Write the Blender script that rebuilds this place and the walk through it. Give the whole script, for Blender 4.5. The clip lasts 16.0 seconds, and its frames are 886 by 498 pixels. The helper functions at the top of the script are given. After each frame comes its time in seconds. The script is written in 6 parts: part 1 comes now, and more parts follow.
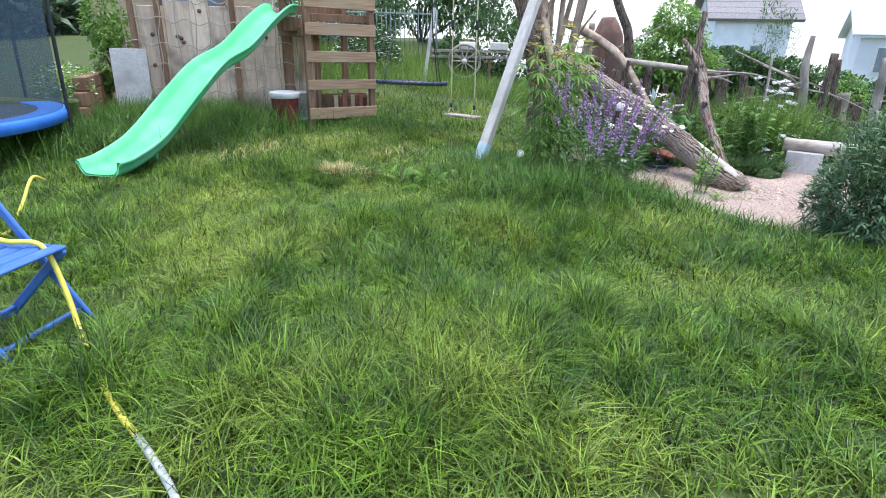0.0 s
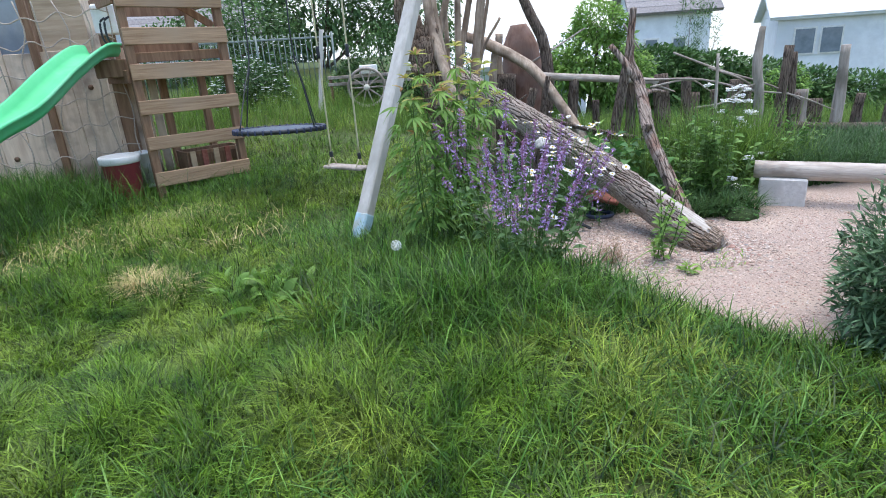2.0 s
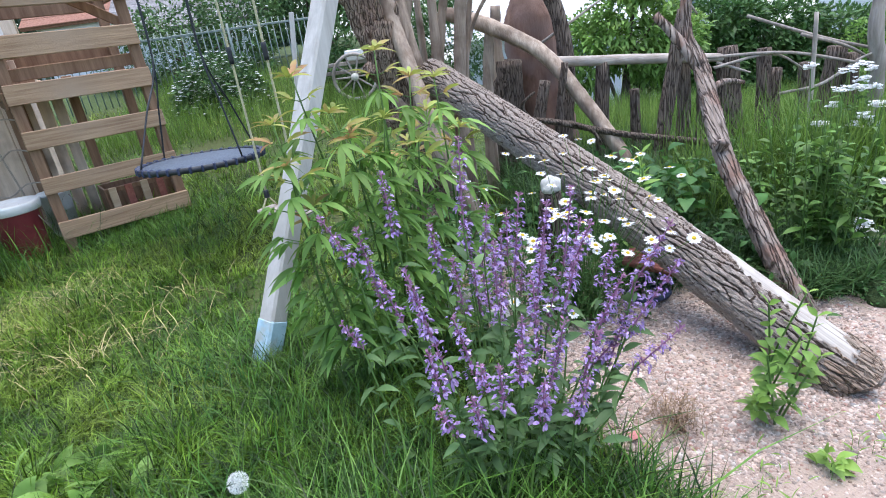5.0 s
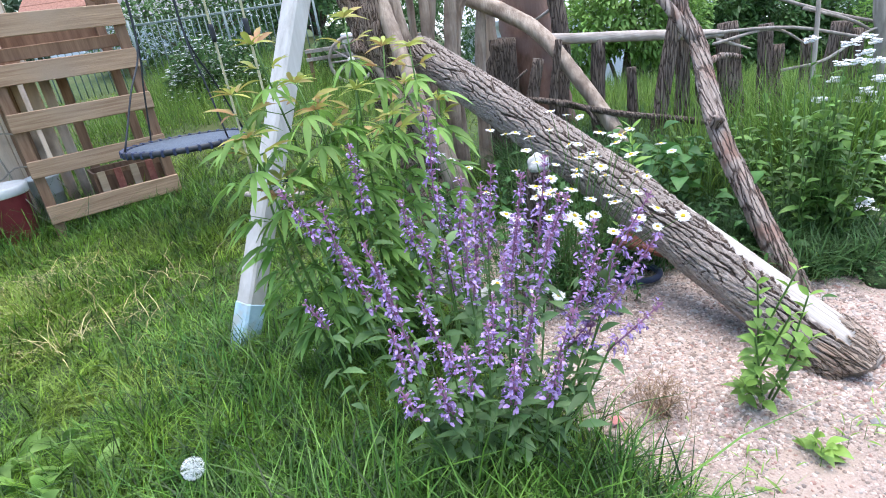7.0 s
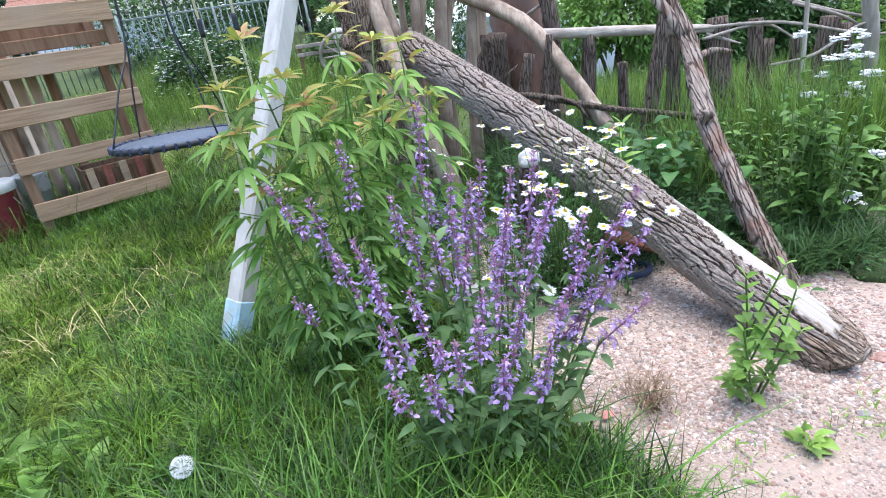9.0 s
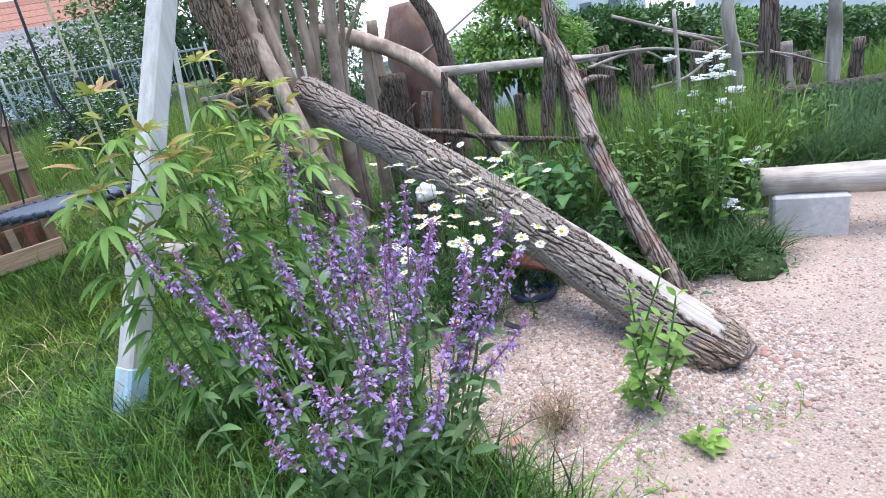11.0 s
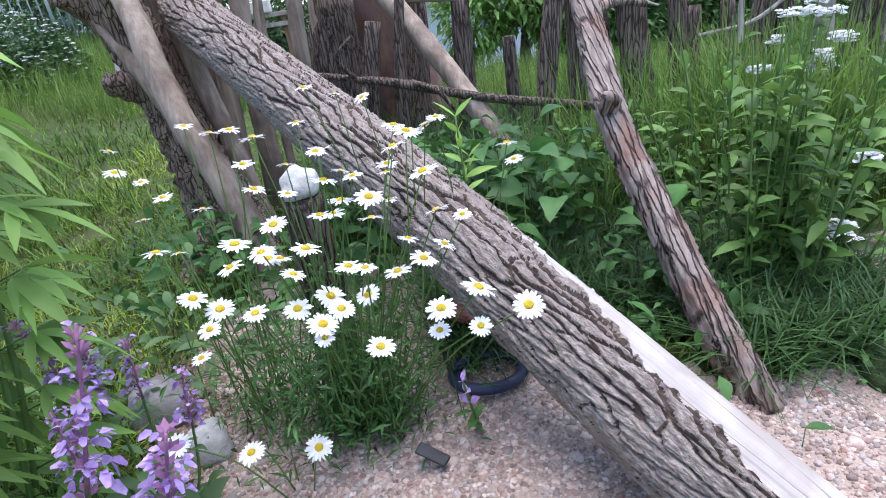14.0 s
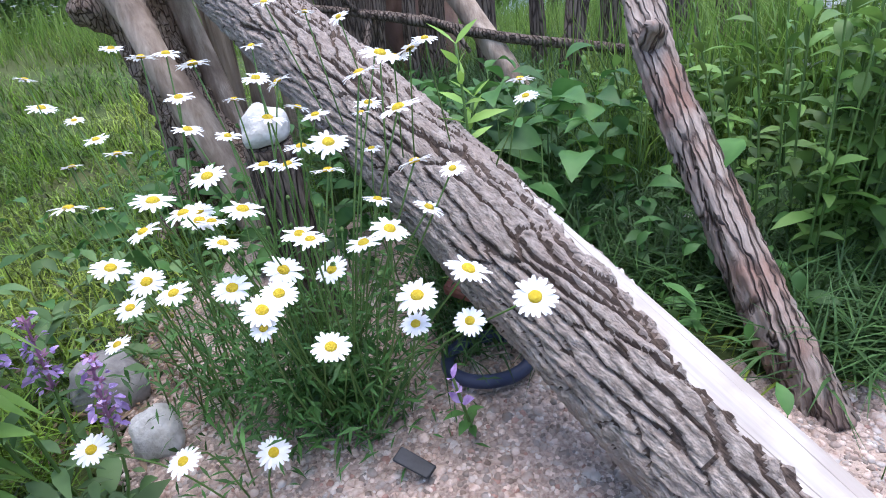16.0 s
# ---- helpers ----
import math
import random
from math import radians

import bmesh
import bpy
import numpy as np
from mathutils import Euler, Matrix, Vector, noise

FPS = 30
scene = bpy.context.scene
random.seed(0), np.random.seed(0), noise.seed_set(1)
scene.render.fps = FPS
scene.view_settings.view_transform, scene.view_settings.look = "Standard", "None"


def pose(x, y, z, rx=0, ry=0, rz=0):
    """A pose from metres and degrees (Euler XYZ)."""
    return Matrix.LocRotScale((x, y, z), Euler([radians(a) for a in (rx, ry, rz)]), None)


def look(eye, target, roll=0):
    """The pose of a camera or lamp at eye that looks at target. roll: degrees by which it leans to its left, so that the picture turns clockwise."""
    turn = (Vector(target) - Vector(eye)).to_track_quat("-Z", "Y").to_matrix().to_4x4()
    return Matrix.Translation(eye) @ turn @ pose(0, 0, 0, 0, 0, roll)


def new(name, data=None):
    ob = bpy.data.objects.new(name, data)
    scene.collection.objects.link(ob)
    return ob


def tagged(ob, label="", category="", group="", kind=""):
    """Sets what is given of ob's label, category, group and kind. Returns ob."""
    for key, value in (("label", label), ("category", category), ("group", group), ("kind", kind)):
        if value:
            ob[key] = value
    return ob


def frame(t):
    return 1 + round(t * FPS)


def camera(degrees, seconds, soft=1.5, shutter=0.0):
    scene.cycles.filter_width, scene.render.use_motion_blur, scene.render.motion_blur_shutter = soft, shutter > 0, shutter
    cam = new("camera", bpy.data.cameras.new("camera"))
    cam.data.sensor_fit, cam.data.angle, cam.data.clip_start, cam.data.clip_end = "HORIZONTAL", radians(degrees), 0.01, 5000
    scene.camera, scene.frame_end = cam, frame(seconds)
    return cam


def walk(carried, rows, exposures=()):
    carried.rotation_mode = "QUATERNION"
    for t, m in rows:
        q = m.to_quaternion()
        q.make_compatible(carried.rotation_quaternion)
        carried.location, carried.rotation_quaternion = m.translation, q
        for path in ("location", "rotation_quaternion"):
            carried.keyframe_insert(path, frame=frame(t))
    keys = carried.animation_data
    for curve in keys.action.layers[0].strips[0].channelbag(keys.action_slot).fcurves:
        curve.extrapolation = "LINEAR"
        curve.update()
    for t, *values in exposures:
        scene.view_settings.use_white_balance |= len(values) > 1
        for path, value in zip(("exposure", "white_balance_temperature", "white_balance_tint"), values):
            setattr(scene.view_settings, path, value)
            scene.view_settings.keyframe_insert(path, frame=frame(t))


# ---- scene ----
cam = camera(76.0, 16.0, soft=1.0)
PATH = [
    (0, (0.036, -0.259, 1.402), (0.012, 1.612, 0.698), 1.2),
    (0.5, (0.244, 0.166, 1.375), (0.332, 2.045, 0.694), -1.0),
    (1, (0.391, 0.596, 1.422), (0.563, 2.476, 0.76), -2.8),
    (1.5, (0.564, 1.157, 1.444), (0.718, 3.038, 0.783), -3.4),
    (2, (0.688, 1.652, 1.502), (0.827, 3.532, 0.835), -3.9),
    (2.5, (0.778, 2.08, 1.524), (0.893, 3.963, 0.86), -4.9),
    (3, (0.906, 2.534, 1.535), (0.989, 4.418, 0.869), -5.8),
    (3.5, (1.095, 2.957, 1.614), (1.147, 4.831, 0.918), -6.7),
    (4, (1.205, 3.272, 1.626), (1.235, 5.138, 0.907), -7.4),
    (6.5, (1.446, 3.586, 1.522), (1.409, 5.425, 0.736), -8.7),
    (7, (1.453, 3.585, 1.51), (1.421, 5.422, 0.721), -8.7),
    (7.5, (1.468, 3.588, 1.505), (1.436, 5.422, 0.707), -8.9),
    (8, (1.463, 3.601, 1.509), (1.423, 5.429, 0.698), -9.2),
    (10.3, (1.482, 3.57, 1.493), (1.599, 5.42, 0.742), -9.8),
    (10.5, (1.531, 3.587, 1.47), (1.686, 5.44, 0.734), -10.6),
    (11, (1.631, 3.587, 1.467), (1.865, 5.437, 0.746), -11.4),
    (11.5, (1.735, 3.656, 1.484), (1.959, 5.516, 0.786), -11.2),
    (12, (1.876, 3.755, 1.466), (2.098, 5.619, 0.777), -11.1),
    (12.5, (1.993, 4.021, 1.385), (2.233, 5.878, 0.683), -10.9),
    (13, (2.085, 4.315, 1.386), (2.318, 6.16, 0.65), -9.9),
    (13.5, (2.121, 4.569, 1.262), (2.332, 6.398, 0.482), -9.4),
    (14, (2.187, 4.874, 1.129), (2.38, 6.681, 0.292), -8.6),
    (14.5, (2.234, 5.038, 1.037), (2.392, 6.817, 0.138), -8.5),
    (15, (2.241, 5.104, 0.999), (2.383, 6.876, 0.082), -8.5),
    (15.5, (2.257, 5.123, 1.001), (2.387, 6.888, 0.07), -8.4),
    (16, (2.279, 5.144, 1.009), (2.375, 6.894, 0.045), -8.3),
]
walk(cam, [(t, look(eye, target, roll)) for t, eye, target, roll in PATH],
     [(0, 1.58, 6550, 12), (1, 1.35, 6500, 11), (2, 1.27, 6450, 10), (4, 1.28, 6400, 12), (6.5, 1.66, 6350, 12), (8, 1.66, 6350, 12), (10.5, 1.57, 6350, 12), (11.2, 1.47, 6350, 12), (12.5, 1.16, 6250, 13), (13.5, 1.28, 6250, 15), (14, 1.42, 6200, 17), (16, 1.52, 6200, 17)])

# ---- light ----
world = bpy.data.worlds.new("overcast_sky")
scene.world = world
world.use_nodes = True
wn = world.node_tree.nodes
sky = wn.new("ShaderNodeTexSky")
sky.sky_type = "NISHITA"
sky.sun_disc = False
sky.sun_elevation, sky.sun_rotation = radians(84), radians(61)
sky.air_density, sky.dust_density, sky.ozone_density = 1.2, 1.2, 1.5
wn["Background"].inputs["Strength"].default_value = 0.15
world.node_tree.links.new(sky.outputs["Color"], wn["Background"].inputs["Color"])
sun = new("sun", bpy.data.lights.new("sun", "SUN"))
sun.data.energy, sun.data.angle, sun.data.color = 1.6, radians(60), (1.0, 0.98, 0.95)
sun.matrix_world = look((0.9, 0.5, 9.7), (0, 0, 0))


# ---- materials ----
def mat(name, c1, c2, scale=8.0, rough=0.8, bump=0.3, bscale=60.0, stretch=(1, 1, 1), c3=None, stain=1.2, island=0.0, obj=0.0, metal=0.0, translucent=0.0, spec=0.3, detail=6.0):
    """Two-scale procedural surface: fine grain between c1 and c2, broad stains of c3, fine relief."""
    m = bpy.data.materials.new(name)
    m.use_nodes = True
    n, l = m.node_tree.nodes, m.node_tree.links
    b = n["Principled BSDF"]
    b.inputs["Roughness"].default_value, b.inputs["Metallic"].default_value = rough, metal
    b.inputs["Specular IOR Level"].default_value = spec
    tc, mp = n.new("ShaderNodeTexCoord"), n.new("ShaderNodeMapping")
    mp.inputs["Scale"].default_value = stretch
    l.new(tc.outputs["Object"], mp.inputs["Vector"])
    g = n.new("ShaderNodeTexNoise")
    g.inputs["Scale"].default_value, g.inputs["Detail"].default_value, g.inputs["Roughness"].default_value = scale, detail, 0.62
    l.new(mp.outputs["Vector"], g.inputs["Vector"])
    r = n.new("ShaderNodeValToRGB")
    r.color_ramp.elements[0].position, r.color_ramp.elements[1].position = 0.32, 0.68
    r.color_ramp.elements[0].color, r.color_ramp.elements[1].color = (*c1, 1), (*c2, 1)
    l.new(g.outputs["Fac"], r.inputs["Fac"])
    out = r.outputs["Color"]
    if c3:
        s = n.new("ShaderNodeTexNoise")
        s.inputs["Scale"].default_value, s.inputs["Detail"].default_value = stain, 4.0
        l.new(tc.outputs["Object"], s.inputs["Vector"])
        sr = n.new("ShaderNodeMapRange")
        sr.inputs["From Min"].default_value, sr.inputs["From Max"].default_value = 0.48, 0.66
        l.new(s.outputs["Fac"], sr.inputs["Value"])
        mx = n.new("ShaderNodeMix")
        mx.data_type = "RGBA"
        l.new(sr.outputs["Result"], mx.inputs["Factor"])
        l.new(out, mx.inputs["A"])
        mx.inputs["B"].default_value = (*c3, 1)
        out = mx.outputs["Result"]
    if island or obj:
        src = n.new("ShaderNodeNewGeometry").outputs["Random Per Island"] if island else n.new("ShaderNodeObjectInfo").outputs["Random"]
        hs, mr = n.new("ShaderNodeHueSaturation"), n.new("ShaderNodeMapRange")
        k = island or obj
        mr.inputs["To Min"].default_value, mr.inputs["To Max"].default_value = 1 - k, 1 + k
        l.new(src, mr.inputs["Value"])
        l.new(mr.outputs["Result"], hs.inputs["Value"])
        l.new(out, hs.inputs["Color"])
        out = hs.outputs["Color"]
    l.new(out, b.inputs["Base Color"])
    if bump:
        bn, bp = n.new("ShaderNodeTexNoise"), n.new("ShaderNodeBump")
        bn.inputs["Scale"].default_value, bn.inputs["Detail"].default_value = bscale, 5.0
        l.new(mp.outputs["Vector"], bn.inputs["Vector"])
        bp.inputs["Strength"].default_value, bp.inputs["Distance"].default_value = bump, 0.01
        l.new(bn.outputs["Fac"], bp.inputs["Height"])
        l.new(bp.outputs["Normal"], b.inputs["Normal"])
    if translucent:
        tr, ms = n.new("ShaderNodeBsdfTranslucent"), n.new("ShaderNodeMixShader")
        l.new(out, tr.inputs["Color"])
        ms.inputs["Fac"].default_value = translucent
        l.new(b.outputs["BSDF"], ms.inputs[1])
        l.new(tr.outputs["BSDF"], ms.inputs[2])
        l.new(ms.outputs["Shader"], n["Material Output"].inputs["Surface"])
    return m


def leafy(name, c1, c2, island=0.35, translucent=0.3, scale=3.0, rough=0.55, c3=None, stain=1.2):
    return mat(name, c1, c2, scale=scale, rough=rough, bump=0, island=island, translucent=translucent, c3=c3, stain=stain, spec=0.35, detail=3.0)


M = dict(
    soil=mat("soil", (0.036, 0.062, 0.016), (0.075, 0.10, 0.028), 14, 0.95, 0.6, 50, c3=(0.07, 0.08, 0.025), stain=0.9),
    gravel=mat("sandy_gravel", (0.24, 0.165, 0.132), (0.485, 0.388, 0.33), 120, 0.95, 0.9, 120, c3=(0.44, 0.34, 0.275), stain=2.2),
    pebble=mat("pebbles", (0.30, 0.205, 0.163), (0.51, 0.412, 0.35), 45, 0.9, 0.3, 200, c3=(0.42, 0.375, 0.34), stain=26.0, island=0.5, spec=0.15),
    grass=leafy("lawn_grass", (0.032, 0.09, 0.009), (0.155, 0.262, 0.027), 0.9, 0.32, 5.0, 0.45, c3=(0.24, 0.31, 0.05), stain=0.8),
    lush=leafy("lush_grass", (0.03, 0.095, 0.013), (0.13, 0.245, 0.038), 0.85, 0.32, 5.0, 0.42),
    weed=leafy("fresh_weed_leaves", (0.07, 0.16, 0.028), (0.155, 0.265, 0.06), 0.55, 0.35, 6),
    bank=leafy("dark_bank_grass", (0.035, 0.085, 0.022), (0.075, 0.15, 0.045), 0.5, 0.3, 2.0),
    meadow=leafy("meadow_grass", (0.085, 0.18, 0.025), (0.22, 0.32, 0.07), 0.4, 0.4, 2.0),
    straw=leafy("dry_straw", (0.48, 0.38, 0.16), (0.62, 0.52, 0.27), 0.3, 0.2),
    bark=mat("grey_bark", (0.12, 0.09, 0.075), (0.40, 0.34, 0.30), 34, 0.95, 1.0, 110, (0.22, 1, 1), c3=(0.27, 0.23, 0.20), stain=3.0, spec=0.1),
    bark_dark=mat("dark_bark", (0.045, 0.033, 0.027), (0.16, 0.125, 0.10), 26, 0.92, 0.8, 90, (1, 1, 0.35), c3=(0.20, 0.17, 0.14), stain=2.5),
    bark_branch=mat("reddish_peeling_bark", (0.10, 0.07, 0.06), (0.36, 0.28, 0.24), 24, 0.9, 0.8, 90, (1, 1, 0.25), c3=(0.36, 0.19, 0.13), stain=5.0),
    bare=mat("bleached_bare_wood", (0.42, 0.37, 0.325), (0.70, 0.64, 0.58), 16, 0.8, 0.35, 120, (0.08, 1, 1), c3=(0.42, 0.36, 0.31), stain=4.0),
    grey_wood=mat("silver_grey_weathered_wood", (0.24, 0.20, 0.17), (0.46, 0.40, 0.35), 30, 0.88, 0.5, 120, (1, 1, 0.08), c3=(0.19, 0.16, 0.13), stain=3.0, obj=0.18),
    post_wood=mat("pale_planed_post_wood", (0.40, 0.37, 0.34), (0.56, 0.53, 0.50), 22, 0.8, 0.3, 120, (1, 1, 0.06), c3=(0.36, 0.34, 0.31), stain=2.0),
    board=mat("warm_brown_timber", (0.25, 0.15, 0.09), (0.46, 0.305, 0.19), 30, 0.75, 0.4, 120, (0.10, 1, 1), c3=(0.36, 0.25, 0.17), stain=1.2, obj=0.18),
    tower_post=mat("red_brown_timber", (0.16, 0.085, 0.05), (0.30, 0.18, 0.11), 22, 0.75, 0.3, 120, (1, 1, 0.1), obj=0.15),
    plank=mat("pale_fence_boards", (0.54, 0.40, 0.30), (0.76, 0.61, 0.48), 16, 0.85, 0.35, 100, (1, 1, 0.1), c3=(0.30, 0.23, 0.18), stain=2.5, obj=0.14),
    knot=mat("knots", (0.10, 0.06, 0.04), (0.2, 0.12, 0.08), 40, 0.85, 0.2),
    siding=mat("hut_siding", (0.36, 0.25, 0.16), (0.50, 0.38, 0.26), 18, 0.8, 0.3, 100, (0.1, 1, 1), obj=0.12),
    slide=mat("green_plastic", (0.085, 0.47, 0.20), (0.12, 0.54, 0.26), 3, 0.68, 0.08, 40, c3=(0.17, 0.50, 0.29), stain=1.5, spec=0.3),
    red=mat("dark_red_plastic", (0.16, 0.025, 0.03), (0.24, 0.045, 0.045), 6, 0.5, 0.05),
    brick_stone=mat("reddish_stone", (0.26, 0.14, 0.11), (0.42, 0.27, 0.22), 30, 0.9, 0.5, 80),
    brick=mat("red_brick", (0.24, 0.08, 0.06), (0.34, 0.135, 0.10), 30, 0.9, 0.5, 80),
    white=mat("white_plastic", (0.62, 0.60, 0.57), (0.78, 0.77, 0.75), 7, 0.55, 0.1),
    stone_white=mat("white_stone", (0.46, 0.44, 0.41), (0.66, 0.64, 0.61), 16, 0.9, 0.8, 60, c3=(0.40, 0.38, 0.34), stain=14.0),
    stone=mat("grey_stone", (0.17, 0.16, 0.16), (0.36, 0.34, 0.33), 20, 0.9, 0.6, 60, c3=(0.26, 0.25, 0.22), stain=5),
    concrete=mat("pale_concrete", (0.47, 0.44, 0.42), (0.62, 0.59, 0.57), 25, 0.9, 0.4, 90, c3=(0.42, 0.39, 0.37), stain=4),
    moss=mat("dark_moss", (0.02, 0.04, 0.012), (0.06, 0.09, 0.03), 40, 0.95, 0.9, 120),
    black=mat("black_plastic", (0.015, 0.017, 0.02), (0.04, 0.042, 0.05), 9, 0.45, 0.1),
    navy=mat("dark_blue_plastic", (0.02, 0.028, 0.06), (0.05, 0.06, 0.11), 9, 0.45, 0.1),
    seat=mat("blue_grey_webbing", (0.07, 0.085, 0.11), (0.14, 0.165, 0.20), 60, 0.8, 0.5, 160),
    rope=mat("pale_yellow_rope", (0.42, 0.38, 0.22), (0.58, 0.53, 0.36), 60, 0.85, 0.5, 300),
    wire=mat("weathered_beige_rope", (0.32, 0.26, 0.21), (0.50, 0.42, 0.35), 60, 0.9, 0.5, 300),
    sleeve=mat("pale_blue_paint", (0.28, 0.42, 0.50), (0.40, 0.55, 0.62), 18, 0.6, 0.2, c3=(0.35, 0.38, 0.36), stain=12.0),
    gate=mat("grey_green_painted_steel", (0.15, 0.185, 0.17), (0.24, 0.28, 0.26), 12, 0.5, 0.1, metal=0.2),
    blue=mat("blue_paint", (0.035, 0.11, 0.36), (0.06, 0.17, 0.46), 9, 0.45, 0.1, spec=0.4),
    pad=mat("blue_trampoline_pad", (0.03, 0.15, 0.55), (0.05, 0.21, 0.65), 5, 0.5, 0.1),
    hose=mat("yellow_hose", (0.62, 0.50, 0.06), (0.74, 0.62, 0.12), 20, 0.45, 0.1),
    grey_hose=mat("grey_hose_end", (0.32, 0.33, 0.33), (0.45, 0.46, 0.46), 20, 0.5, 0.1),
    stem=leafy("green_stems", (0.07, 0.14, 0.03), (0.13, 0.22, 0.06), 0.2, 0.1),
    leaf=leafy("sage_leaves", (0.08, 0.16, 0.05), (0.16, 0.26, 0.10), 0.35, 0.35, 6),
    palm=leafy("palmate_leaves", (0.14, 0.27, 0.05), (0.26, 0.41, 0.10), 0.35, 0.4, 5),
    palm_tip=leafy("yellow_young_leaves", (0.28, 0.34, 0.06), (0.42, 0.44, 0.11), 0.3, 0.35, 5, c3=(0.40, 0.22, 0.10), stain=6),
    broad=leafy("broad_dark_leaves", (0.036, 0.11, 0.024), (0.085, 0.195, 0.048), 0.4, 0.3, 8),
    bright=leafy("fresh_bright_leaves", (0.20, 0.36, 0.06), (0.30, 0.46, 0.11), 0.2, 0.35, 5),
    grey_leaf=leafy("grey_green_leaves", (0.06, 0.125, 0.055), (0.13, 0.21, 0.105), 0.5, 0.2, 6),
    dark_leaf=leafy("dark_hedge_leaves", (0.045, 0.105, 0.03), (0.105, 0.19, 0.06), 0.4, 0.2, 2),
    hedge_leaf=leafy("clipped_hedge_leaves", (0.04, 0.10, 0.028), (0.11, 0.205, 0.06), 0.45, 0.25, 2),
    tree_leaf=leafy("garden_tree_leaves", (0.06, 0.13, 0.04), (0.13, 0.22, 0.08), 0.4, 0.3, 2),
    maple=leafy("light_shrub_leaves", (0.13, 0.26, 0.045), (0.27, 0.41, 0.11), 0.4, 0.35, 2),
    dry=leafy("dry_brown_stems", (0.16, 0.10, 0.06), (0.32, 0.22, 0.14), 0.3, 0.1),
    purple=leafy("violet_florets", (0.29, 0.155, 0.42), (0.58, 0.43, 0.70), 0.5, 0.3, 40),
    pink_flower=leafy("pink_flower_tips", (0.40, 0.17, 0.34), (0.60, 0.34, 0.52), 0.4, 0.3, 30),
    calyx=leafy("purple_brown_calyces", (0.24, 0.10, 0.18), (0.38, 0.19, 0.32), 0.3, 0.2, 30),
    petal=leafy("white_petals", (0.80, 0.80, 0.80), (0.88, 0.88, 0.88), 0.06, 0.3, 20),
    disc=mat("yellow_flower_centre", (0.78, 0.50, 0.02), (0.90, 0.68, 0.06), 200, 0.8, 0.8, 900),
    fluff=leafy("white_seed_fluff", (0.66, 0.68, 0.66), (0.82, 0.83, 0.81), 0.1, 0.4),
    pink=leafy("pinkish_petals", (0.62, 0.22, 0.20), (0.75, 0.36, 0.33), 0.1, 0.3),
    plaster=mat("white_render_wall", (0.66, 0.67, 0.70), (0.78, 0.79, 0.82), 3, 0.9, 0.2, 30, c3=(0.62, 0.63, 0.66), stain=0.3),
    roof=mat("red_brown_roof_tiles", (0.20, 0.09, 0.06), (0.34, 0.17, 0.12), 14, 0.85, 0.4, 40, obj=0.15),
    grey_roof=mat("grey_roof_tiles", (0.16, 0.15, 0.15), (0.28, 0.26, 0.26), 14, 0.85, 0.4, 40, obj=0.15),
    pane=mat("blue_grey_window_glass", (0.14, 0.17, 0.21), (0.22, 0.26, 0.31), 2, 0.08, 0, spec=0.6),
    brown=mat("rusty_brown_stump_wood", (0.12, 0.065, 0.045), (0.26, 0.15, 0.11), 14, 0.9, 0.6, 60, (1, 1, 0.3), c3=(0.20, 0.13, 0.11), stain=3),
    rim=mat("cream_paint", (0.55, 0.50, 0.42), (0.70, 0.66, 0.58), 14, 0.7, 0.3),
    hill=leafy("far_woods", (0.05, 0.09, 0.05), (0.10, 0.15, 0.08), 0.4, 0.2, 0.4),
)


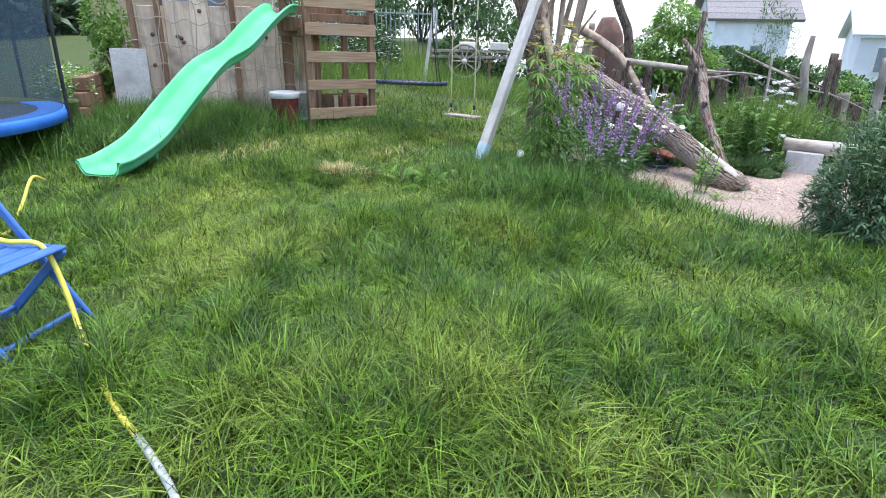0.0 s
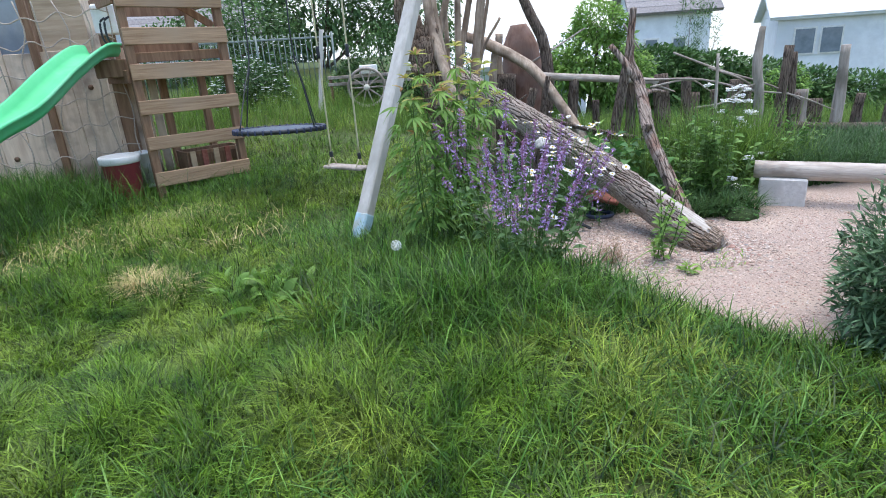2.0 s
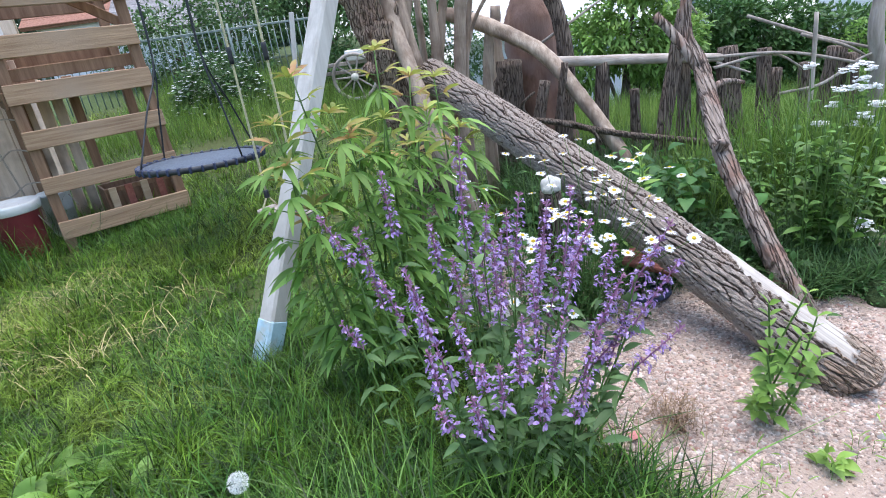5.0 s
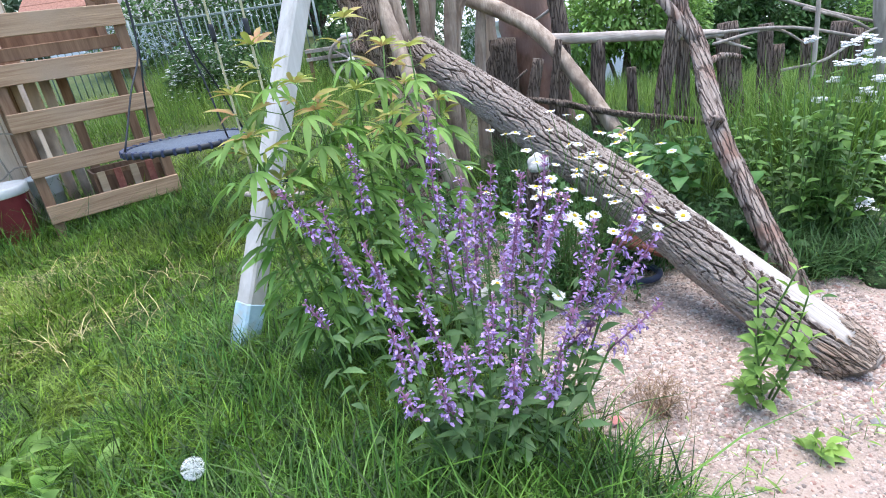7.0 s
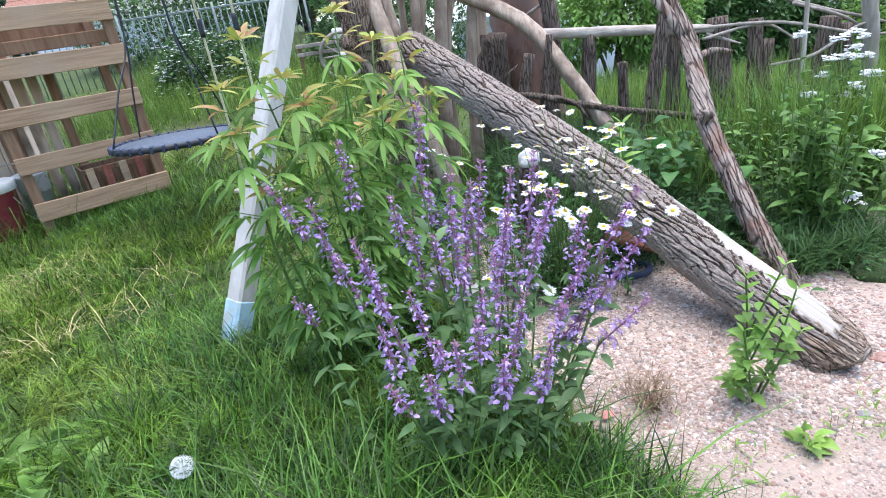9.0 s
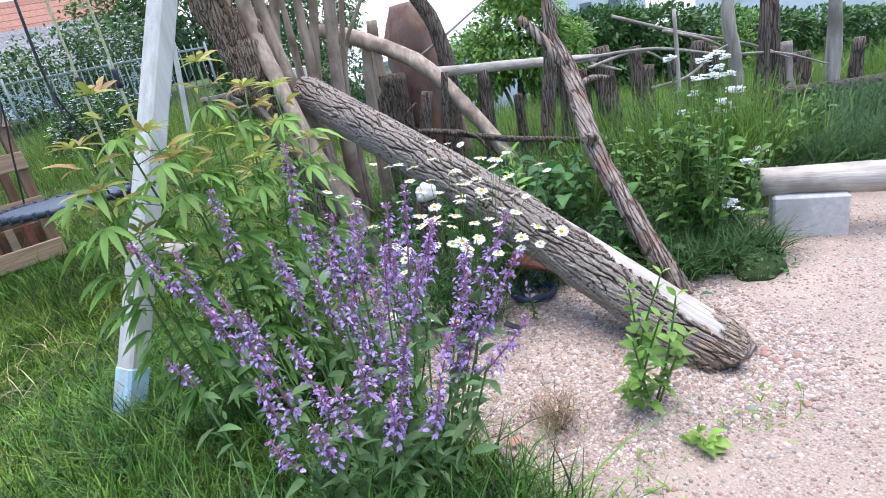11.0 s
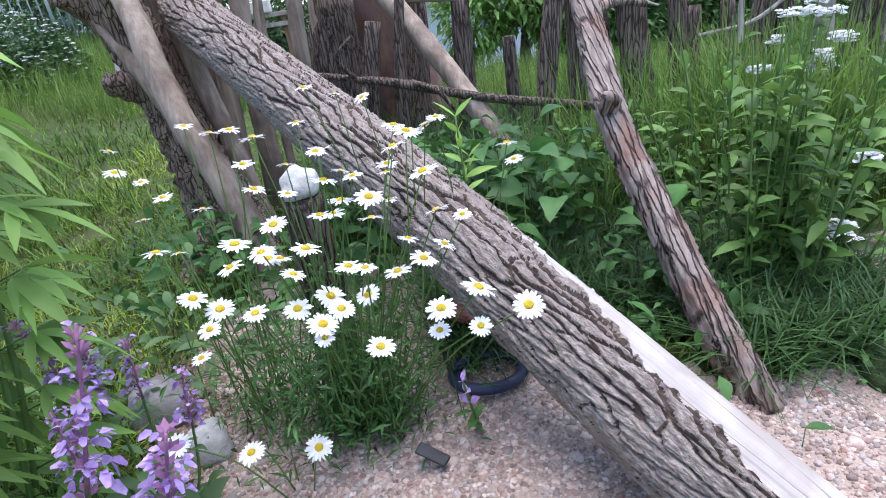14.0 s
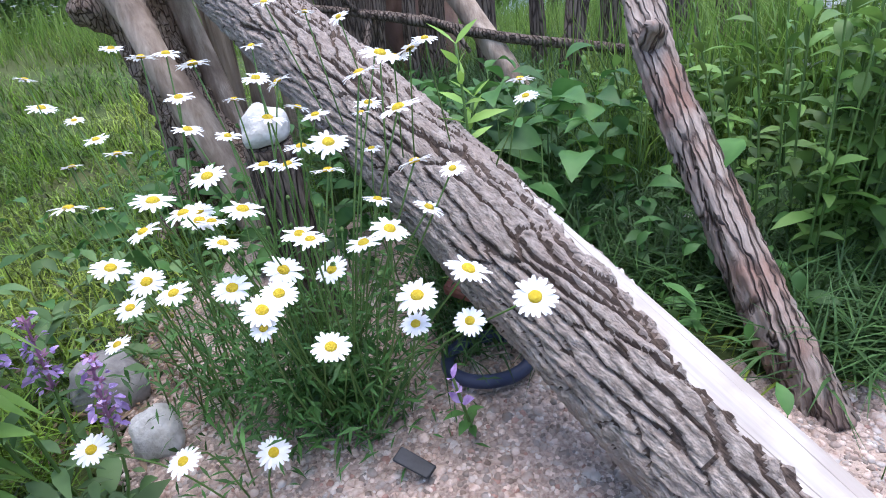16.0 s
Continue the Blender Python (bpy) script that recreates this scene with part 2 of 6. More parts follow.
def barked(name, dark, mid, light, scale, stretch, patch=None, patch_scale=4.0, bump=1.0, crack=0.09):
    """Furrowed bark: long plates parted by dark cracks, fine grain on top."""
    m = mat(name, mid, light, scale * 1.6, 0.95, 0, 90, stretch, c3=patch, stain=patch_scale, spec=0.1)
    n, l = m.node_tree.nodes, m.node_tree.links
    b = n["Principled BSDF"]
    mp = [k for k in n if k.bl_idname == "ShaderNodeMapping"][0]
    w, add, vo = n.new("ShaderNodeTexNoise"), n.new("ShaderNodeVectorMath"), n.new("ShaderNodeTexVoronoi")
    w.inputs["Scale"].default_value, w.inputs["Detail"].default_value = scale * 0.6, 4.0
    sc = n.new("ShaderNodeVectorMath")
    sc.operation = "SCALE"
    sc.inputs["Scale"].default_value = 0.7 / scale
    l.new(mp.outputs["Vector"], w.inputs["Vector"])
    l.new(w.outputs["Color"], sc.inputs[0])
    l.new(mp.outputs["Vector"], add.inputs[0])
    l.new(sc.outputs["Vector"], add.inputs[1])
    vo.feature = "DISTANCE_TO_EDGE"
    vo.inputs["Scale"].default_value = scale
    l.new(add.outputs["Vector"], vo.inputs["Vector"])
    mr = n.new("ShaderNodeMapRange")
    mr.inputs["From Max"].default_value = crack
    l.new(vo.outputs["Distance"], mr.inputs["Value"])
    mx = n.new("ShaderNodeMix")
    mx.data_type = "RGBA"
    mx.inputs["A"].default_value = (*dark, 1)
    l.new(mr.outputs["Result"], mx.inputs["Factor"])
    l.new(b.inputs["Base Color"].links[0].from_socket, mx.inputs["B"])
    l.new(mx.outputs["Result"], b.inputs["Base Color"])
    g = n.new("ShaderNodeTexNoise")
    g.inputs["Scale"].default_value, g.inputs["Detail"].default_value = scale * 3.0, 8.0
    l.new(mp.outputs["Vector"], g.inputs["Vector"])
    sm = n.new("ShaderNodeMath")
    sm.operation = "MULTIPLY_ADD"
    sm.inputs[1].default_value = 0.7
    l.new(g.outputs["Fac"], sm.inputs[0])
    l.new(mr.outputs["Result"], sm.inputs[2])
    bp = n.new("ShaderNodeBump")
    bp.inputs["Strength"].default_value, bp.inputs["Distance"].default_value = bump, 0.012
    l.new(sm.outputs["Value"], bp.inputs["Height"])
    l.new(bp.outputs["Normal"], b.inputs["Normal"])
    return m


M["bark"] = mat("furrowed_grey_bark", (0.20, 0.16, 0.135), (0.45, 0.385, 0.335), 80, 0.95, 1.0, 190, (0.6, 1, 1), c3=(0.31, 0.25, 0.215), stain=9.0, spec=0.1)
# darker bark for the furrows, with shade put into its colour
M["furrow"] = mat("inner_bark_with_furrow_shade", (0.055, 0.04, 0.032), (0.16, 0.12, 0.098), 90, 0.95, 0.8, 190, (0.5, 1, 1), spec=0.1)
M["bare"] = barked("bleached_cracked_bare_wood", (0.24, 0.20, 0.17), (0.38, 0.34, 0.30), (0.52, 0.48, 0.435), 16, (0.05, 1, 1), (0.36, 0.31, 0.27), 6.0, 0.4, 0.02)
M["bark_dark"] = barked("rough_dark_bark", (0.055, 0.04, 0.033), (0.095, 0.07, 0.056), (0.25, 0.195, 0.16), 52, (1, 1, 0.09), (0.20, 0.155, 0.125), 5.0, 0.9, 0.12)
M["stump"] = barked("peeling_brown_stump_bark", (0.07, 0.045, 0.034), (0.17, 0.115, 0.085), (0.38, 0.29, 0.23), 52, (1, 1, 0.10), (0.27, 0.19, 0.145), 5.0, 0.9, 0.11)
grain = [k for k in M["board"].node_tree.nodes if k.bl_idname == "ShaderNodeMapping"][0]
grain.vector_type = "TEXTURE"
grain.inputs["Rotation"].default_value, grain.inputs["Scale"].default_value = (0, 0, radians(36.87)), (14, 1, 0.5)
M["limb"] = mat("pale_brown_limb_wood", (0.23, 0.165, 0.12), (0.47, 0.37, 0.29), 30, 0.88, 0.6, 120, (1, 1, 0.08), c3=(0.17, 0.12, 0.09), stain=4.0, obj=0.12)
M["bark_branch"] = barked("peeling_reddish_bark", (0.085, 0.06, 0.05), (0.17, 0.128, 0.106), (0.42, 0.345, 0.295), 46, (1, 0.09, 0.09), (0.26, 0.16, 0.125), 8.0, 1.0, 0.10)
M["end_wood"] = barked("splintered_brown_wood", (0.10, 0.07, 0.055), (0.26, 0.19, 0.145), (0.46, 0.37, 0.30), 60, (0.05, 1, 1), (0.33, 0.24, 0.18), 6.0, 0.8)
M["level_wood"] = mat("pale_level_log_wood", (0.33, 0.275, 0.235), (0.56, 0.495, 0.435), 34, 0.88, 0.6, 120, (0.10, 0.10, 1), c3=(0.30, 0.25, 0.21), stain=5.0, obj=0.1)


def netting_material():
    """Fine dark safety net: mostly see-through weave."""
    m = bpy.data.materials.new("dark_safety_netting")
    m.use_nodes = True
    n, l = m.node_tree.nodes, m.node_tree.links
    b = n["Principled BSDF"]
    b.inputs["Base Color"].default_value, b.inputs["Roughness"].default_value = (0.03, 0.06, 0.09, 1), 0.8
    t, ms = n.new("ShaderNodeBsdfTransparent"), n.new("ShaderNodeMixShader")
    ms.inputs["Fac"].default_value = 0.5
    l.new(t.outputs["BSDF"], ms.inputs[1])
    l.new(b.outputs["BSDF"], ms.inputs[2])
    l.new(ms.outputs["Shader"], n["Material Output"].inputs["Surface"])
    return m


M["net"] = netting_material()

# ---- geometry helpers ----
R = np.random.RandomState(7)


def raw(name, v, f, m, parent=None, label="", smooth=True):
    """One mesh object out of vertex and face arrays."""
    me = bpy.data.meshes.new(name)
    if isinstance(f, np.ndarray):
        f = [f]
    if f and isinstance(f[0], np.ndarray):
        v = np.asarray(v, np.float32)
        me.vertices.add(len(v))
        me.vertices.foreach_set("co", v.ravel())
        total = np.concatenate([np.full(len(a), a.shape[1]) for a in f])
        loops = np.concatenate([a.ravel() for a in f]).astype(np.int32)
        starts = np.concatenate([[0], np.cumsum(total)[:-1]]).astype(np.int32)
        me.loops.add(len(loops))
        me.polygons.add(len(total))
        me.polygons.foreach_set("loop_start", starts)
        me.loops.foreach_set("vertex_index", loops)
        me.update(calc_edges=True)
        me.validate()
    else:
        me.from_pydata([tuple(p) for p in v], [], f)
    if smooth:
        me.polygons.foreach_set("use_smooth", np.ones(len(me.polygons), bool))
    me.materials.append(m)
    ob = new(name, me)
    if parent:
        ob.parent = parent
    if label:
        tagged(ob, label)
    if name in GROWTH:
        tagged(ob, kind="stuff")
    return ob


GROWTH = {"foliage", "crown", "young_tips", "shoot_tips", "twigs", "blossoms", "white_umbels", "seed_parachutes", "seed_head", "calyces", "stems", "stalks", "bud_stalks", "stem_growth", "tip_growth", "twig_growth"}


def part(name, bm, m, parent, label="", smooth=False):
    me = bpy.data.meshes.new(name)
    bm.to_mesh(me)
    bm.free()
    if smooth:
        me.polygons.foreach_set("use_smooth", np.ones(len(me.polygons), bool))
    me.materials.append(m)
    ob = new(name, me)
    ob.parent = parent
    if label:
        tagged(ob, label)
    return ob


def thing(name, label, category, at=(0, 0, 0), group="", kind=""):
    ob = tagged(new(name), label, category, group, kind)
    ob.location = at
    ob.empty_display_size = 0.1
    return ob


def box_bm(size, m=None, bevel=0.006, wobble=0.0):
    bm = bmesh.new()
    bmesh.ops.create_cube(bm, size=1)
    bmesh.ops.scale(bm, vec=size, verts=bm.verts)
    if wobble:
        for v in bm.verts:
            v.co += Vector(R.uniform(-wobble, wobble, 3))
    if bevel:
        bmesh.ops.bevel(bm, geom=bm.edges[:], offset=bevel, segments=1, affect="EDGES")
    if m is not None:
        bmesh.ops.transform(bm, matrix=m, verts=bm.verts)
    return bm


def beam_bm(a, b, w, t, bevel=0.006, up=(0, 0, 1), wobble=0.0):
    """A timber from a to b: w is its width along up, t its thickness."""
    a, b = Vector(a), Vector(b)
    d = (b - a).normalized()
    s = d.cross(Vector(up)).normalized()
    u = s.cross(d)
    m = Matrix(((d.x, s.x, u.x, 0), (d.y, s.y, u.y, 0), (d.z, s.z, u.z, 0), (0, 0, 0, 1)))
    return box_bm(((b - a).length, t, w), Matrix.Translation((a + b) / 2) @ m, bevel, wobble)


def spline(pts, n):
    """Catmull-Rom through pts, n samples."""
    p = np.asarray(pts, float)
    if len(p) == 2:
        return p[0] + (p[1] - p[0]) * np.linspace(0, 1, n)[:, None]
    q = np.vstack([2 * p[0] - p[1], p, 2 * p[-1] - p[-2]])
    out = []
    for s in np.linspace(0, len(p) - 1 - 1e-9, n):
        i, t = int(s), s - int(s)
        a, b, c, d = q[i], q[i + 1], q[i + 2], q[i + 3]
        out.append(0.5 * (2 * b + (c - a) * t + (2 * a - 5 * b + 4 * c - d) * t * t + (3 * b - a - 3 * c + d) * t ** 3))
    return np.array(out)


def tube(pts, radii, n=8, sides=7, rough=0.0, seed=0, ridge=0.0, ridges=0):
    """A tapered, capped tube with uneven skin; returns vertices and faces."""
    c = spline(pts, n)
    r = np.interp(np.linspace(0, 1, n), np.linspace(0, 1, len(radii)), radii)
    rs = np.random.RandomState(seed + 11)
    t = np.gradient(c, axis=0)
    t /= np.linalg.norm(t, axis=1)[:, None] + 1e-12
    ref = np.array([0.31, 0.17, 0.93]) if abs(t[0, 2]) < 0.8 else np.array([0.95, 0.2, 0.1])
    a = np.cross(t, ref)
    a /= np.linalg.norm(a, axis=1)[:, None]
    b = np.cross(t, a)
    th = np.linspace(0, 2 * np.pi, sides, endpoint=False)
    k = np.ones((n, sides))
    if rough:
        for f in (2, 3, 5):
            k += rough / f * np.sin(f * th[None] + rs.uniform(0, 6.3) + np.linspace(0, rs.uniform(2, 9), n)[:, None])
        k += rs.uniform(-rough, rough, (n, sides)) * 0.5
    if ridge:
        k += ridge * np.sign(np.sin(ridges * th[None] + 3 * np.sin(np.linspace(0, 9, n))[:, None])) * rs.uniform(0.2, 1, (n, sides))
    v = c[:, None] + (a[:, None] * np.cos(th)[None, :, None] + b[:, None] * np.sin(th)[None, :, None]) * (r[:, None] * k)[:, :, None]
    v = np.vstack([v.reshape(-1, 3), c[:1], c[-1:]])
    i, j = np.meshgrid(np.arange(n - 1), np.arange(sides), indexing="ij")
    j2 = (j + 1) % sides
    quads = np.stack([i * sides + j, (i + 1) * sides + j, (i + 1) * sides + j2, i * sides + j2], -1).reshape(-1, 4)
    e = np.arange(sides)
    e2 = (e + 1) % sides
    caps = np.vstack([np.stack([np.full(sides, n * sides), e, e2], -1), np.stack([np.full(sides, n * sides + 1), (n - 1) * sides + e2, (n - 1) * sides + e], -1)])
    return v, [quads, caps]


def join(pieces):
    """Joins several (vertices, faces) into one."""
    vs, fs, o = [], {}, 0
    for v, f in pieces:
        vs.append(v)
        for a in f:
            fs.setdefault(a.shape[1], []).append(a + o)
        o += len(v)
    return np.vstack(vs), [np.vstack(a) for a in fs.values()]


def unit(a):
    return a / (np.linalg.norm(a, axis=-1, keepdims=True) + 1e-9)


PROFILE = {"leaf": (0.12, 0.9, 1.0, 0.6, 0.04), "lance": (0.15, 0.8, 1.0, 0.7, 0.04), "petal": (0.35, 0.85, 1.0, 0.95, 0.45), "needle": (0.8, 1.0, 0.9, 0.6, 0.1)}


def leaves(P, D, L, W, droop=0.3, fold=0.25, kind="leaf", rs=R, flat=False, rows=5):
    """Many folded, drooping leaves in one mesh: bases P, directions D, lengths L, widths W."""
    P, D = np.asarray(P, float), unit(np.asarray(D, float))
    n = len(P)
    L, W, droop = (np.broadcast_to(np.asarray(x, float), n) for x in (L, W, droop))
    up = np.tile([0, 0, 1.0], (n, 1)) + (0 if flat else rs.uniform(-0.6, 0.6, (n, 3)))
    side = unit(np.cross(D, up))
    nor = np.cross(side, D)
    prof = np.interp(np.linspace(0, 1, rows), np.linspace(0, 1, 5), PROFILE[kind])
    V = np.zeros((n, rows, 3, 3))
    for k, s in enumerate(np.linspace(0, 1, rows)):
        c = P + D * (L * s)[:, None] + np.array([0, 0, -1.0]) * (droop * L * s * s)[:, None]
        w = (W * prof[k] / 2)[:, None]
        V[:, k, 0], V[:, k, 1], V[:, k, 2] = c - side * w + nor * w * fold, c, c + side * w + nor * w * fold
    q = []
    for k in range(rows - 1):
        for j in (0, 1):
            q.append([k * 3 + j, k * 3 + j + 1, k * 3 + j + 4, k * 3 + j + 3])
    F = (np.arange(n) * rows * 3)[:, None, None] + np.array(q)[None]
    return V.reshape(-1, 3), [F.reshape(-1, 4)]


def blades(x, y, z, h, w, lean, rs, segs=3):
    """Grass: one curved, tapering blade at each place."""
    n = len(x)
    a = rs.uniform(0, 2 * np.pi, n)
    d = np.stack([np.cos(a), np.sin(a), np.zeros(n)], -1)
    b = a + np.pi / 2 + rs.uniform(-0.7, 0.7, n)
    s = np.stack([np.cos(b), np.sin(b), np.zeros(n)], -1)
    P = np.stack([x, y, z], -1)
    V = np.zeros((n, 2 * segs + 1, 3))
    for k in range(segs + 1):
        t = k / segs
        c = P + d * (lean * h * t ** 1.8)[:, None]
        c[:, 2] += h * (t - 0.45 * np.minimum(lean, 1.4) * t * t)
        if k < segs:
            o = s * (w * (1 - 0.55 * t) / 2)[:, None]
            V[:, 2 * k], V[:, 2 * k + 1] = c - o, c + o
        else:
            V[:, 2 * segs] = c
    base = (np.arange(n) * (2 * segs + 1))[:, None]
    quads = np.concatenate([base + np.array([2 * k, 2 * k + 1, 2 * k + 3, 2 * k + 2]) for k in range(segs - 1)])
    tri = base + np.array([2 * segs - 2, 2 * segs - 1, 2 * segs])
    return V.reshape(-1, 3), [quads, tri]


def height(x, y):
    """The lie of the land: level lawn, rising gently behind the tower, falling away beyond the fence."""
    x, y = np.asarray(x, float), np.asarray(y, float)
    back = np.clip(y - 9.0, 0, 30)
    side = 0.075 - 0.042 * np.clip(x - 0.5, -2.0, 12)
    z = np.clip(back * side, -3.5, 1.2)
    z = z - 0.12 * np.clip(np.hypot(x, y) - 48.0, 0, None)
    return z + 0.018 * np.sin(x * 1.7 + 0.6) * np.sin(y * 1.3 + 1.0) + 0.01 * np.sin(x * 4.1) * np.sin(y * 3.7)


def hz(x, y):
    return float(height(x, y))


BED = [(1.55, 7.3), (1.35, 6.6), (1.5, 6.0), (1.7, 5.5), (1.88, 5.05), (2.1, 4.62), (2.42, 4.1), (2.8, 3.78), (4.2, 3.3), (8.0, 2.4), (8.0, 6.3), (4.9, 6.9), (3.9, 6.55), (3.45, 6.05), (3.05, 6.0), (2.75, 6.35), (2.6, 6.9), (2.1, 7.3)]


def in_bed(x, y, grow=0.0):
    x, y = np.asarray(x, float), np.asarray(y, float)
    inside = np.zeros(x.shape, bool)
    cx, cy = 3.2, 5.4
    for (x1, y1), (x2, y2) in zip(BED, BED[1:] + BED[:1]):
        hit = ((y1 > y) != (y2 > y)) & (x < (x2 - x1) * (y - y1) / (y2 - y1 + 1e-9) + x1)
        inside ^= hit
    return inside


def lumps(x, y, f, seed):
    """Smooth unevenness between about -1 and 1."""
    rs = np.random.RandomState(seed)
    out = np.zeros(np.shape(x))
    for _ in range(6):
        a, k, p = rs.uniform(0, 6.3), f * rs.uniform(0.5, 1.8), rs.uniform(0, 6.3)
        out = out + np.sin((np.cos(a) * x + np.sin(a) * y) * k + p)
    return out / 3.0


# ---- ground ----
def axis(lo, hi, step, far):
    a = list(np.arange(lo, hi + step / 2, step))
    g, p, q = step, a[0], a[-1]
    while q < far:
        g *= 1.5
        p, q = p - g, q + g
        a = [p] + a + [q]
    return np.array(a)


def sheet(xs, ys, zf, keep=None):
    X, Y = np.meshgrid(xs, ys, indexing="ij")
    v = np.stack([X, Y, zf(X, Y)], -1).reshape(-1, 3)
    nx, ny = len(xs), len(ys)
    i, j = np.meshgrid(np.arange(nx - 1), np.arange(ny - 1), indexing="ij")
    f = np.stack([i * ny + j, (i + 1) * ny + j, (i + 1) * ny + j + 1, i * ny + j + 1], -1).reshape(-1, 4)
    if keep is not None:
        f = f[keep(X, Y)[:-1, :-1].ravel()]
        used = np.unique(f)
        back = np.zeros(len(v), int)
        back[used] = np.arange(len(used))
        v, f = v[used], back[f]
    return v, [f]


tagged(raw("ground", *sheet(axis(-8, 10, 0.25, 400), axis(-4, 20, 0.25, 400), height), M["soil"]), "dark grassy garden soil under the lawn and meadow", "ground", kind="structure")
tagged(raw("gravel_path", *sheet(np.arange(1.2, 8.05, 0.07), np.arange(2.3, 7.5, 0.07), lambda x, y: height(x, y) + 0.014 + 0.004 * lumps(x, y, 9, 3), in_bed), M["gravel"]), "pinkish beige sandy gravel bed and path", "gravel path", kind="structure")


def scatter(n, x0, x1, y0, y1, rs):
    return rs.uniform(x0, x1, n), rs.uniform(y0, y1, n)


def make_grass():
    rs = np.random.RandomState(21)
    # lawn, thicker close to the walk
    pieces = []
    for n, cx, cy, sx, sy, seg, w in ((100000, 0.2, 2.1, 1.5, 0.9, 3, 1.0), (100000, -0.6, 4.6, 1.8, 1.2, 3, 1.0), (70000, 0.3, 3.6, 1.5, 0.9, 3, 1.05), (70000, -1.2, 7.6, 2.2, 1.8, 2, 1.25), (70000, None, 0, 0, 0, 2, 1.35)):
        x, y = scatter(n, -8.0, 5.5, -2.5, 14.0, rs) if cx is None else (rs.normal(cx, sx, n), rs.normal(cy, sy, n))
        k = ~in_bed(x, y) & (y > -3) & (lumps(x, y, 6, 4) + rs.uniform(-0.9, 0.9, n) > -0.9)
        # clumped growth: blades gather round tufts
        x, y = x[k], y[k]
        x, y = x + 0.035 * np.sin(19 * x + 7 * np.sin(9 * y)), y + 0.035 * np.sin(17 * y + 6 * np.sin(11 * x))
        h = (0.125 + 0.06 * np.clip(lumps(x, y, 3.0, 5), -0.9, 1.5) + 0.035 * lumps(x, y, 11.0, 6)) * rs.uniform(0.5, 1.6, len(x))
        pieces.append(blades(x, y, height(x, y) - 0.005, h, w * rs.uniform(0.0034, 0.0095, len(x)), rs.uniform(0.2, 1.65, len(x)), rs, seg))
    tagged(raw("lawn_grass", *join(pieces), M["grass"]), "bright green unmown lawn grass with uneven tufts", "grass", kind="stuff")
    # taller, darker tufts: round the sage, along the gravel, the swing leg and the board fence
    pieces = []
    for n, cx, cy, sx, sy, hh in ((7500, 1.20, 4.72, 0.5, 0.26, 0.31), (3000, 1.65, 4.75, 0.28, 0.25, 0.22), (3500, 0.75, 5.35, 0.35, 0.35, 0.26), (2500, 0.35, 6.1, 0.28, 0.28, 0.26), (2500, 2.2, 4.2, 0.35, 0.25, 0.2), (2200, 2.75, 3.65, 0.35, 0.2, 0.2),
                                (13000, -3.9, 8.3, 0.65, 0.4, 0.55), (8000, -3.7, 7.4, 0.5, 0.5, 0.42), (9000, -4.6, 7.3, 0.7, 0.8, 0.45), (3000, -1.2, 8.95, 0.5, 0.3, 0.22), (600, 1.15, 4.68, 0.3, 0.12, 0.48), (900, 0.0, 3.2, 0.3, 0.25, 0.2), (900, 0.25, 1.7, 0.35, 0.25, 0.2), (900, 1.2, 2.2, 0.4, 0.3, 0.2), (900, 1.2, 3.6, 0.5, 0.3, 0.2), (900, 1.9, 3.4, 0.3, 0.2, 0.2)):
        x, y = rs.normal(cx, sx, n), rs.normal(cy, sy, n)
        k = ~in_bed(x - 0.05, y + 0.05)
        x, y = x[k], y[k]
        h = hh * rs.uniform(0.35, 1.25, len(x))
        pieces.append(blades(x, y, height(x, y) - 0.005, h, rs.uniform(0.0045, 0.0105, len(x)), rs.uniform(0.2, 1.3, len(x)), rs, 3))
    tagged(raw("tall_grass", *join(pieces), M["lush"]), "tall lush dark green grass tufts along the edges", "grass", kind="stuff")
    # meadow beyond the fence and long grass by the bench
    pieces = []
    for n, box, hh in ((22000, (2.4, 8.5, 8.7, 12.5), 0.6), (5500, (3.0, 5.0, 7.0, 8.5), 0.42), (1800, (3.7, 4.4, 6.85, 7.6), 0.92), (900, (3.1, 5.0, 7.0, 8.4), 0.85), (9000, (-3.5, 2.2, 11.5, 15.0), 0.5)):
        x, y = scatter(n, *box, rs)
        k = ~in_bed(x, y)
        x, y = x[k], y[k]
        h = hh * rs.uniform(0.35, 1.15, len(x))
        pieces.append(blades(x, y, height(x, y) - 0.005, h, rs.uniform(0.005, 0.011, len(x)), rs.uniform(0.05, 0.65, len(x)), rs, 3))
    tagged(raw("meadow_grass", *join(pieces), M["meadow"]), "tall light green meadow grass behind the rustic fence", "grass", kind="stuff")
    pieces = []
    for n, box, hh in ((30000, (4.5, 9.0, 6.7, 8.0), 0.5), (6000, (2.3, 3.6, 6.3, 7.6), 0.3), (12000, (2.0, 3.8, 7.4, 9.2), 0.5), (3500, (3.1, 3.7, 6.0, 6.6), 0.3)):
        x, y = scatter(n, *box, rs)
        h = hh * rs.uniform(0.35, 1.15, n)
        pieces.append(blades(x, y, height(x, y) - 0.005, h, rs.uniform(0.005, 0.012, n), rs.uniform(0.3, 1.3, n), rs, 3))
    tagged(raw("bank_grass", *join(pieces), M["bank"]), "long dark green arching grass behind the bench", "grass", kind="stuff")
    # dry tussocks
    pieces = []
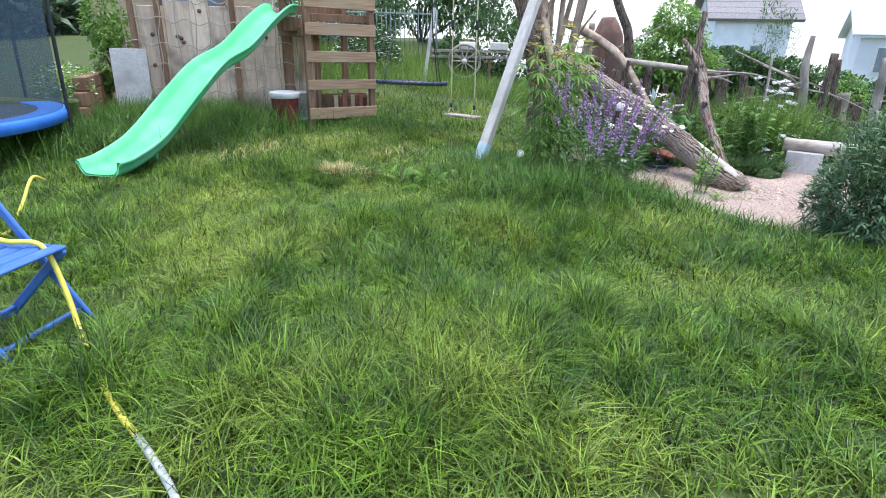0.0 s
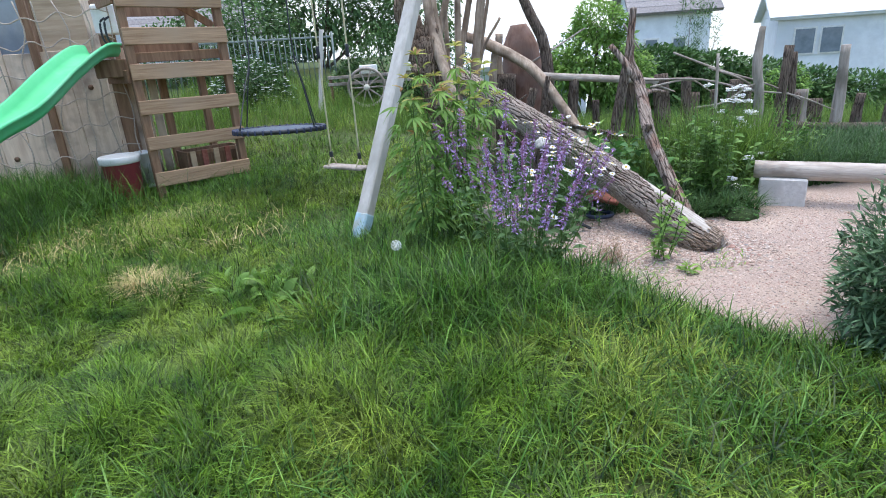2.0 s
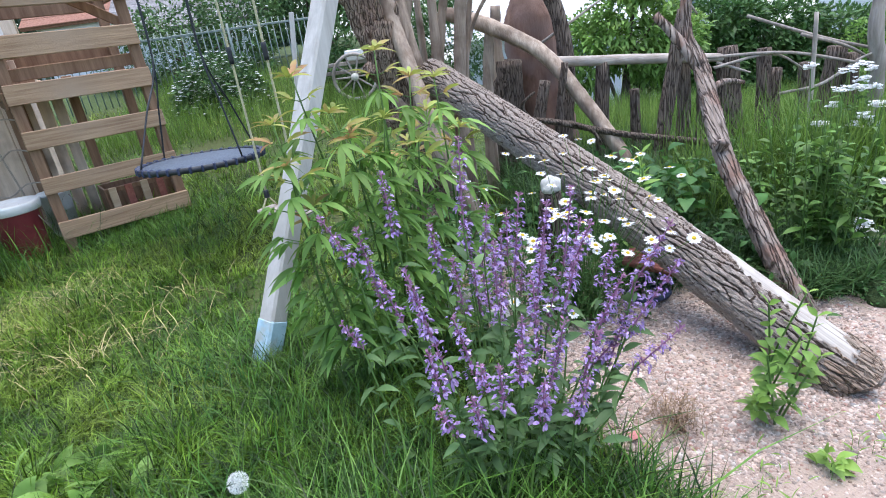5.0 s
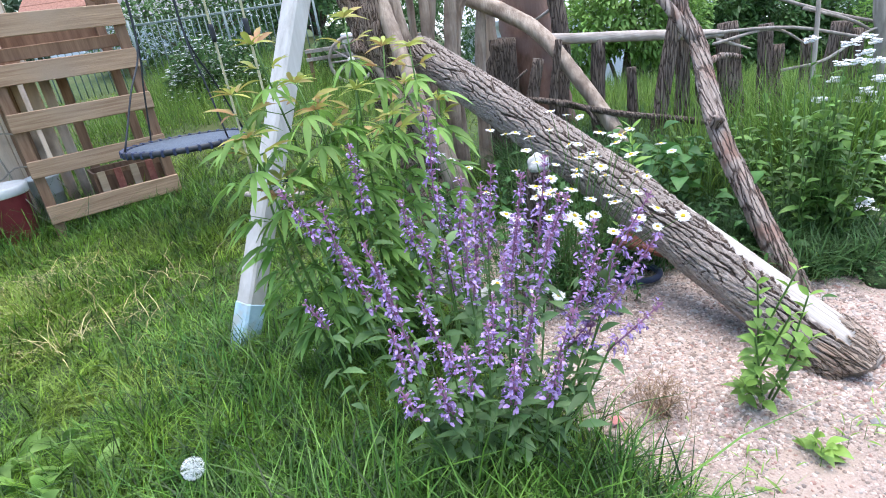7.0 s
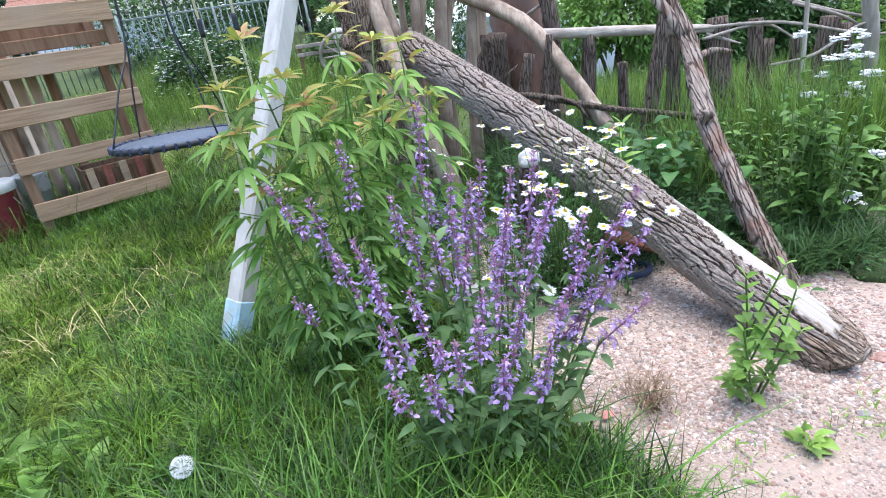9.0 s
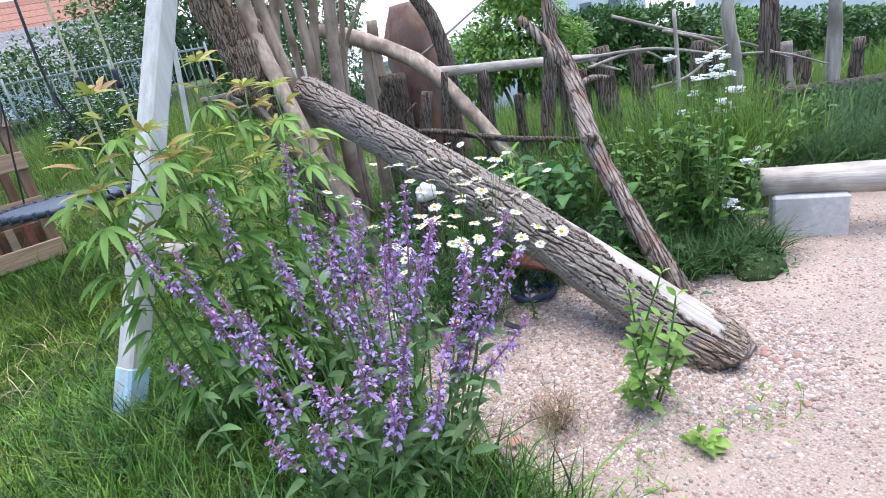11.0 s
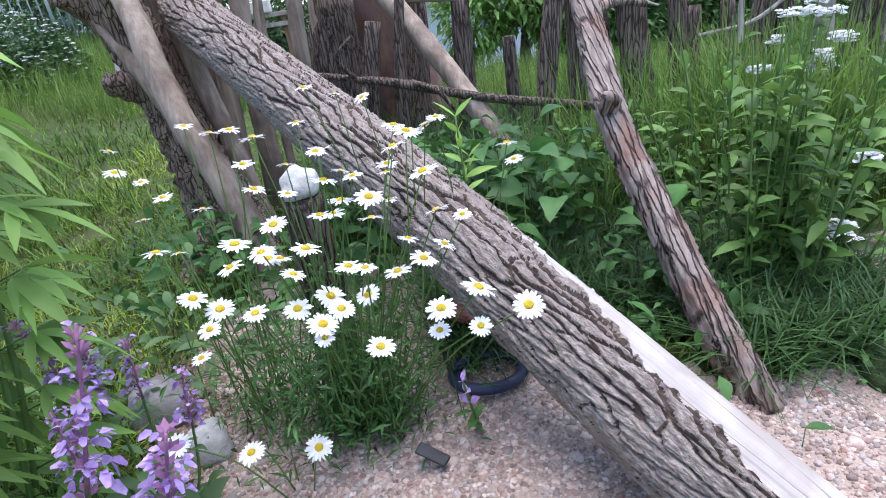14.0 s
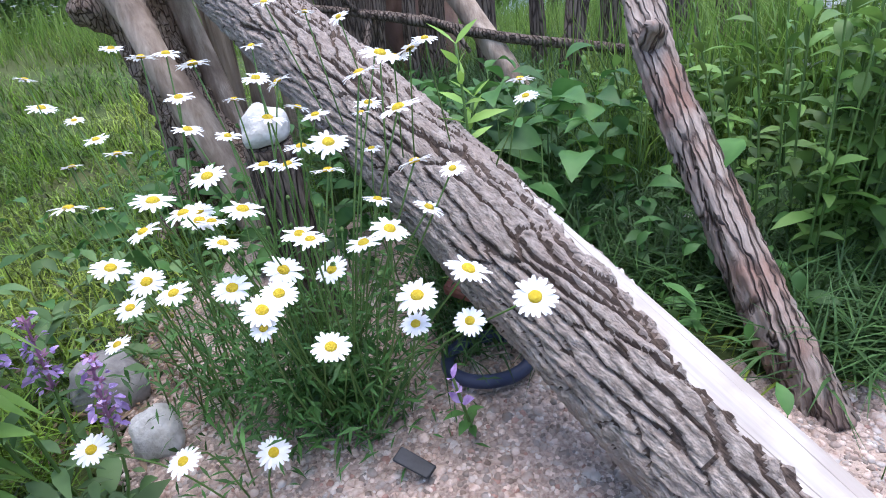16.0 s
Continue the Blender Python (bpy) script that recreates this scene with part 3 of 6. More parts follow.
    for cx, cy, n, s in ((-1.15, 5.55, 260, 0.03), (-1.24, 5.62, 160, 0.03), (-1.0, 5.46, 120, 0.04), (-0.88, 5.40, 50, 0.04), (-2.0, 6.6, 240, 0.35), (-1.6, 7.2, 260, 0.4), (-2.4, 5.9, 160, 0.3), (-0.9, 6.6, 120, 0.3)):
        x, y = rs.normal(cx, s * 1.4, n), rs.normal(cy, s * 0.7, n)
        pieces.append(blades(x, y, height(x, y), rs.uniform(0.17, 0.27, n), rs.uniform(0.004, 0.007, n), rs.uniform(0.8, 1.5, n), rs, 3))
    tagged(raw("straw_tussock", *join(pieces), M["straw"]), "flattened tuft of dry yellow straw in the lawn", "dry grass", kind="stuff")


make_grass()


def make_gravel():
    rs = np.random.RandomState(5)
    ico = np.array([(-1, 1.618, 0), (1, 1.618, 0), (-1, -1.618, 0), (1, -1.618, 0), (0, -1, 1.618), (0, 1, 1.618), (0, -1, -1.618), (0, 1, -1.618), (1.618, 0, -1), (1.618, 0, 1), (-1.618, 0, -1), (-1.618, 0, 1)]) / 1.9
    tri = np.array([(0, 11, 5), (0, 5, 1), (0, 1, 7), (0, 7, 10), (0, 10, 11), (1, 5, 9), (5, 11, 4), (11, 10, 2), (10, 7, 6), (7, 1, 8), (3, 9, 4), (3, 4, 2), (3, 2, 6), (3, 6, 8), (3, 8, 9), (4, 9, 5), (2, 4, 11), (6, 2, 10), (8, 6, 7), (9, 8, 1)])
    pieces = []
    for n, box, lo, hi in ((22000, (1.4, 3.3, 5.0, 7.0), 0.0025, 0.0075), (2200, (1.4, 3.3, 5.0, 7.0), 0.005, 0.009), (24000, (1.8, 4.6, 3.4, 6.4), 0.003, 0.0075), (5200, (1.4, 3.3, 5.0, 7.0), 0.006, 0.0115), (420, (1.5, 3.2, 5.0, 6.8), 0.010, 0.017), (90, (2.6, 3.3, 4.8, 5.6), 0.008, 0.014), (1500, (4.0, 7.5, 3.0, 6.6), 0.003, 0.007), (1500, (1.4, 3.3, 5.0, 7.0), 0.003, 0.0095), (1900, (1.9, 4.4, 3.6, 5.8), 0.003, 0.0085)):
        x, y = scatter(n, *box, rs)
        k = in_bed(x, y)
        x, y = x[k], y[k]
        n = len(x)
        r = rs.uniform(lo, hi, n)
        sc = rs.uniform(0.7, 1.3, (n, 1, 3)) * np.array([1.1, 1.1, 0.7])
        v = ico[None] * rs.uniform(0.85, 1.15, (n, 12, 1)) * sc * r[:, None, None]
        a = rs.uniform(0, 6.3, n)
        c, s = np.cos(a)[:, None], np.sin(a)[:, None]
        v = np.stack([v[..., 0] * c - v[..., 1] * s, v[..., 0] * s + v[..., 1] * c, v[..., 2]], -1)
        v += np.stack([x, y, height(x, y) + 0.014 + 0.004 * lumps(x, y, 9, 3) - r * 0.1], -1)[:, None]
        pieces.append((v.reshape(-1, 3), [((np.arange(n) * 12)[:, None, None] + tri[None]).reshape(-1, 3)]))
    tagged(raw("gravel", *join(pieces[:-2]), M["pebble"]), "loose pinkish and beige rounded pebbles", "gravel", kind="stuff")
    tagged(raw("stone_chips", *join(pieces[-2:]), M["brick_stone"]), "scattered small reddish-brown stone chips", "gravel", kind="stuff")


make_gravel()


# emissive white for the added sheet that stands in for bright low sky
def haze_sheet_glow():
    m = bpy.data.materials.new("glowing_haze_sheet")
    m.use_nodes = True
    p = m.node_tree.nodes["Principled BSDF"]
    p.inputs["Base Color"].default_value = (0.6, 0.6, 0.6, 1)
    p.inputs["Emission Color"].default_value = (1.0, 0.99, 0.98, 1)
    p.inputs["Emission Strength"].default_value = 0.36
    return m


M["haze"] = haze_sheet_glow()

# ---- fallen log ----
def fallen_log():
    a, b = Vector((2.94, 5.33, 0.0)), Vector((1.44, 8.10, 1.20))
    L = (b - a).length
    d = (b - a).normalized()
    s = d.cross(Vector((0, 0, 1))).normalized()
    u = s.cross(d)
    ob = thing("fallen_log", "fallen grey trunk with furrowed bark and a bleached bare stripe", "log")
    ob.matrix_world = Matrix(((d.x, s.x, u.x, a.x), (d.y, s.y, u.y, a.y), (d.z, s.z, u.z, a.z), (0, 0, 0, 1)))
    n, k = 560, 250
    U, T = np.meshgrid(np.linspace(0, L, n), np.linspace(-np.pi, np.pi, k, endpoint=False), indexing="ij")
    w = 0.9 * np.sin(U * 5.3 + 2 * np.sin(T * 2)) + 0.6 * np.sin(U * 12.7 + T * 3 + 1) + 0.35 * np.sin(U * 31 - T * 5)
    rs = np.random.RandomState(2)
    # long bark plates, each grown round its own seed, parted by furrows
    around = 0.115
    gu, gt = np.meshgrid(np.arange(-0.3, L + 0.3, 0.25), np.linspace(-np.pi, np.pi, 24, endpoint=False), indexing="ij")
    gu = (gu + rs.uniform(-0.125, 0.125, gu.shape)).ravel()
    gt = (gt + rs.uniform(-0.12, 0.12, gt.shape)).ravel()
    lift = rs.uniform(0.7, 1.0, len(gu))
    gap, plate = np.zeros(U.shape), np.zeros(U.shape)
    for i in range(n):
        u = U[i, 0]
        near = np.abs(gu - u) < 0.5
        sway = 0.009 * np.sin(u * 9 + 2 * T[i]) + 0.005 * np.sin(u * 23 + 3 * T[i]) + 0.0022 * np.sin(u * 67 + 11 * T[i]) + 0.0009 * np.sin(u * 170 + 31 * T[i])
        dt = (T[i][:, None] + sway[:, None] / around - gt[near] + np.pi) % (2 * np.pi) - np.pi
        du = u + 0.012 * np.sin(T[i] * 13 + u * 20)[:, None] - gu[near]
        dist = np.sqrt((du / 9.0) ** 2 + (dt * around) ** 2)
        two = np.argpartition(dist, 1, axis=1)[:, :2]
        d2 = np.take_along_axis(dist, two, 1)
        cu, ct = du / 9.0, dt * around
        nu = np.take_along_axis(cu, two[:, :1], 1)[:, 0] - np.take_along_axis(cu, two[:, 1:], 1)[:, 0]
        nt = np.take_along_axis(ct, two[:, :1], 1)[:, 0] - np.take_along_axis(ct, two[:, 1:], 1)[:, 0]
        gap[i] = (d2[:, 1] ** 2 - d2[:, 0] ** 2) / 2 / np.sqrt((nu / 9.0) ** 2 + nt ** 2 + 1e-9)
        plate[i] = lift[near][two[:, 0]]
    ridge = np.clip(gap / (0.0065 + 0.0028 * np.sin(U * 17 + T * 3)), 0, 1)
    ridge = ridge * ridge * (3 - 2 * ridge)
    fine = np.abs(np.sin(T * 53 + 0.9 * w + 0.7 * np.sin(U * 37 + T * 11))) ** 0.7
    brk = np.clip(np.sin(U * 43 + 4.5 * np.sin(T * 11 + U * 4)) * np.sin(U * 17.1 + T * 9), 0, 1) ** 3
    bare = (T > -0.62 + 0.95 * (U / 1.05) ** 1.1 + 0.07 * np.sin(U * 18) + 0.04 * np.sin(U * 47) + 0.03 * np.sin(U * 131)) & (T < 1.45 - 0.4 * (U / 1.0) ** 1.5 + 0.07 * np.sin(U * 13 + 1)) & (U < 1.16) & (U > 0.13 + 0.04 * np.sin(T * 5) + 0.02 * np.sin(T * 17))
    base = np.interp(U, [0, 0.12, 0.5, 2.2, L], [0.108, 0.114, 0.110, 0.112, 0.114]) * (1 + 0.05 * np.sin(2 * T + U) + 0.035 * np.sin(3 * T - 1.3 * U + 1))
    rad = base + np.where(bare, 0.005 + 0.0008 * np.sin(T * 31 + w) + 0.0006 * np.sin(T * 77 + U * 9), 0.020 * ridge * plate + 0.004 * fine - 0.004 * brk + 0.002 * np.sin(U * 61 + 9 * np.sin(T * 5)) + rs.uniform(-0.002, 0.002, U.shape))
    rad -= 0.03 * np.exp(-U / 0.03) * (0.5 + 0.5 * np.sin(3 * T))
    cx = 0.03 * np.sin(U * 1.1)
    V = np.stack([U + 0.02 * np.sin(3 * T) * np.exp(-U / 0.1), rad * np.sin(T), rad * np.cos(T) + cx], -1).reshape(-1, 3)
    i, j = np.meshgrid(np.arange(n - 1), np.arange(k), indexing="ij")
    j2 = (j + 1) % k
    F = np.stack([i * k + j, i * k + j2, (i + 1) * k + j2, (i + 1) * k + j], -1).reshape(-1, 4)[:, ::-1]
    # furrow faces take the darker bark, adding shade the relief alone lacks
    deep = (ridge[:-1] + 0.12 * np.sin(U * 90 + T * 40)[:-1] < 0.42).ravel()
    fb = (bare[:-1] & bare[1:]).ravel()
    tip = ((U < 0.17 + 0.05 * np.sin(T * 3 + 1) + 0.03 * np.sin(T * 11))[:-1]).ravel() & ~fb
    for name, sel, m, lab in (("bark", ~fb & ~tip, M["bark"], ""), ("bare_wood", fb, M["bare"], "bleached bark-free wood stripe"), ("splintered_end", tip, M["end_wood"], "brown splintered barkless end")):
        f = F[sel]
        used = np.unique(f)
        back = np.zeros(len(V), int)
        back[used] = np.arange(len(used))
        skin = raw(name, V[used], back[f], m, ob, lab)
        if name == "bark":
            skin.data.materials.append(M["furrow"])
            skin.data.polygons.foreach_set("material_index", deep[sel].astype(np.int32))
    for name, row in (("cut_end", 0), ("upper_end", n - 1)):
        ring = V[row * k:(row + 1) * k] * np.array([1, 0.99, 0.99])
        c = ring.mean(0)
        mid = c + (ring - c) * 0.5 + np.array([0.02 if row == 0 else -0.02, 0, 0]) * rs.uniform(-1, 1, (k, 1))
        v = np.vstack([ring, mid, c[None]])
        e = np.arange(k)
        e2 = (e + 1) % k
        raw(name, v, [np.stack([e, e2, k + e2, k + e], -1), np.stack([k + e, k + e2, np.full(k, 2 * k)], -1)], M["grey_wood"], ob, "weathered cracked end grain")


fallen_log()


def branch_thing(name, label, category, pieces, m, group=""):
    """A piece of dead wood: a main stem and its side limbs as parts."""
    ob = thing(name, label, category, group=group)
    for i, (nm, pts, radii, n, sides, rough) in enumerate(pieces):
        raw(nm, *tube(pts, radii, n, sides, rough, seed=i * 7 + len(name), ridge=0.07, ridges=9), m, ob)
    return ob


branch_thing("leaning_branch", "leaning forked grey branch with peeling reddish bark", "branch", [
    ("stem", [(3.10, 5.93, -0.03), (3.07, 6.15, 0.15), (3.05, 6.40, 0.37), (3.03, 6.70, 0.63), (3.08, 6.98, 0.86), (3.13, 7.25, 1.10), (3.10, 7.40, 1.30), (3.14, 7.45, 1.75)], (0.056, 0.06, 0.058, 0.053, 0.05, 0.045, 0.038, 0.028), 160, 40, 0.16),
    ("limb", [(3.12, 7.22, 1.08), (3.02, 7.38, 1.28), (2.92, 7.45, 1.42)], (0.045, 0.035, 0.028), 14, 10, 0.12),
    ("limb", [(3.12, 7.1, 0.95), (3.25, 7.15, 0.98), (3.40, 7.2, 0.95)], (0.025, 0.02, 0.012), 10, 8, 0.1),
    ("knot", [(3.02, 6.72, 0.66), (3.0, 6.66, 0.72), (2.99, 6.62, 0.73)], (0.04, 0.03, 0.01), 7, 9, 0.15)], M["bark_branch"])

branch_thing("tree_stump", "knobbly pollarded dark stump with several cut stems", "stump", [
    ("trunk", [(1.46, 7.85, -0.05), (1.32, 7.98, 0.5), (1.20, 8.03, 1.0), (1.05, 8.10, 1.45), (0.93, 8.15, 1.93)], (0.21, 0.17, 0.14, 0.12, 0.105), 70, 36, 0.24),
    ("stub", [(1.22, 7.98, 0.95), (1.13, 7.93, 1.35), (1.16, 7.92, 1.62)], (0.10, 0.11, 0.09), 18, 16, 0.2),
    ("stub", [(0.98, 8.1, 1.7), (0.90, 8.05, 1.9), (0.93, 8.02, 2.02)], (0.09, 0.08, 0.06), 10, 12, 0.25),
    ("splinter", [(0.97, 8.12, 1.85), (0.93, 8.1, 2.02), (0.95, 8.08, 2.12)], (0.035, 0.02, 0.005), 8, 7, 0.2),
    ("splinter", [(1.02, 8.1, 1.8), (1.03, 8.05, 1.98), (1.06, 8.03, 2.05)], (0.03, 0.02, 0.005), 8, 7, 0.2),
    ("stub", [(1.12, 7.98, 1.2), (1.0, 7.88, 1.3), (0.97, 7.84, 1.33)], (0.07, 0.055, 0.04), 10, 12, 0.25),
    ("stub", [(1.2, 7.95, 0.85), (1.1, 7.83, 0.92), (1.07, 7.8, 0.95)], (0.07, 0.055, 0.035), 10, 12, 0.25),
    ("splinter", [(1.14, 7.9, 1.55), (1.12, 7.86, 1.72), (1.13, 7.85, 1.8)], (0.04, 0.02, 0.004), 8, 7, 0.2),
    ("splinter", [(1.2, 7.92, 1.55), (1.24, 7.9, 1.68), (1.25, 7.9, 1.74)], (0.04, 0.02, 0.004), 8, 7, 0.2),
    ("root", [(1.5, 7.8, 0.25), (1.62, 7.55, 0.08), (1.7, 7.35, -0.03)], (0.1, 0.07, 0.04), 12, 12, 0.15),
    ("root", [(1.35, 7.8, 0.2), (1.25, 7.55, 0.05), (1.2, 7.4, -0.03)], (0.09, 0.06, 0.03), 12, 12, 0.15)], M["stump"])
branch_thing("willow_stems", "pale brown bare leaning willow stems", "branches", [
    ("stem", [(1.66, 7.35, -0.02), (1.54, 7.45, 0.42), (1.40, 7.55, 0.80), (1.29, 7.75, 1.25), (1.20, 7.92, 1.65), (1.13, 8.05, 2.3)], (0.066, 0.062, 0.06, 0.056, 0.05, 0.042), 44, 16, 0.13),
    ("stem", [(1.62, 7.64, -0.03), (1.44, 7.72, 0.5), (1.2, 7.86, 0.97), (1.08, 7.9, 1.2)], (0.045, 0.045, 0.04, 0.02), 30, 14, 0.14),
    ("stem", [(1.6, 7.85, 0.0), (1.42, 8.05, 0.9), (1.28, 8.2, 1.6), (1.22, 8.3, 2.3)], (0.06, 0.055, 0.05, 0.04), 26, 10, 0.09)], M["limb"])
sticks = [((1.15, 8.35, 0), (1.25, 8.3, 1.37), (1.47, 8.3, 2.25), 0.041), ((1.45, 8.35, 0), (1.50, 8.35, 1.25), (1.54, 8.35, 2.35), 0.039), ((1.42, 8.5, 0), (1.52, 8.45, 1.22), (1.73, 8.45, 2.25), 0.036), ((1.60, 8.3, 0), (1.66, 8.3, 1.11), (1.83, 8.3, 2.3), 0.054), ((1.38, 8.55, 0), (1.40, 8.5, 1.42), (1.40, 8.5, 1.9), 0.029), ((1.70, 8.5, 0), (1.73, 8.5, 1.1), (1.90, 8.5, 2.05), 0.024), ((1.60, 8.4, 0), (1.76, 8.42, 1.3), (2.0, 8.4, 1.78), 0.017), ((1.88, 8.6, 0), (1.91, 8.6, 0.9), (1.97, 8.6, 1.42), 0.05), ((2.03, 8.9, 0), (2.05, 8.9, 1.0), (2.08, 8.9, 1.62), 0.062)]
for p0, p1, p2, r in sticks:
    ob = tagged(raw("upright_stick", *tube([p0, p1, p2], (r * 1.2, r, r * 0.75), 30, 12, 0.16, seed=int(p0[0] * 100)), M["limb"]), "upright brown-grey bare stick stuck in the ground behind the log", "stick", "upright sticks")
tagged(raw("arched_log", *tube([(1.60, 8.75, 1.62), (1.9, 8.6, 1.50), (2.38, 8.48, 1.20), (2.72, 8.25, 0.70), (2.95, 8.05, 0.25), (3.02, 8.0, -0.05)], (0.052, 0.06, 0.064, 0.062, 0.065, 0.075), 60, 20, 0.13, seed=3), M["limb"]), "arched pale barkless limb leaning on the sticks", "branch")
tagged(raw("dark_branch", *tube([(2.28, 8.85, 2.2), (2.43, 8.82, 1.85), (2.60, 8.8, 1.5), (2.66, 8.8, 1.05), (2.60, 8.75, 0.5), (2.55, 8.7, -0.05)], (0.05, 0.06, 0.07, 0.075, 0.08, 0.1), 36, 14, 0.12, seed=4), M["bark_dark"]), "dark curved standing branch with rough bark", "branch")
tagged(raw("brown_stump", *tube([(2.62, 9.25, -0.1), (2.55, 9.25, 0.5), (2.47, 9.25, 1.0), (2.42, 9.25, 1.45), (2.40, 9.25, 1.72)], (0.30, 0.27, 0.25, 0.22, 0.10), 30, 26, 0.10, seed=6), M["brown"]), "thick rust-brown weathered trunk stump", "stump")
tagged(raw("grey_stump", *tube([(2.12, 8.95, -0.05), (2.10, 8.95, 0.6), (2.14, 8.95, 1.15)], (0.2, 0.17, 0.15), 18, 22, 0.12, seed=8), M["bark_dark"]), "dark grey fibrous broken stump behind the arched limb", "stump")
branch_thing("twiggy_branch", "dead twiggy branch lying against the fence", "branch", [
    ("stem", [(1.95, 8.25, 0.78), (2.2, 8.2, 0.72), (2.45, 8.15, 0.66), (2.9, 8.1, 0.52), (3.4, 8.1, 0.40), (3.9, 8.15, 0.26), (4.3, 8.2, 0.12)], (0.014, 0.02, 0.028, 0.028, 0.026, 0.025, 0.02), 40, 9, 0.1),
    ("twig", [(2.2, 8.2, 0.72), (2.12, 8.15, 0.85), (2.22, 8.1, 0.95)], (0.016, 0.013, 0.01), 8, 7, 0.1),
    ("twig", [(2.25, 8.2, 0.7), (2.2, 8.1, 0.5), (2.18, 8.05, 0.35)], (0.02, 0.022, 0.02), 8, 7, 0.1),
    ("twig", [(2.5, 8.15, 0.66), (2.62, 8.0, 0.62), (2.7, 7.95, 0.5)], (0.02, 0.016, 0.01), 8, 7, 0.1)], M["bark_dark"])
for p in (((2.44, 8.3, -0.05), (2.45, 8.3, 0.6), (2.52, 8.3, 1.12), 0.038), ((2.22, 8.3, -0.05), (2.25, 8.3, 0.5), (2.35, 8.3, 1.0), 0.06)):
    tagged(raw("short_stake", *tube(p[:3], (p[3], p[3], p[3] * 0.8), 16, 10, 0.14, seed=2), M["bark_dark"]), "short dark gnarled stake under the arched limb", "stake", "stakes")


# ---- rustic fence ----
def rustic_fence():
    ob = thing("rustic_fence", "rustic fence of crooked dark and bleached branch posts", "fence")
    posts = [(3.22, 8.6, 3.2, 0.7, 0.04, 0), (3.78, 8.55, 3.8, 0.8, 0.05, 0), (4.5, 8.65, 4.5, 0.7, 0.055, 0), (5.12, 8.55, 5.1, 0.75, 0.06, 0), (5.72, 8.5, 5.7, 0.62, 0.06, 0), (2.92, 8.55, 2.9, 0.98, 0.05, 0), (3.2, 8.2, 3.44, 1.32, 0.045, 0), (3.62, 8.6, 3.64, 0.95, 0.05, 0), (4.08, 8.45, 3.95, 0.96, 0.078, 0), (4.33, 8.5, 4.29, 0.90, 0.052, 0), (4.72, 8.6, 4.7, 0.72, 0.045, 0), (4.96, 8.6, 4.98, 0.82, 0.07, 0), (5.22, 8.1, 5.26, 1.2, 0.045, 0), (5.42, 8.15, 5.38, 1.12, 0.034, 0), (5.92, 8.6, 5.9, 0.64, 0.065, 1), (6.14, 8.7, 6.16, 0.5, 0.075, 0), (6.22, 8.4, 6.2, 1.15, 0.05, 1), (6.6, 8.5, 6.58, 0.55, 0.05, 0), (6.95, 8.4, 6.95, 0.6, 0.06, 0), (7.4, 8.4, 7.36, 0.7, 0.055, 1), (7.8, 8.4, 7.8, 0.6, 0.06, 0), (8.3, 8.4, 8.35, 0.8, 0.055, 0), (8.9, 8.4, 8.9, 0.7, 0.06, 0)]
    for i, (x, y, xt, zt, r, pale) in enumerate(posts):
        z0 = hz(x, y) - 0.1
        r, zt = r * 1.25, zt + 0.08
        raw("post", *tube([(x, y, z0), ((x + xt) / 2 + 0.02 * math.sin(i * 2.1), y, (z0 + zt) / 2), (xt, y + 0.03 * math.sin(i), zt)], (r * 1.1, r, r * 0.86), 16, 12, 0.13, seed=i), M["grey_wood"] if pale else M["bark_dark"], ob)
    raw("post", *tube([(4.92, 8.0, -0.1), (4.93, 8.0, 0.4), (4.90, 8.0, 0.80), (4.84, 8.0, 1.1), (4.86, 8.0, 1.5)], (0.055, 0.052, 0.05, 0.055, 0.03), 26, 12, 0.14, seed=31), M["grey_wood"], ob, "bleached twisted post")
    raw("post", *tube([(4.40, 8.0, -0.1), (4.39, 8.0, 0.7), (4.37, 8.0, 1.25)], (0.02, 0.018, 0.014), 14, 8, 0.1, seed=32), M["grey_wood"], ob, "thin bleached stick")
    for i, (pts, r, m) in enumerate((([(2.45, 8.52, 1.12), (3.2, 8.5, 1.04), (4.0, 8.45, 0.95)], 0.042, "level_wood"), ([(5.3, 8.3, 0.36), (6.2, 8.3, 0.27), (7.1, 8.3, 0.22)], 0.05, "bark_dark"), ([(6.1, 8.1, 0.05), (6.9, 8.05, 0.28), (8.0, 8.0, 0.42), (9.0, 8.0, 0.45)], 0.045, "level_wood"), ([(7.0, 8.4, 0.5), (8.0, 8.4, 0.55), (9.2, 8.4, 0.55)], 0.04, "bark_dark"))):
        raw("rail", *tube(pts, (r, r, r * 0.85), 24, 10, 0.1, seed=40 + i), M[m], ob)
    for i, pts in enumerate(([(3.6, 8.3, 1.0), (4.2, 8.05, 0.98), (4.8, 8.0, 0.82), (5.4, 8.1, 0.72), (6.1, 8.3, 0.48)], [(3.95, 8.2, 1.28), (4.5, 8.1, 1.05), (5.1, 8.1, 0.85), (5.5, 8.1, 0.66)], [(3.7, 8.2, 0.92), (4.1, 8.1, 0.98), (4.35, 8.05, 0.84)], [(4.2, 8.1, 0.66), (4.5, 8.05, 0.70), (4.75, 8.0, 0.86), (4.9, 8.0, 0.9)], [(3.75, 8.25, 0.95), (3.95, 8.1, 0.86)], [(2.35, 8.9, 1.2), (2.75, 8.8, 1.42), (3.1, 8.75, 1.62)], [(4.3, 8.05, 1.1), (4.7, 8.05, 0.95), (5.0, 8.05, 0.75)], [(3.35, 8.2, 1.62), (3.55, 8.2, 1.35)])):
        raw("twig", *tube(pts, (0.014, 0.012, 0.007), 20, 6, 0.08, seed=60 + i), M["grey_wood"], ob)


rustic_fence()


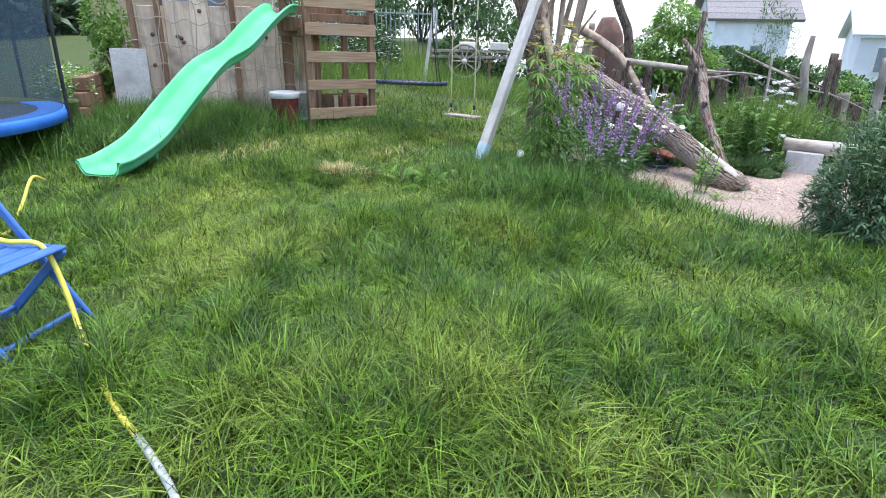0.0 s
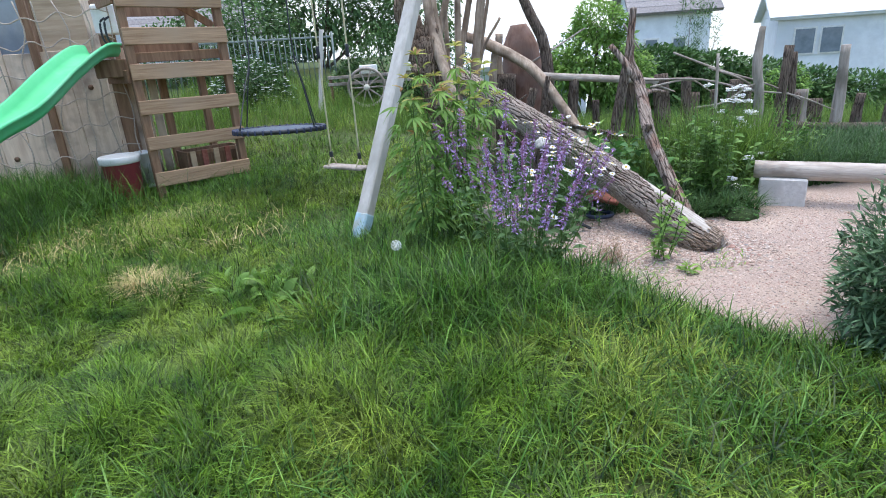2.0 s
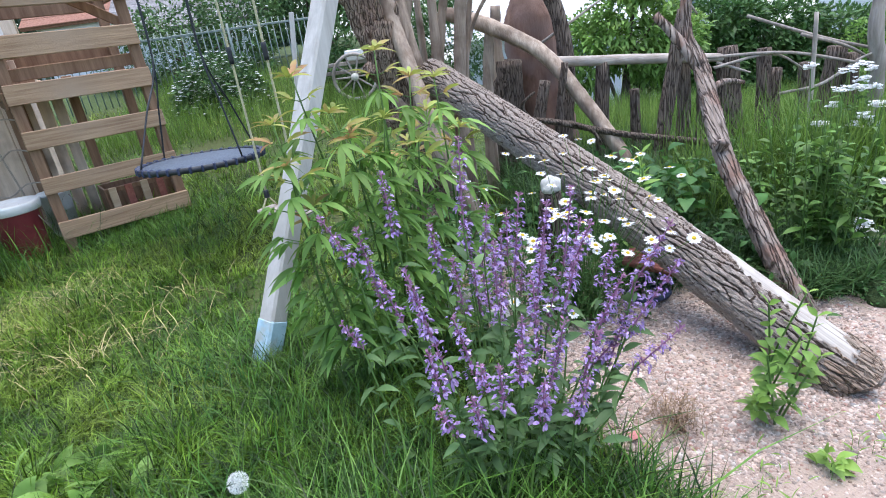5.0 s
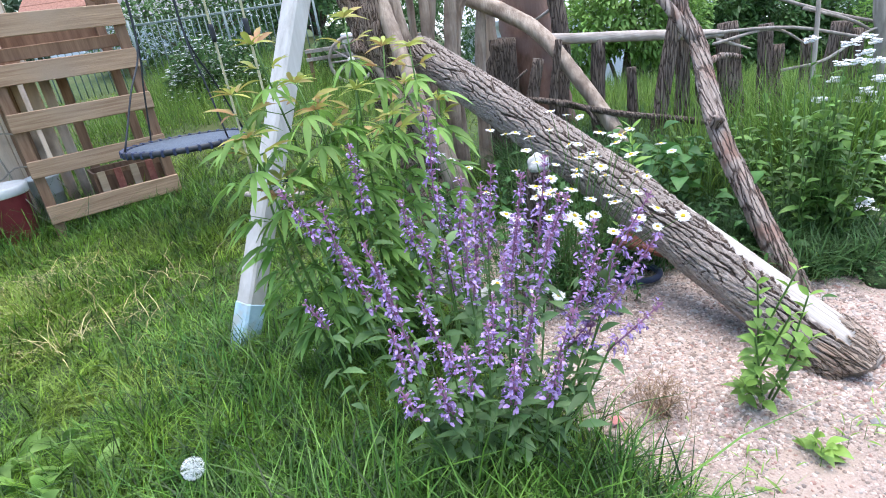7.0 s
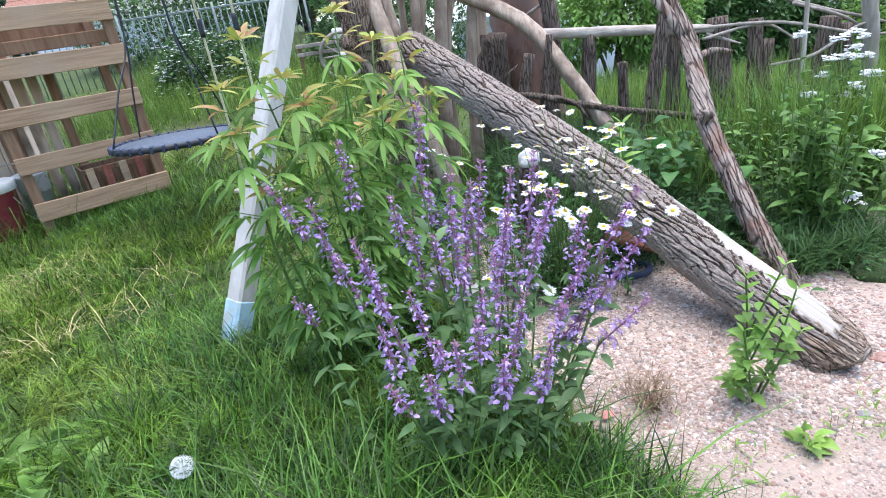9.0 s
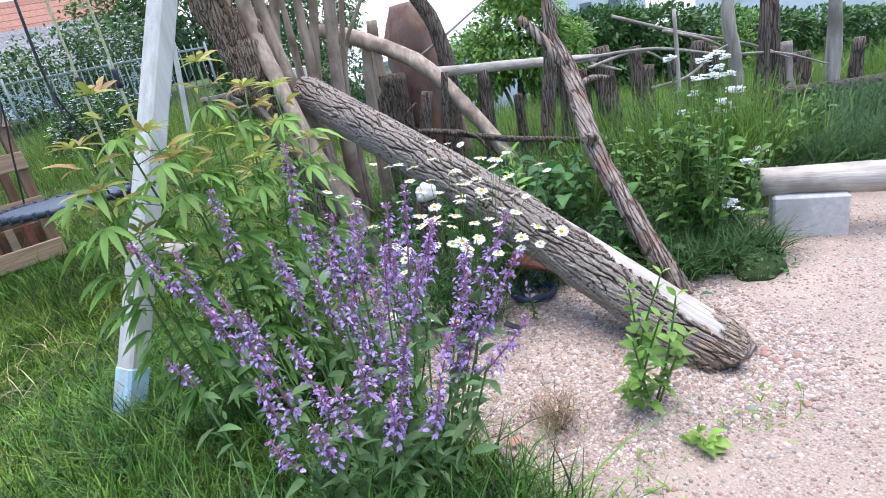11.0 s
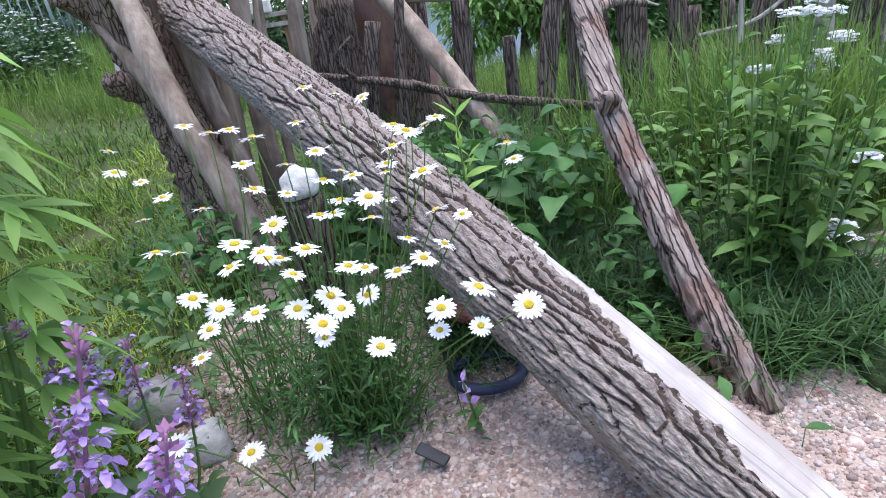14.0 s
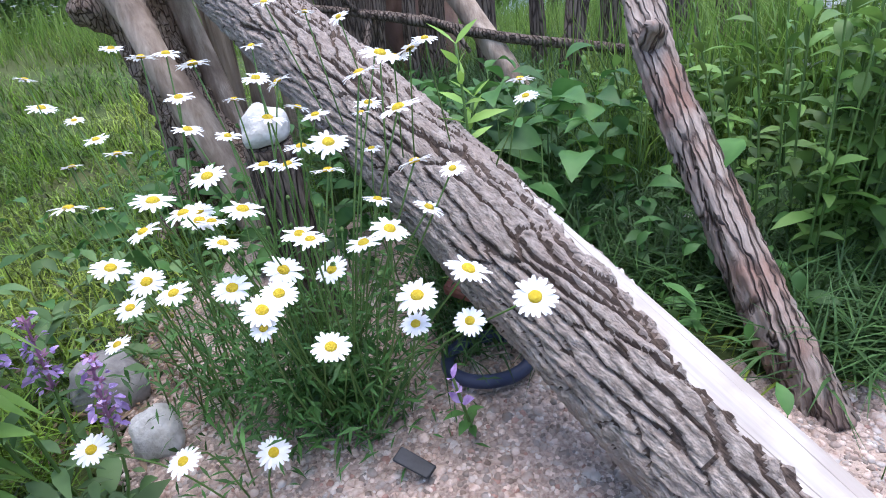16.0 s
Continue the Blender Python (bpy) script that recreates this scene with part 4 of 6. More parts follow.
# ---- bench ----
def bench():
    ob = thing("log_bench", "bench made of a pale half log on concrete blocks", "bench")
    a, b = Vector((3.84, 6.34, 0.33)), Vector((5.35, 5.35, 0.33))
    v, f = tube([a, (a + b) / 2 + Vector((0, 0, -0.01)), b], (0.085, 0.09, 0.085), 30, 18, 0.05, seed=77)
    v[:, 2] = np.minimum(v[:, 2], 0.385 + 0.004 * np.sin(v[:, 0] * 9))
    raw("seat", v, f, M["level_wood"], ob)
    d = (b - a).normalized()
    yaw = math.degrees(math.atan2(d.y, d.x))
    for k in (0.23, 1.5):
        p = a + d * k
        part("block_leg", box_bm((0.36, 0.22, 0.29), pose(p.x, p.y, 0.115, 0, 0, yaw), 0.012), M["concrete"], ob, "pale concrete block")


bench()


# ---- play tower ----
O, E1, E2 = Vector((-2.18, 8.74, 0)), Vector((0.80, 0.60, 0)), Vector((-0.60, 0.80, 0))


def tp(a, b, z):
    return O + E1 * a + E2 * b + Vector((0, 0, z))


def play_tower():
    ob = thing("play_tower", "brown timber climbing tower with horizontal boards and a raised platform", "play tower")
    W, Dp = 1.08, 0.95
    for a, b, top in ((0, 0, 2.6), (W, 0, 2.6), (0, Dp, 2.6), (W, Dp, 2.6), (W * 0.52, Dp, 1.55)):
        part("post", beam_bm(tp(a, b, hz(-2, 9) - 0.05), tp(a, b, top), 0.09, 0.09, up=E1), M["tower_post"], ob)
    for z0, z1 in ((0.13, 0.30), (0.57, 0.72), (0.98, 1.14), (1.37, 1.54), (1.75, 1.93), (2.14, 2.32)):
        part("board", beam_bm(tp(-0.05, -0.062, (z0 + z1) / 2 + 0.01), tp(W + 0.05, -0.062, (z0 + z1) / 2 - 0.008), z1 - z0, 0.026, wobble=0.004), M["board"], ob)
    for z in (1.62, 2.25):
        part("board", beam_bm(tp(0.02, 0.06, z), tp(W - 0.02, 0.06, z), 0.11, 0.026), M["tower_post"], ob)
    for z in (1.43, 2.2, 1.75):
        part("cross_beam", beam_bm(tp(0, Dp + 0.06, z), tp(W, Dp + 0.06, z), 0.14, 0.03), M["tower_post"], ob)
    for a in (-0.06, W + 0.06):
        part("side_beam", beam_bm(tp(a, 0.0, 1.42), tp(a, Dp, 1.42), 0.15, 0.03), M["tower_post"], ob)
        part("side_beam", beam_bm(tp(a, 0.0, 2.25), tp(a, Dp, 2.25), 0.12, 0.03), M["tower_post"], ob)
    for k in range(8):
        part("floor_board", beam_bm(tp(0.02 + 0.068, 0.06 + k * 0.118, 1.52), tp(W - 0.05, 0.06 + k * 0.118, 1.52), 0.026, 0.11), M["tower_post"], ob)
    part("brace", beam_bm(tp(W, Dp * 0.2, 1.95), tp(W * 0.5, Dp * 0.2, 2.3), 0.09, 0.03), M["tower_post"], ob)
    for b in (0.25, 0.45):
        part("grab_handle", tube_bm([tp(-0.06, b, 1.78), tp(-0.12, b, 1.84), tp(-0.12, b, 2.02), tp(-0.06, b, 2.08)], 0.012), M["black"], ob, "dark metal grab handle", True)


def tube_bm(pts, r, n=16, sides=8):
    v, f = tube(pts, (r, r), n, sides)
    bm = bmesh.new()
    vs = [bm.verts.new(p) for p in v]
    for a in f:
        for q in a:
            bm.faces.new([vs[i] for i in q])
    return bm


play_tower()


def slide():
    ob = thing("slide", "bright green wavy plastic slide fixed to the climbing tower", "slide")
    c = spline([(-2.56, 8.98, 1.68), (-2.60, 8.72, 1.66), (-2.70, 8.25, 1.46), (-2.84, 7.65, 1.14), (-2.98, 7.05, 0.95), (-3.09, 6.4, 0.62), (-3.19, 5.75, 0.27), (-3.27, 5.25, 0.13), (-3.31, 4.98, 0.11)], 60)
    sec = np.array([(-0.15, 0.0), (-0.09, -0.012), (0.09, -0.012), (0.15, 0.0), (0.185, 0.04), (0.20, 0.11), (0.225, 0.12), (0.24, 0.105), (0.235, 0.085), (0.218, 0.085), (0.205, 0.02), (0.16, -0.03), (-0.16, -0.03), (-0.205, 0.02), (-0.218, 0.085), (-0.235, 0.085), (-0.24, 0.105), (-0.225, 0.12), (-0.20, 0.11), (-0.185, 0.04)])
    t = np.gradient(c, axis=0)
    t /= np.linalg.norm(t, axis=1)[:, None]
    s = unit(np.cross(t, [0, 0, 1.0]))
    u = np.cross(s, t)
    v = c[:, None] + s[:, None] * sec[None, :, :1] + u[:, None] * sec[None, :, 1:]
    n, k = len(c), len(sec)
    i, j = np.meshgrid(np.arange(n - 1), np.arange(k), indexing="ij")
    j2 = (j + 1) % k
    q = np.stack([i * k + j, i * k + j2, (i + 1) * k + j2, (i + 1) * k + j], -1).reshape(-1, 4)
    faces = [tuple(a) for a in q] + [tuple(range(k)), tuple(range((n - 1) * k, n * k))[::-1]]
    raw("chute", v.reshape(-1, 3), faces, M["slide"], ob)
    part("ground_support", beam_bm((-3.24, 5.9, -0.05), (-3.24, 5.9, 0.29), 0.05, 0.05, up=(1, 0, 0)), M["slide"], ob)


slide()


def lathe(prof, n=28):
    """Turns a profile of (radius, height) round the z axis."""
    p = np.array(prof, float)
    th = np.linspace(0, 2 * np.pi, n, endpoint=False)
    v = np.stack([p[:, None, 0] * np.cos(th), p[:, None, 0] * np.sin(th), np.repeat(p[:, 1:2], n, 1)], -1).reshape(-1, 3)
    i, j = np.meshgrid(np.arange(len(p) - 1), np.arange(n), indexing="ij")
    j2 = (j + 1) % n
    return v, [np.stack([i * n + j, i * n + j2, (i + 1) * n + j2, (i + 1) * n + j], -1).reshape(-1, 4)]


def bucket():
    ob = thing("bucket", "dark red bucket with a white lid in the grass", "bucket", (-2.58, 8.74, hz(-2.6, 8.8)))
    ob.scale = (1.12, 1.12, 1.3)
    raw("body", *lathe([(0, 0), (0.15, 0), (0.155, 0.02), (0.185, 0.34), (0.19, 0.35)]), M["red"], ob)
    raw("lid", *lathe([(0.192, 0.345), (0.2, 0.35), (0.205, 0.40), (0.195, 0.415), (0.18, 0.405), (0, 0.41)]), M["white"], ob, "white plastic lid")
    raw("carry_handle", *tube([(0.18, 0, 0.3), (0.2, 0.05, 0.2), (0.17, 0.12, 0.14), (0.1, 0.17, 0.2), (0, 0.19, 0.3)], (0.004, 0.004), 16, 6), M["wire"], ob)


bucket()


def white_bucket():
    ob = thing("bucket", "white plastic bucket standing behind the red one", "bucket", (-2.47, 9.2, hz(-2.5, 9.2) + 0.02))
    raw("body", *lathe([(0, 0), (0.11, 0), (0.115, 0.02), (0.14, 0.42), (0.15, 0.425), (0.15, 0.45), (0.135, 0.45), (0.125, 0.06), (0, 0.05)]), M["white"], ob)
    raw("carry_handle", *tube([(0.14, 0, 0.40), (0.16, 0.05, 0.30), (0.13, 0.11, 0.25), (0.06, 0.15, 0.32), (0, 0.145, 0.40)], (0.004, 0.004), 16, 6), M["wire"], ob)


white_bucket()


def crate():
    ob = thing("slatted_crate", "reddish slatted wooden crate standing under the tower", "crate")
    ob.matrix_world = pose(-1.75, 9.5, hz(-1.75, 9.5), 0, 0, 37)
    for k in range(5):
        part("slat", box_bm((0.07, 0.02, 0.38), pose(-0.3 + k * 0.15, -0.2, 0.2), 0.004), M["brick"] if k % 2 else M["siding"], ob)
    for z in (0.05, 0.36):
        part("rail", box_bm((0.74, 0.025, 0.05), pose(0, -0.176, z), 0.004), M["tower_post"], ob)
    part("back", box_bm((0.74, 0.02, 0.36), pose(0, 0.2, 0.2), 0.004), M["tower_post"], ob)
    for x in (-0.36, 0.36):
        part("side", box_bm((0.02, 0.376, 0.36), pose(x, 0.005, 0.2), 0.004), M["tower_post"], ob)


crate()


# ---- swings ----
TOP = Vector((1.14, 6.98, 2.42))


def swing_frame():
    ob = thing("swing_frame", "pale grey timber swing frame with a slanting square leg", "swing frame")
    part("leg", beam_bm((0.28, 6.02, -0.1), TOP + Vector((0.02, 0.02, 0.05)), 0.115, 0.10, 0.012, up=(-0.78, 0.62, 0)), M["post_wood"], ob)
    part("beam", beam_bm(TOP + Vector((0.25, -0.2, 0.1)), (-1.36, 9.28, 2.52), 0.12, 0.10, 0.012), M["post_wood"], ob)
    foot, head = Vector((0.28, 6.02, -0.1)), TOP + Vector((0.02, 0.02, 0.05))
    part("ground_sleeve", beam_bm(foot + (head - foot) * 0.03, foot + (head - foot) * 0.145, 0.123, 0.108, 0.012, up=(-0.78, 0.62, 0)), M["sleeve"], ob, "pale blue painted ground sleeve")


swing_frame()


def disc_swing():
    c = Vector((-0.58, 8.34, 0.75))
    ob = thing("disc_swing", "round nest swing with a dark rim on black ropes", "swing", c)
    ob.rotation_euler = (radians(-3), radians(1), 0)
    ob.scale = (0.93, 0.93, 1)
    raw("seat", *lathe([(0, -0.012), (0.5, -0.01), (0.505, 0.0), (0.5, 0.012), (0, 0.006)], 48), M["seat"], ob)
    ring = [(0.53 * math.cos(a), 0.53 * math.sin(a), 0) for a in np.linspace(0, 2 * math.pi, 33)]
    raw("rim", *tube(ring, (0.023, 0.023), 96, 12), M["black"], ob)
    for k in range(36):
        a = 2 * math.pi * k / 36
        m = Matrix.Rotation(a, 4, "Z") @ pose(0.53, 0, 0)
        bm = box_bm((0.058, 0.024, 0.058), m, 0.008)
        part("lacing", bm, M["navy"], ob)
    up = {0: (-0.3, 0.24), 1: (0.3, -0.24)}
    for k, a in enumerate((2.6, 3.9, 0.75, -0.55)):
        ux, uy = up[k // 2]
        e = Vector((0.53 * math.cos(a), 0.53 * math.sin(a), 0.03))
        raw("rope", *tube([e, (e + Vector((ux, uy, 0.85))) / 2, (ux, uy, 0.85), (ux, uy, 1.72)], (0.008, 0.008), 20, 7), M["black"], ob)


disc_swing()


def board_swing():
    c = Vector((0.16, 7.80, 0.36))
    ob = thing("board_swing", "small wooden board swing hanging on pale ropes", "swing", c)
    ob.rotation_euler = (0, 0, radians(-38))
    part("seat", box_bm((0.54, 0.17, 0.03), pose(0, 0, 0), 0.008), M["grey_wood"], ob)
    for s in (-1, 1):
        raw("rope", *tube([(s * 0.2, 0, 0.12), (s * 0.2, 0, 1.0), (s * 0.2, 0.0, 2.1)], (0.009, 0.009), 12, 7), M["rope"], ob)
        raw("knot", *tube([(s * 0.2, 0, 0.10), (s * 0.2, 0, 0.16)], (0.02, 0.02), 6, 8, 0.15), M["black"], ob)
        for d in (-1, 1):
            raw("cord", *tube([(s * 0.2, 0, 0.12), (s * 0.2, d * 0.075, 0.012)], (0.007, 0.007), 4, 6), M["rope"], ob)
        raw("rope_adjuster", *tube([(s * 0.2, 0, 1.12), (s * 0.2, 0, 1.24)], (0.018, 0.018), 5, 8), M["black"], ob)


board_swing()


# ---- board fence, netting and hut ----
def board_fence():
    ob = thing("board_fence", "tall fence of wide pale pinkish boards with dark holds", "fence")
    a, b = Vector((-4.75, 8.85, 0)), Vector((-2.72, 9.48, 0))
    d = (b - a).normalized()
    nrm = Vector((d.y, -d.x, 0))
    L, x, k = (b - a).length, 0.0, 0
    while x < L:
        w = R.uniform(0.26, 0.40)
        p = a + d * (x + w / 2) + nrm * R.uniform(0, 0.012)
        top = 1.80 + R.uniform(-0.06, 0.05)
        z0 = hz(p.x, p.y) - 0.03
        brd = part("board", beam_bm(p + Vector((0, 0, z0)), p + Vector((0, 0, top)), w - 0.008, 0.024, 0.004, up=d, wobble=0.004), M["plank"], ob)
        for _ in range(R.randint(1, 4)):
            q = p + nrm * 0.014 + d * R.uniform(-0.06, 0.06) + Vector((0, 0, R.uniform(0.5, 1.7)))
            v, f = lathe([(0, 0.03), (0.018, 0.026), (0.032, 0.012), (0.03, 0)], 10)
            kn = raw("knot", v, f, M["knot"], brd)
            kn.matrix_local = look(q, q - nrm)
        x += w
        k += 1
    for z in (0.6, 1.5):
        part("rail", beam_bm(a - nrm * 0.04 + Vector((0, 0, z)), b - nrm * 0.04 + Vector((0, 0, z)), 0.09, 0.04), M["tower_post"], ob)
    for k in (-0.03, 0.14, 0.64, 1.02):
        p = a + (b - a) * k + nrm * 0.07
        part("post", beam_bm(p + Vector((0, 0, -0.05)), p + Vector((0, 0, 2.35)), 0.15 if k > 1 else 0.08, 0.09, up=d), M["tower_post"], ob)


board_fence()
for x, y, w, top in ((-2.50, 9.62, 0.12, 1.55), (-2.36, 9.64, 0.11, 1.5)):
    tagged(part("narrow_board", beam_bm((x, y, hz(x, y) - 0.03), (x, y, top), w, 0.022, 0.004, up=(1, 0, 0), wobble=0.004), M["plank"], None), "narrow pale board standing beside the tower", "board", "narrow boards")
tagged(part("platform_beam", box_bm((0.34, 0.62, 0.20), pose(-2.50, 9.12, 1.52, 0, 0, 8), 0.01), M["tower_post"], None), "dark brown platform timber under the slide head", "beam")


def wire_net():
    ob = thing("rope_net", "sagging beige rope climbing net hung before the board fence", "net")
    a, b = Vector((-4.9, 8.70, 0)), Vector((-2.5, 9.2, 0))
    rs = np.random.RandomState(12)
    for k in range(11):
        p = a + (b - a) * (k / 10)
        pts = [p + Vector((rs.normal(0, 0.03), rs.normal(0, 0.015), z)) for z in np.linspace(hz(p.x, p.y) + 0.02, 2.3, 8)]
        raw("strand", *tube(pts, (0.008, 0.008), 26, 6), M["wire"], ob)
    for z in (0.3, 0.6, 0.95, 1.25, 1.6, 1.9, 2.2):
        pts = [a + (b - a) * f + Vector((0, rs.normal(0, 0.012), z - 0.10 * math.sin(math.pi * f) + (0.035 if i % 2 else -0.035) + rs.normal(0, 0.015))) for i, f in enumerate(np.linspace(0, 1, 15))]
        raw("strand", *tube(pts, (0.008, 0.008), 42, 6), M["wire"], ob)


wire_net()


def hut():
    ob = thing("play_hut", "small timber hut with overlapping siding and a dark window", "hut")
    x0, x1, y0 = -6.3, -3.3, 10.3
    zb = hz(-4.5, 10.3) - 0.1
    k, z = 0, zb
    while z < 2.75:
        for xa, xb in ((x0, -5.1), (-3.95, x1)) if 1.75 < z < 2.6 else ((x0, x1),):
            part("siding_board", beam_bm((xa, y0, z + 0.07), (xb, y0, z + 0.07), 0.15, 0.03, 0.004, wobble=0.003), M["siding"], ob)
        z += 0.14
    part("side_wall", box_bm((0.03, 0.6, 2.8), pose(x1 - 0.016, y0 + 0.34, zb + 1.4)), M["plank"], ob)
    part("side_wall", box_bm((0.03, 0.6, 2.8), pose(x0 + 0.016, y0 + 0.34, zb + 1.4)), M["siding"], ob)
    part("back_wall", box_bm((x1 - x0, 0.03, 2.8), pose((x0 + x1) / 2, y0 + 0.66, zb + 1.4)), M["siding"], ob)
    part("window_pane", box_bm((1.15, 0.02, 0.85), pose(-4.52, y0 + 0.03, 2.2), 0), M["pane"], ob)
    for x in (-5.1, -4.52, -3.95):
        part("window_frame", box_bm((0.06, 0.05, 0.9), pose(x, y0 - 0.01, 2.2), 0.004), M["tower_post"], ob)
    part("roof", beam_bm((x0 - 0.15, y0 + 0.33, 2.93), (x1 + 0.15, y0 + 0.33, 2.93), 0.06, 1.0), M["grey_roof"], ob)


hut()
tagged(part("white_tub", box_bm((0.26, 0.2, 0.34), pose(-2.60, 9.33, 2.08, 0, 0, 15), 0.02), M["white"], None), "white plastic tub hung on the tower side", "tub")
tagged(part("leaning_board", box_bm((0.5, 0.02, 1.1), pose(-4.86, 8.62, 0.58, -3, 0, 15), 0.004), M["concrete"], None), "pale grey panel leaning against the end of the fence", "board")
tagged(part("leaning_plank", beam_bm((-0.62, 12.6, hz(-0.6, 12.6) - 0.02), (-0.42, 12.75, 1.95), 0.07, 0.04, up=(1, 0, 0)), M["post_wood"], None), "pale plank leaning at the back of the lawn", "plank")


# ---- trampoline, raised bed, chair and hose ----
def trampoline():
    cx, cy, r, z = -6.35, 5.75, 1.92, 0.47
    ob = thing("trampoline", "round trampoline with a blue edge pad and dark safety net", "trampoline", (cx, cy, 0))
    raw("edge_pad", *lathe([(r - 0.28, z), (r - 0.27, z + 0.02), (r, z + 0.025), (r + 0.02, z), (r + 0.02, z - 0.1), (r, z - 0.1), (r, z - 0.02), (r - 0.28, z)], 64), M["pad"], ob)
    raw("jumping_mat", *lathe([(0, z - 0.005), (r - 0.27, z - 0.005)], 64), M["black"], ob)
    raw("frame_ring", *tube([((r - 0.03) * math.cos(a), (r - 0.03) * math.sin(a), z - 0.06) for a in np.linspace(0, 2 * math.pi, 25)], (0.022, 0.022), 80, 8), M["wire"], ob)
    raw("safety_net", *lathe([(r - 0.02, z), (r - 0.02, z + 1.75)], 64), M["net"], ob)
    for k in range(8):
        a = 2 * math.pi * k / 8 - 0.28
        c, s = math.cos(a), math.sin(a)
        raw("pole", *tube([((r + 0.03) * c, (r + 0.03) * s, hz(cx, cy)), ((r + 0.03) * c, (r + 0.03) * s, 1.2), ((r + 0.06) * c, (r + 0.06) * s, 2.4)], (0.022, 0.022), 10, 9), M["black"], ob)


trampoline()


def raised_bed():
    ob = thing("raised_bed", "raised bed edged with dark red-brown timber blocks", "raised bed")
    a, d = Vector((-5.05, 7.55, 0)), Vector((-0.35, 0.94, 0)).normalized()
    for row in range(4):
        for k in range(7):
            p = a + d * (k * 0.3 + row * 0.12)
            part("block", box_bm((0.285, 0.16, 0.19), pose(p.x, p.y, 0.09 + row * 0.195, 0, R.uniform(-2, 2), math.degrees(math.atan2(d.y, d.x)) + R.uniform(-3, 3)), 0.012, 0.006), M["tower_post"], ob)
    part("soil_fill", box_bm((1.2, 2.2, 0.5), pose(-5.95, 8.25, 0.25, 0, 0, 20), 0.03), M["soil"], ob)


raised_bed()


def blue_chair():
    ob = thing("folding_chair", "blue painted folding garden chair on the grass", "chair")
    ob.matrix_world = pose(-2.03, 2.06, hz(-2, 2.1), 0, 0, 80)
    for k in range(5):
        part("seat_slat", box_bm((0.44, 0.072, 0.018), pose(0, -0.17 + k * 0.085, 0.43), 0.006), M["blue"], ob)
    for x in (-0.2, 0.2):
        part("leg", beam_bm((x, 0.24, 0.0), (x, -0.2, 0.425), 0.045, 0.022, up=(0, 1, 1)), M["blue"], ob)
        part("leg", beam_bm((x * 1.13, -0.28, 0.0), (x * 1.13, 0.36, 0.92), 0.045, 0.022, up=(0, 1, -1)), M["blue"], ob)
    for z, y in ((0.62, 0.17), (0.74, 0.245), (0.86, 0.32)):
        part("back_slat", box_bm((0.48, 0.018, 0.07), pose(0, y - 0.02, z, -30), 0.006), M["blue"], ob)
    for y, z in ((0.16, 0.08), (-0.2, 0.1)):
        part("stretcher", box_bm((0.42, 0.025, 0.025), pose(0, y, z), 0.005), M["blue"], ob)


blue_chair()
hose = thing("garden_hose", "yellow garden hose trailing over the chair and lawn", "hose")
raw("hose", *tube([(-3.5, 4.5, 0.16), (-3.42, 4.25, 0.24), (-3.35, 4.0, 0.10), (-3.15, 3.6, 0.04), (-2.95, 3.25, 0.10), (-2.6, 2.8, 0.3), (-2.3, 2.35, 0.46), (-2.05, 2.2, 0.46), (-1.88, 2.2, 0.44), (-1.78, 2.15, 0.25), (-1.68, 2.05, 0.08), (-1.42, 1.74, 0.06), (-1.2, 1.5, 0.06), (-1.04, 1.35, 0.06)], (0.0125, 0.0125), 120, 10), M["hose"], hose)
raw("hose_end", *tube([(-1.05, 1.36, 0.06), (-0.92, 1.23, 0.06), (-0.8, 1.1, 0.06), (-0.66, 0.92, 0.05)], (0.014, 0.013), 20, 10), M["grey_hose"], hose, "grey hose end")

# ---- plants ----
def blob_points(n, centre, size, rs, shell=0.55):
    d = unit(rs.normal(0, 1, (n, 3)))
    r = shell + (1 - shell) * rs.uniform(0, 1, n) ** 0.5
    return np.array(centre) + d * r[:, None] * np.array(size), d


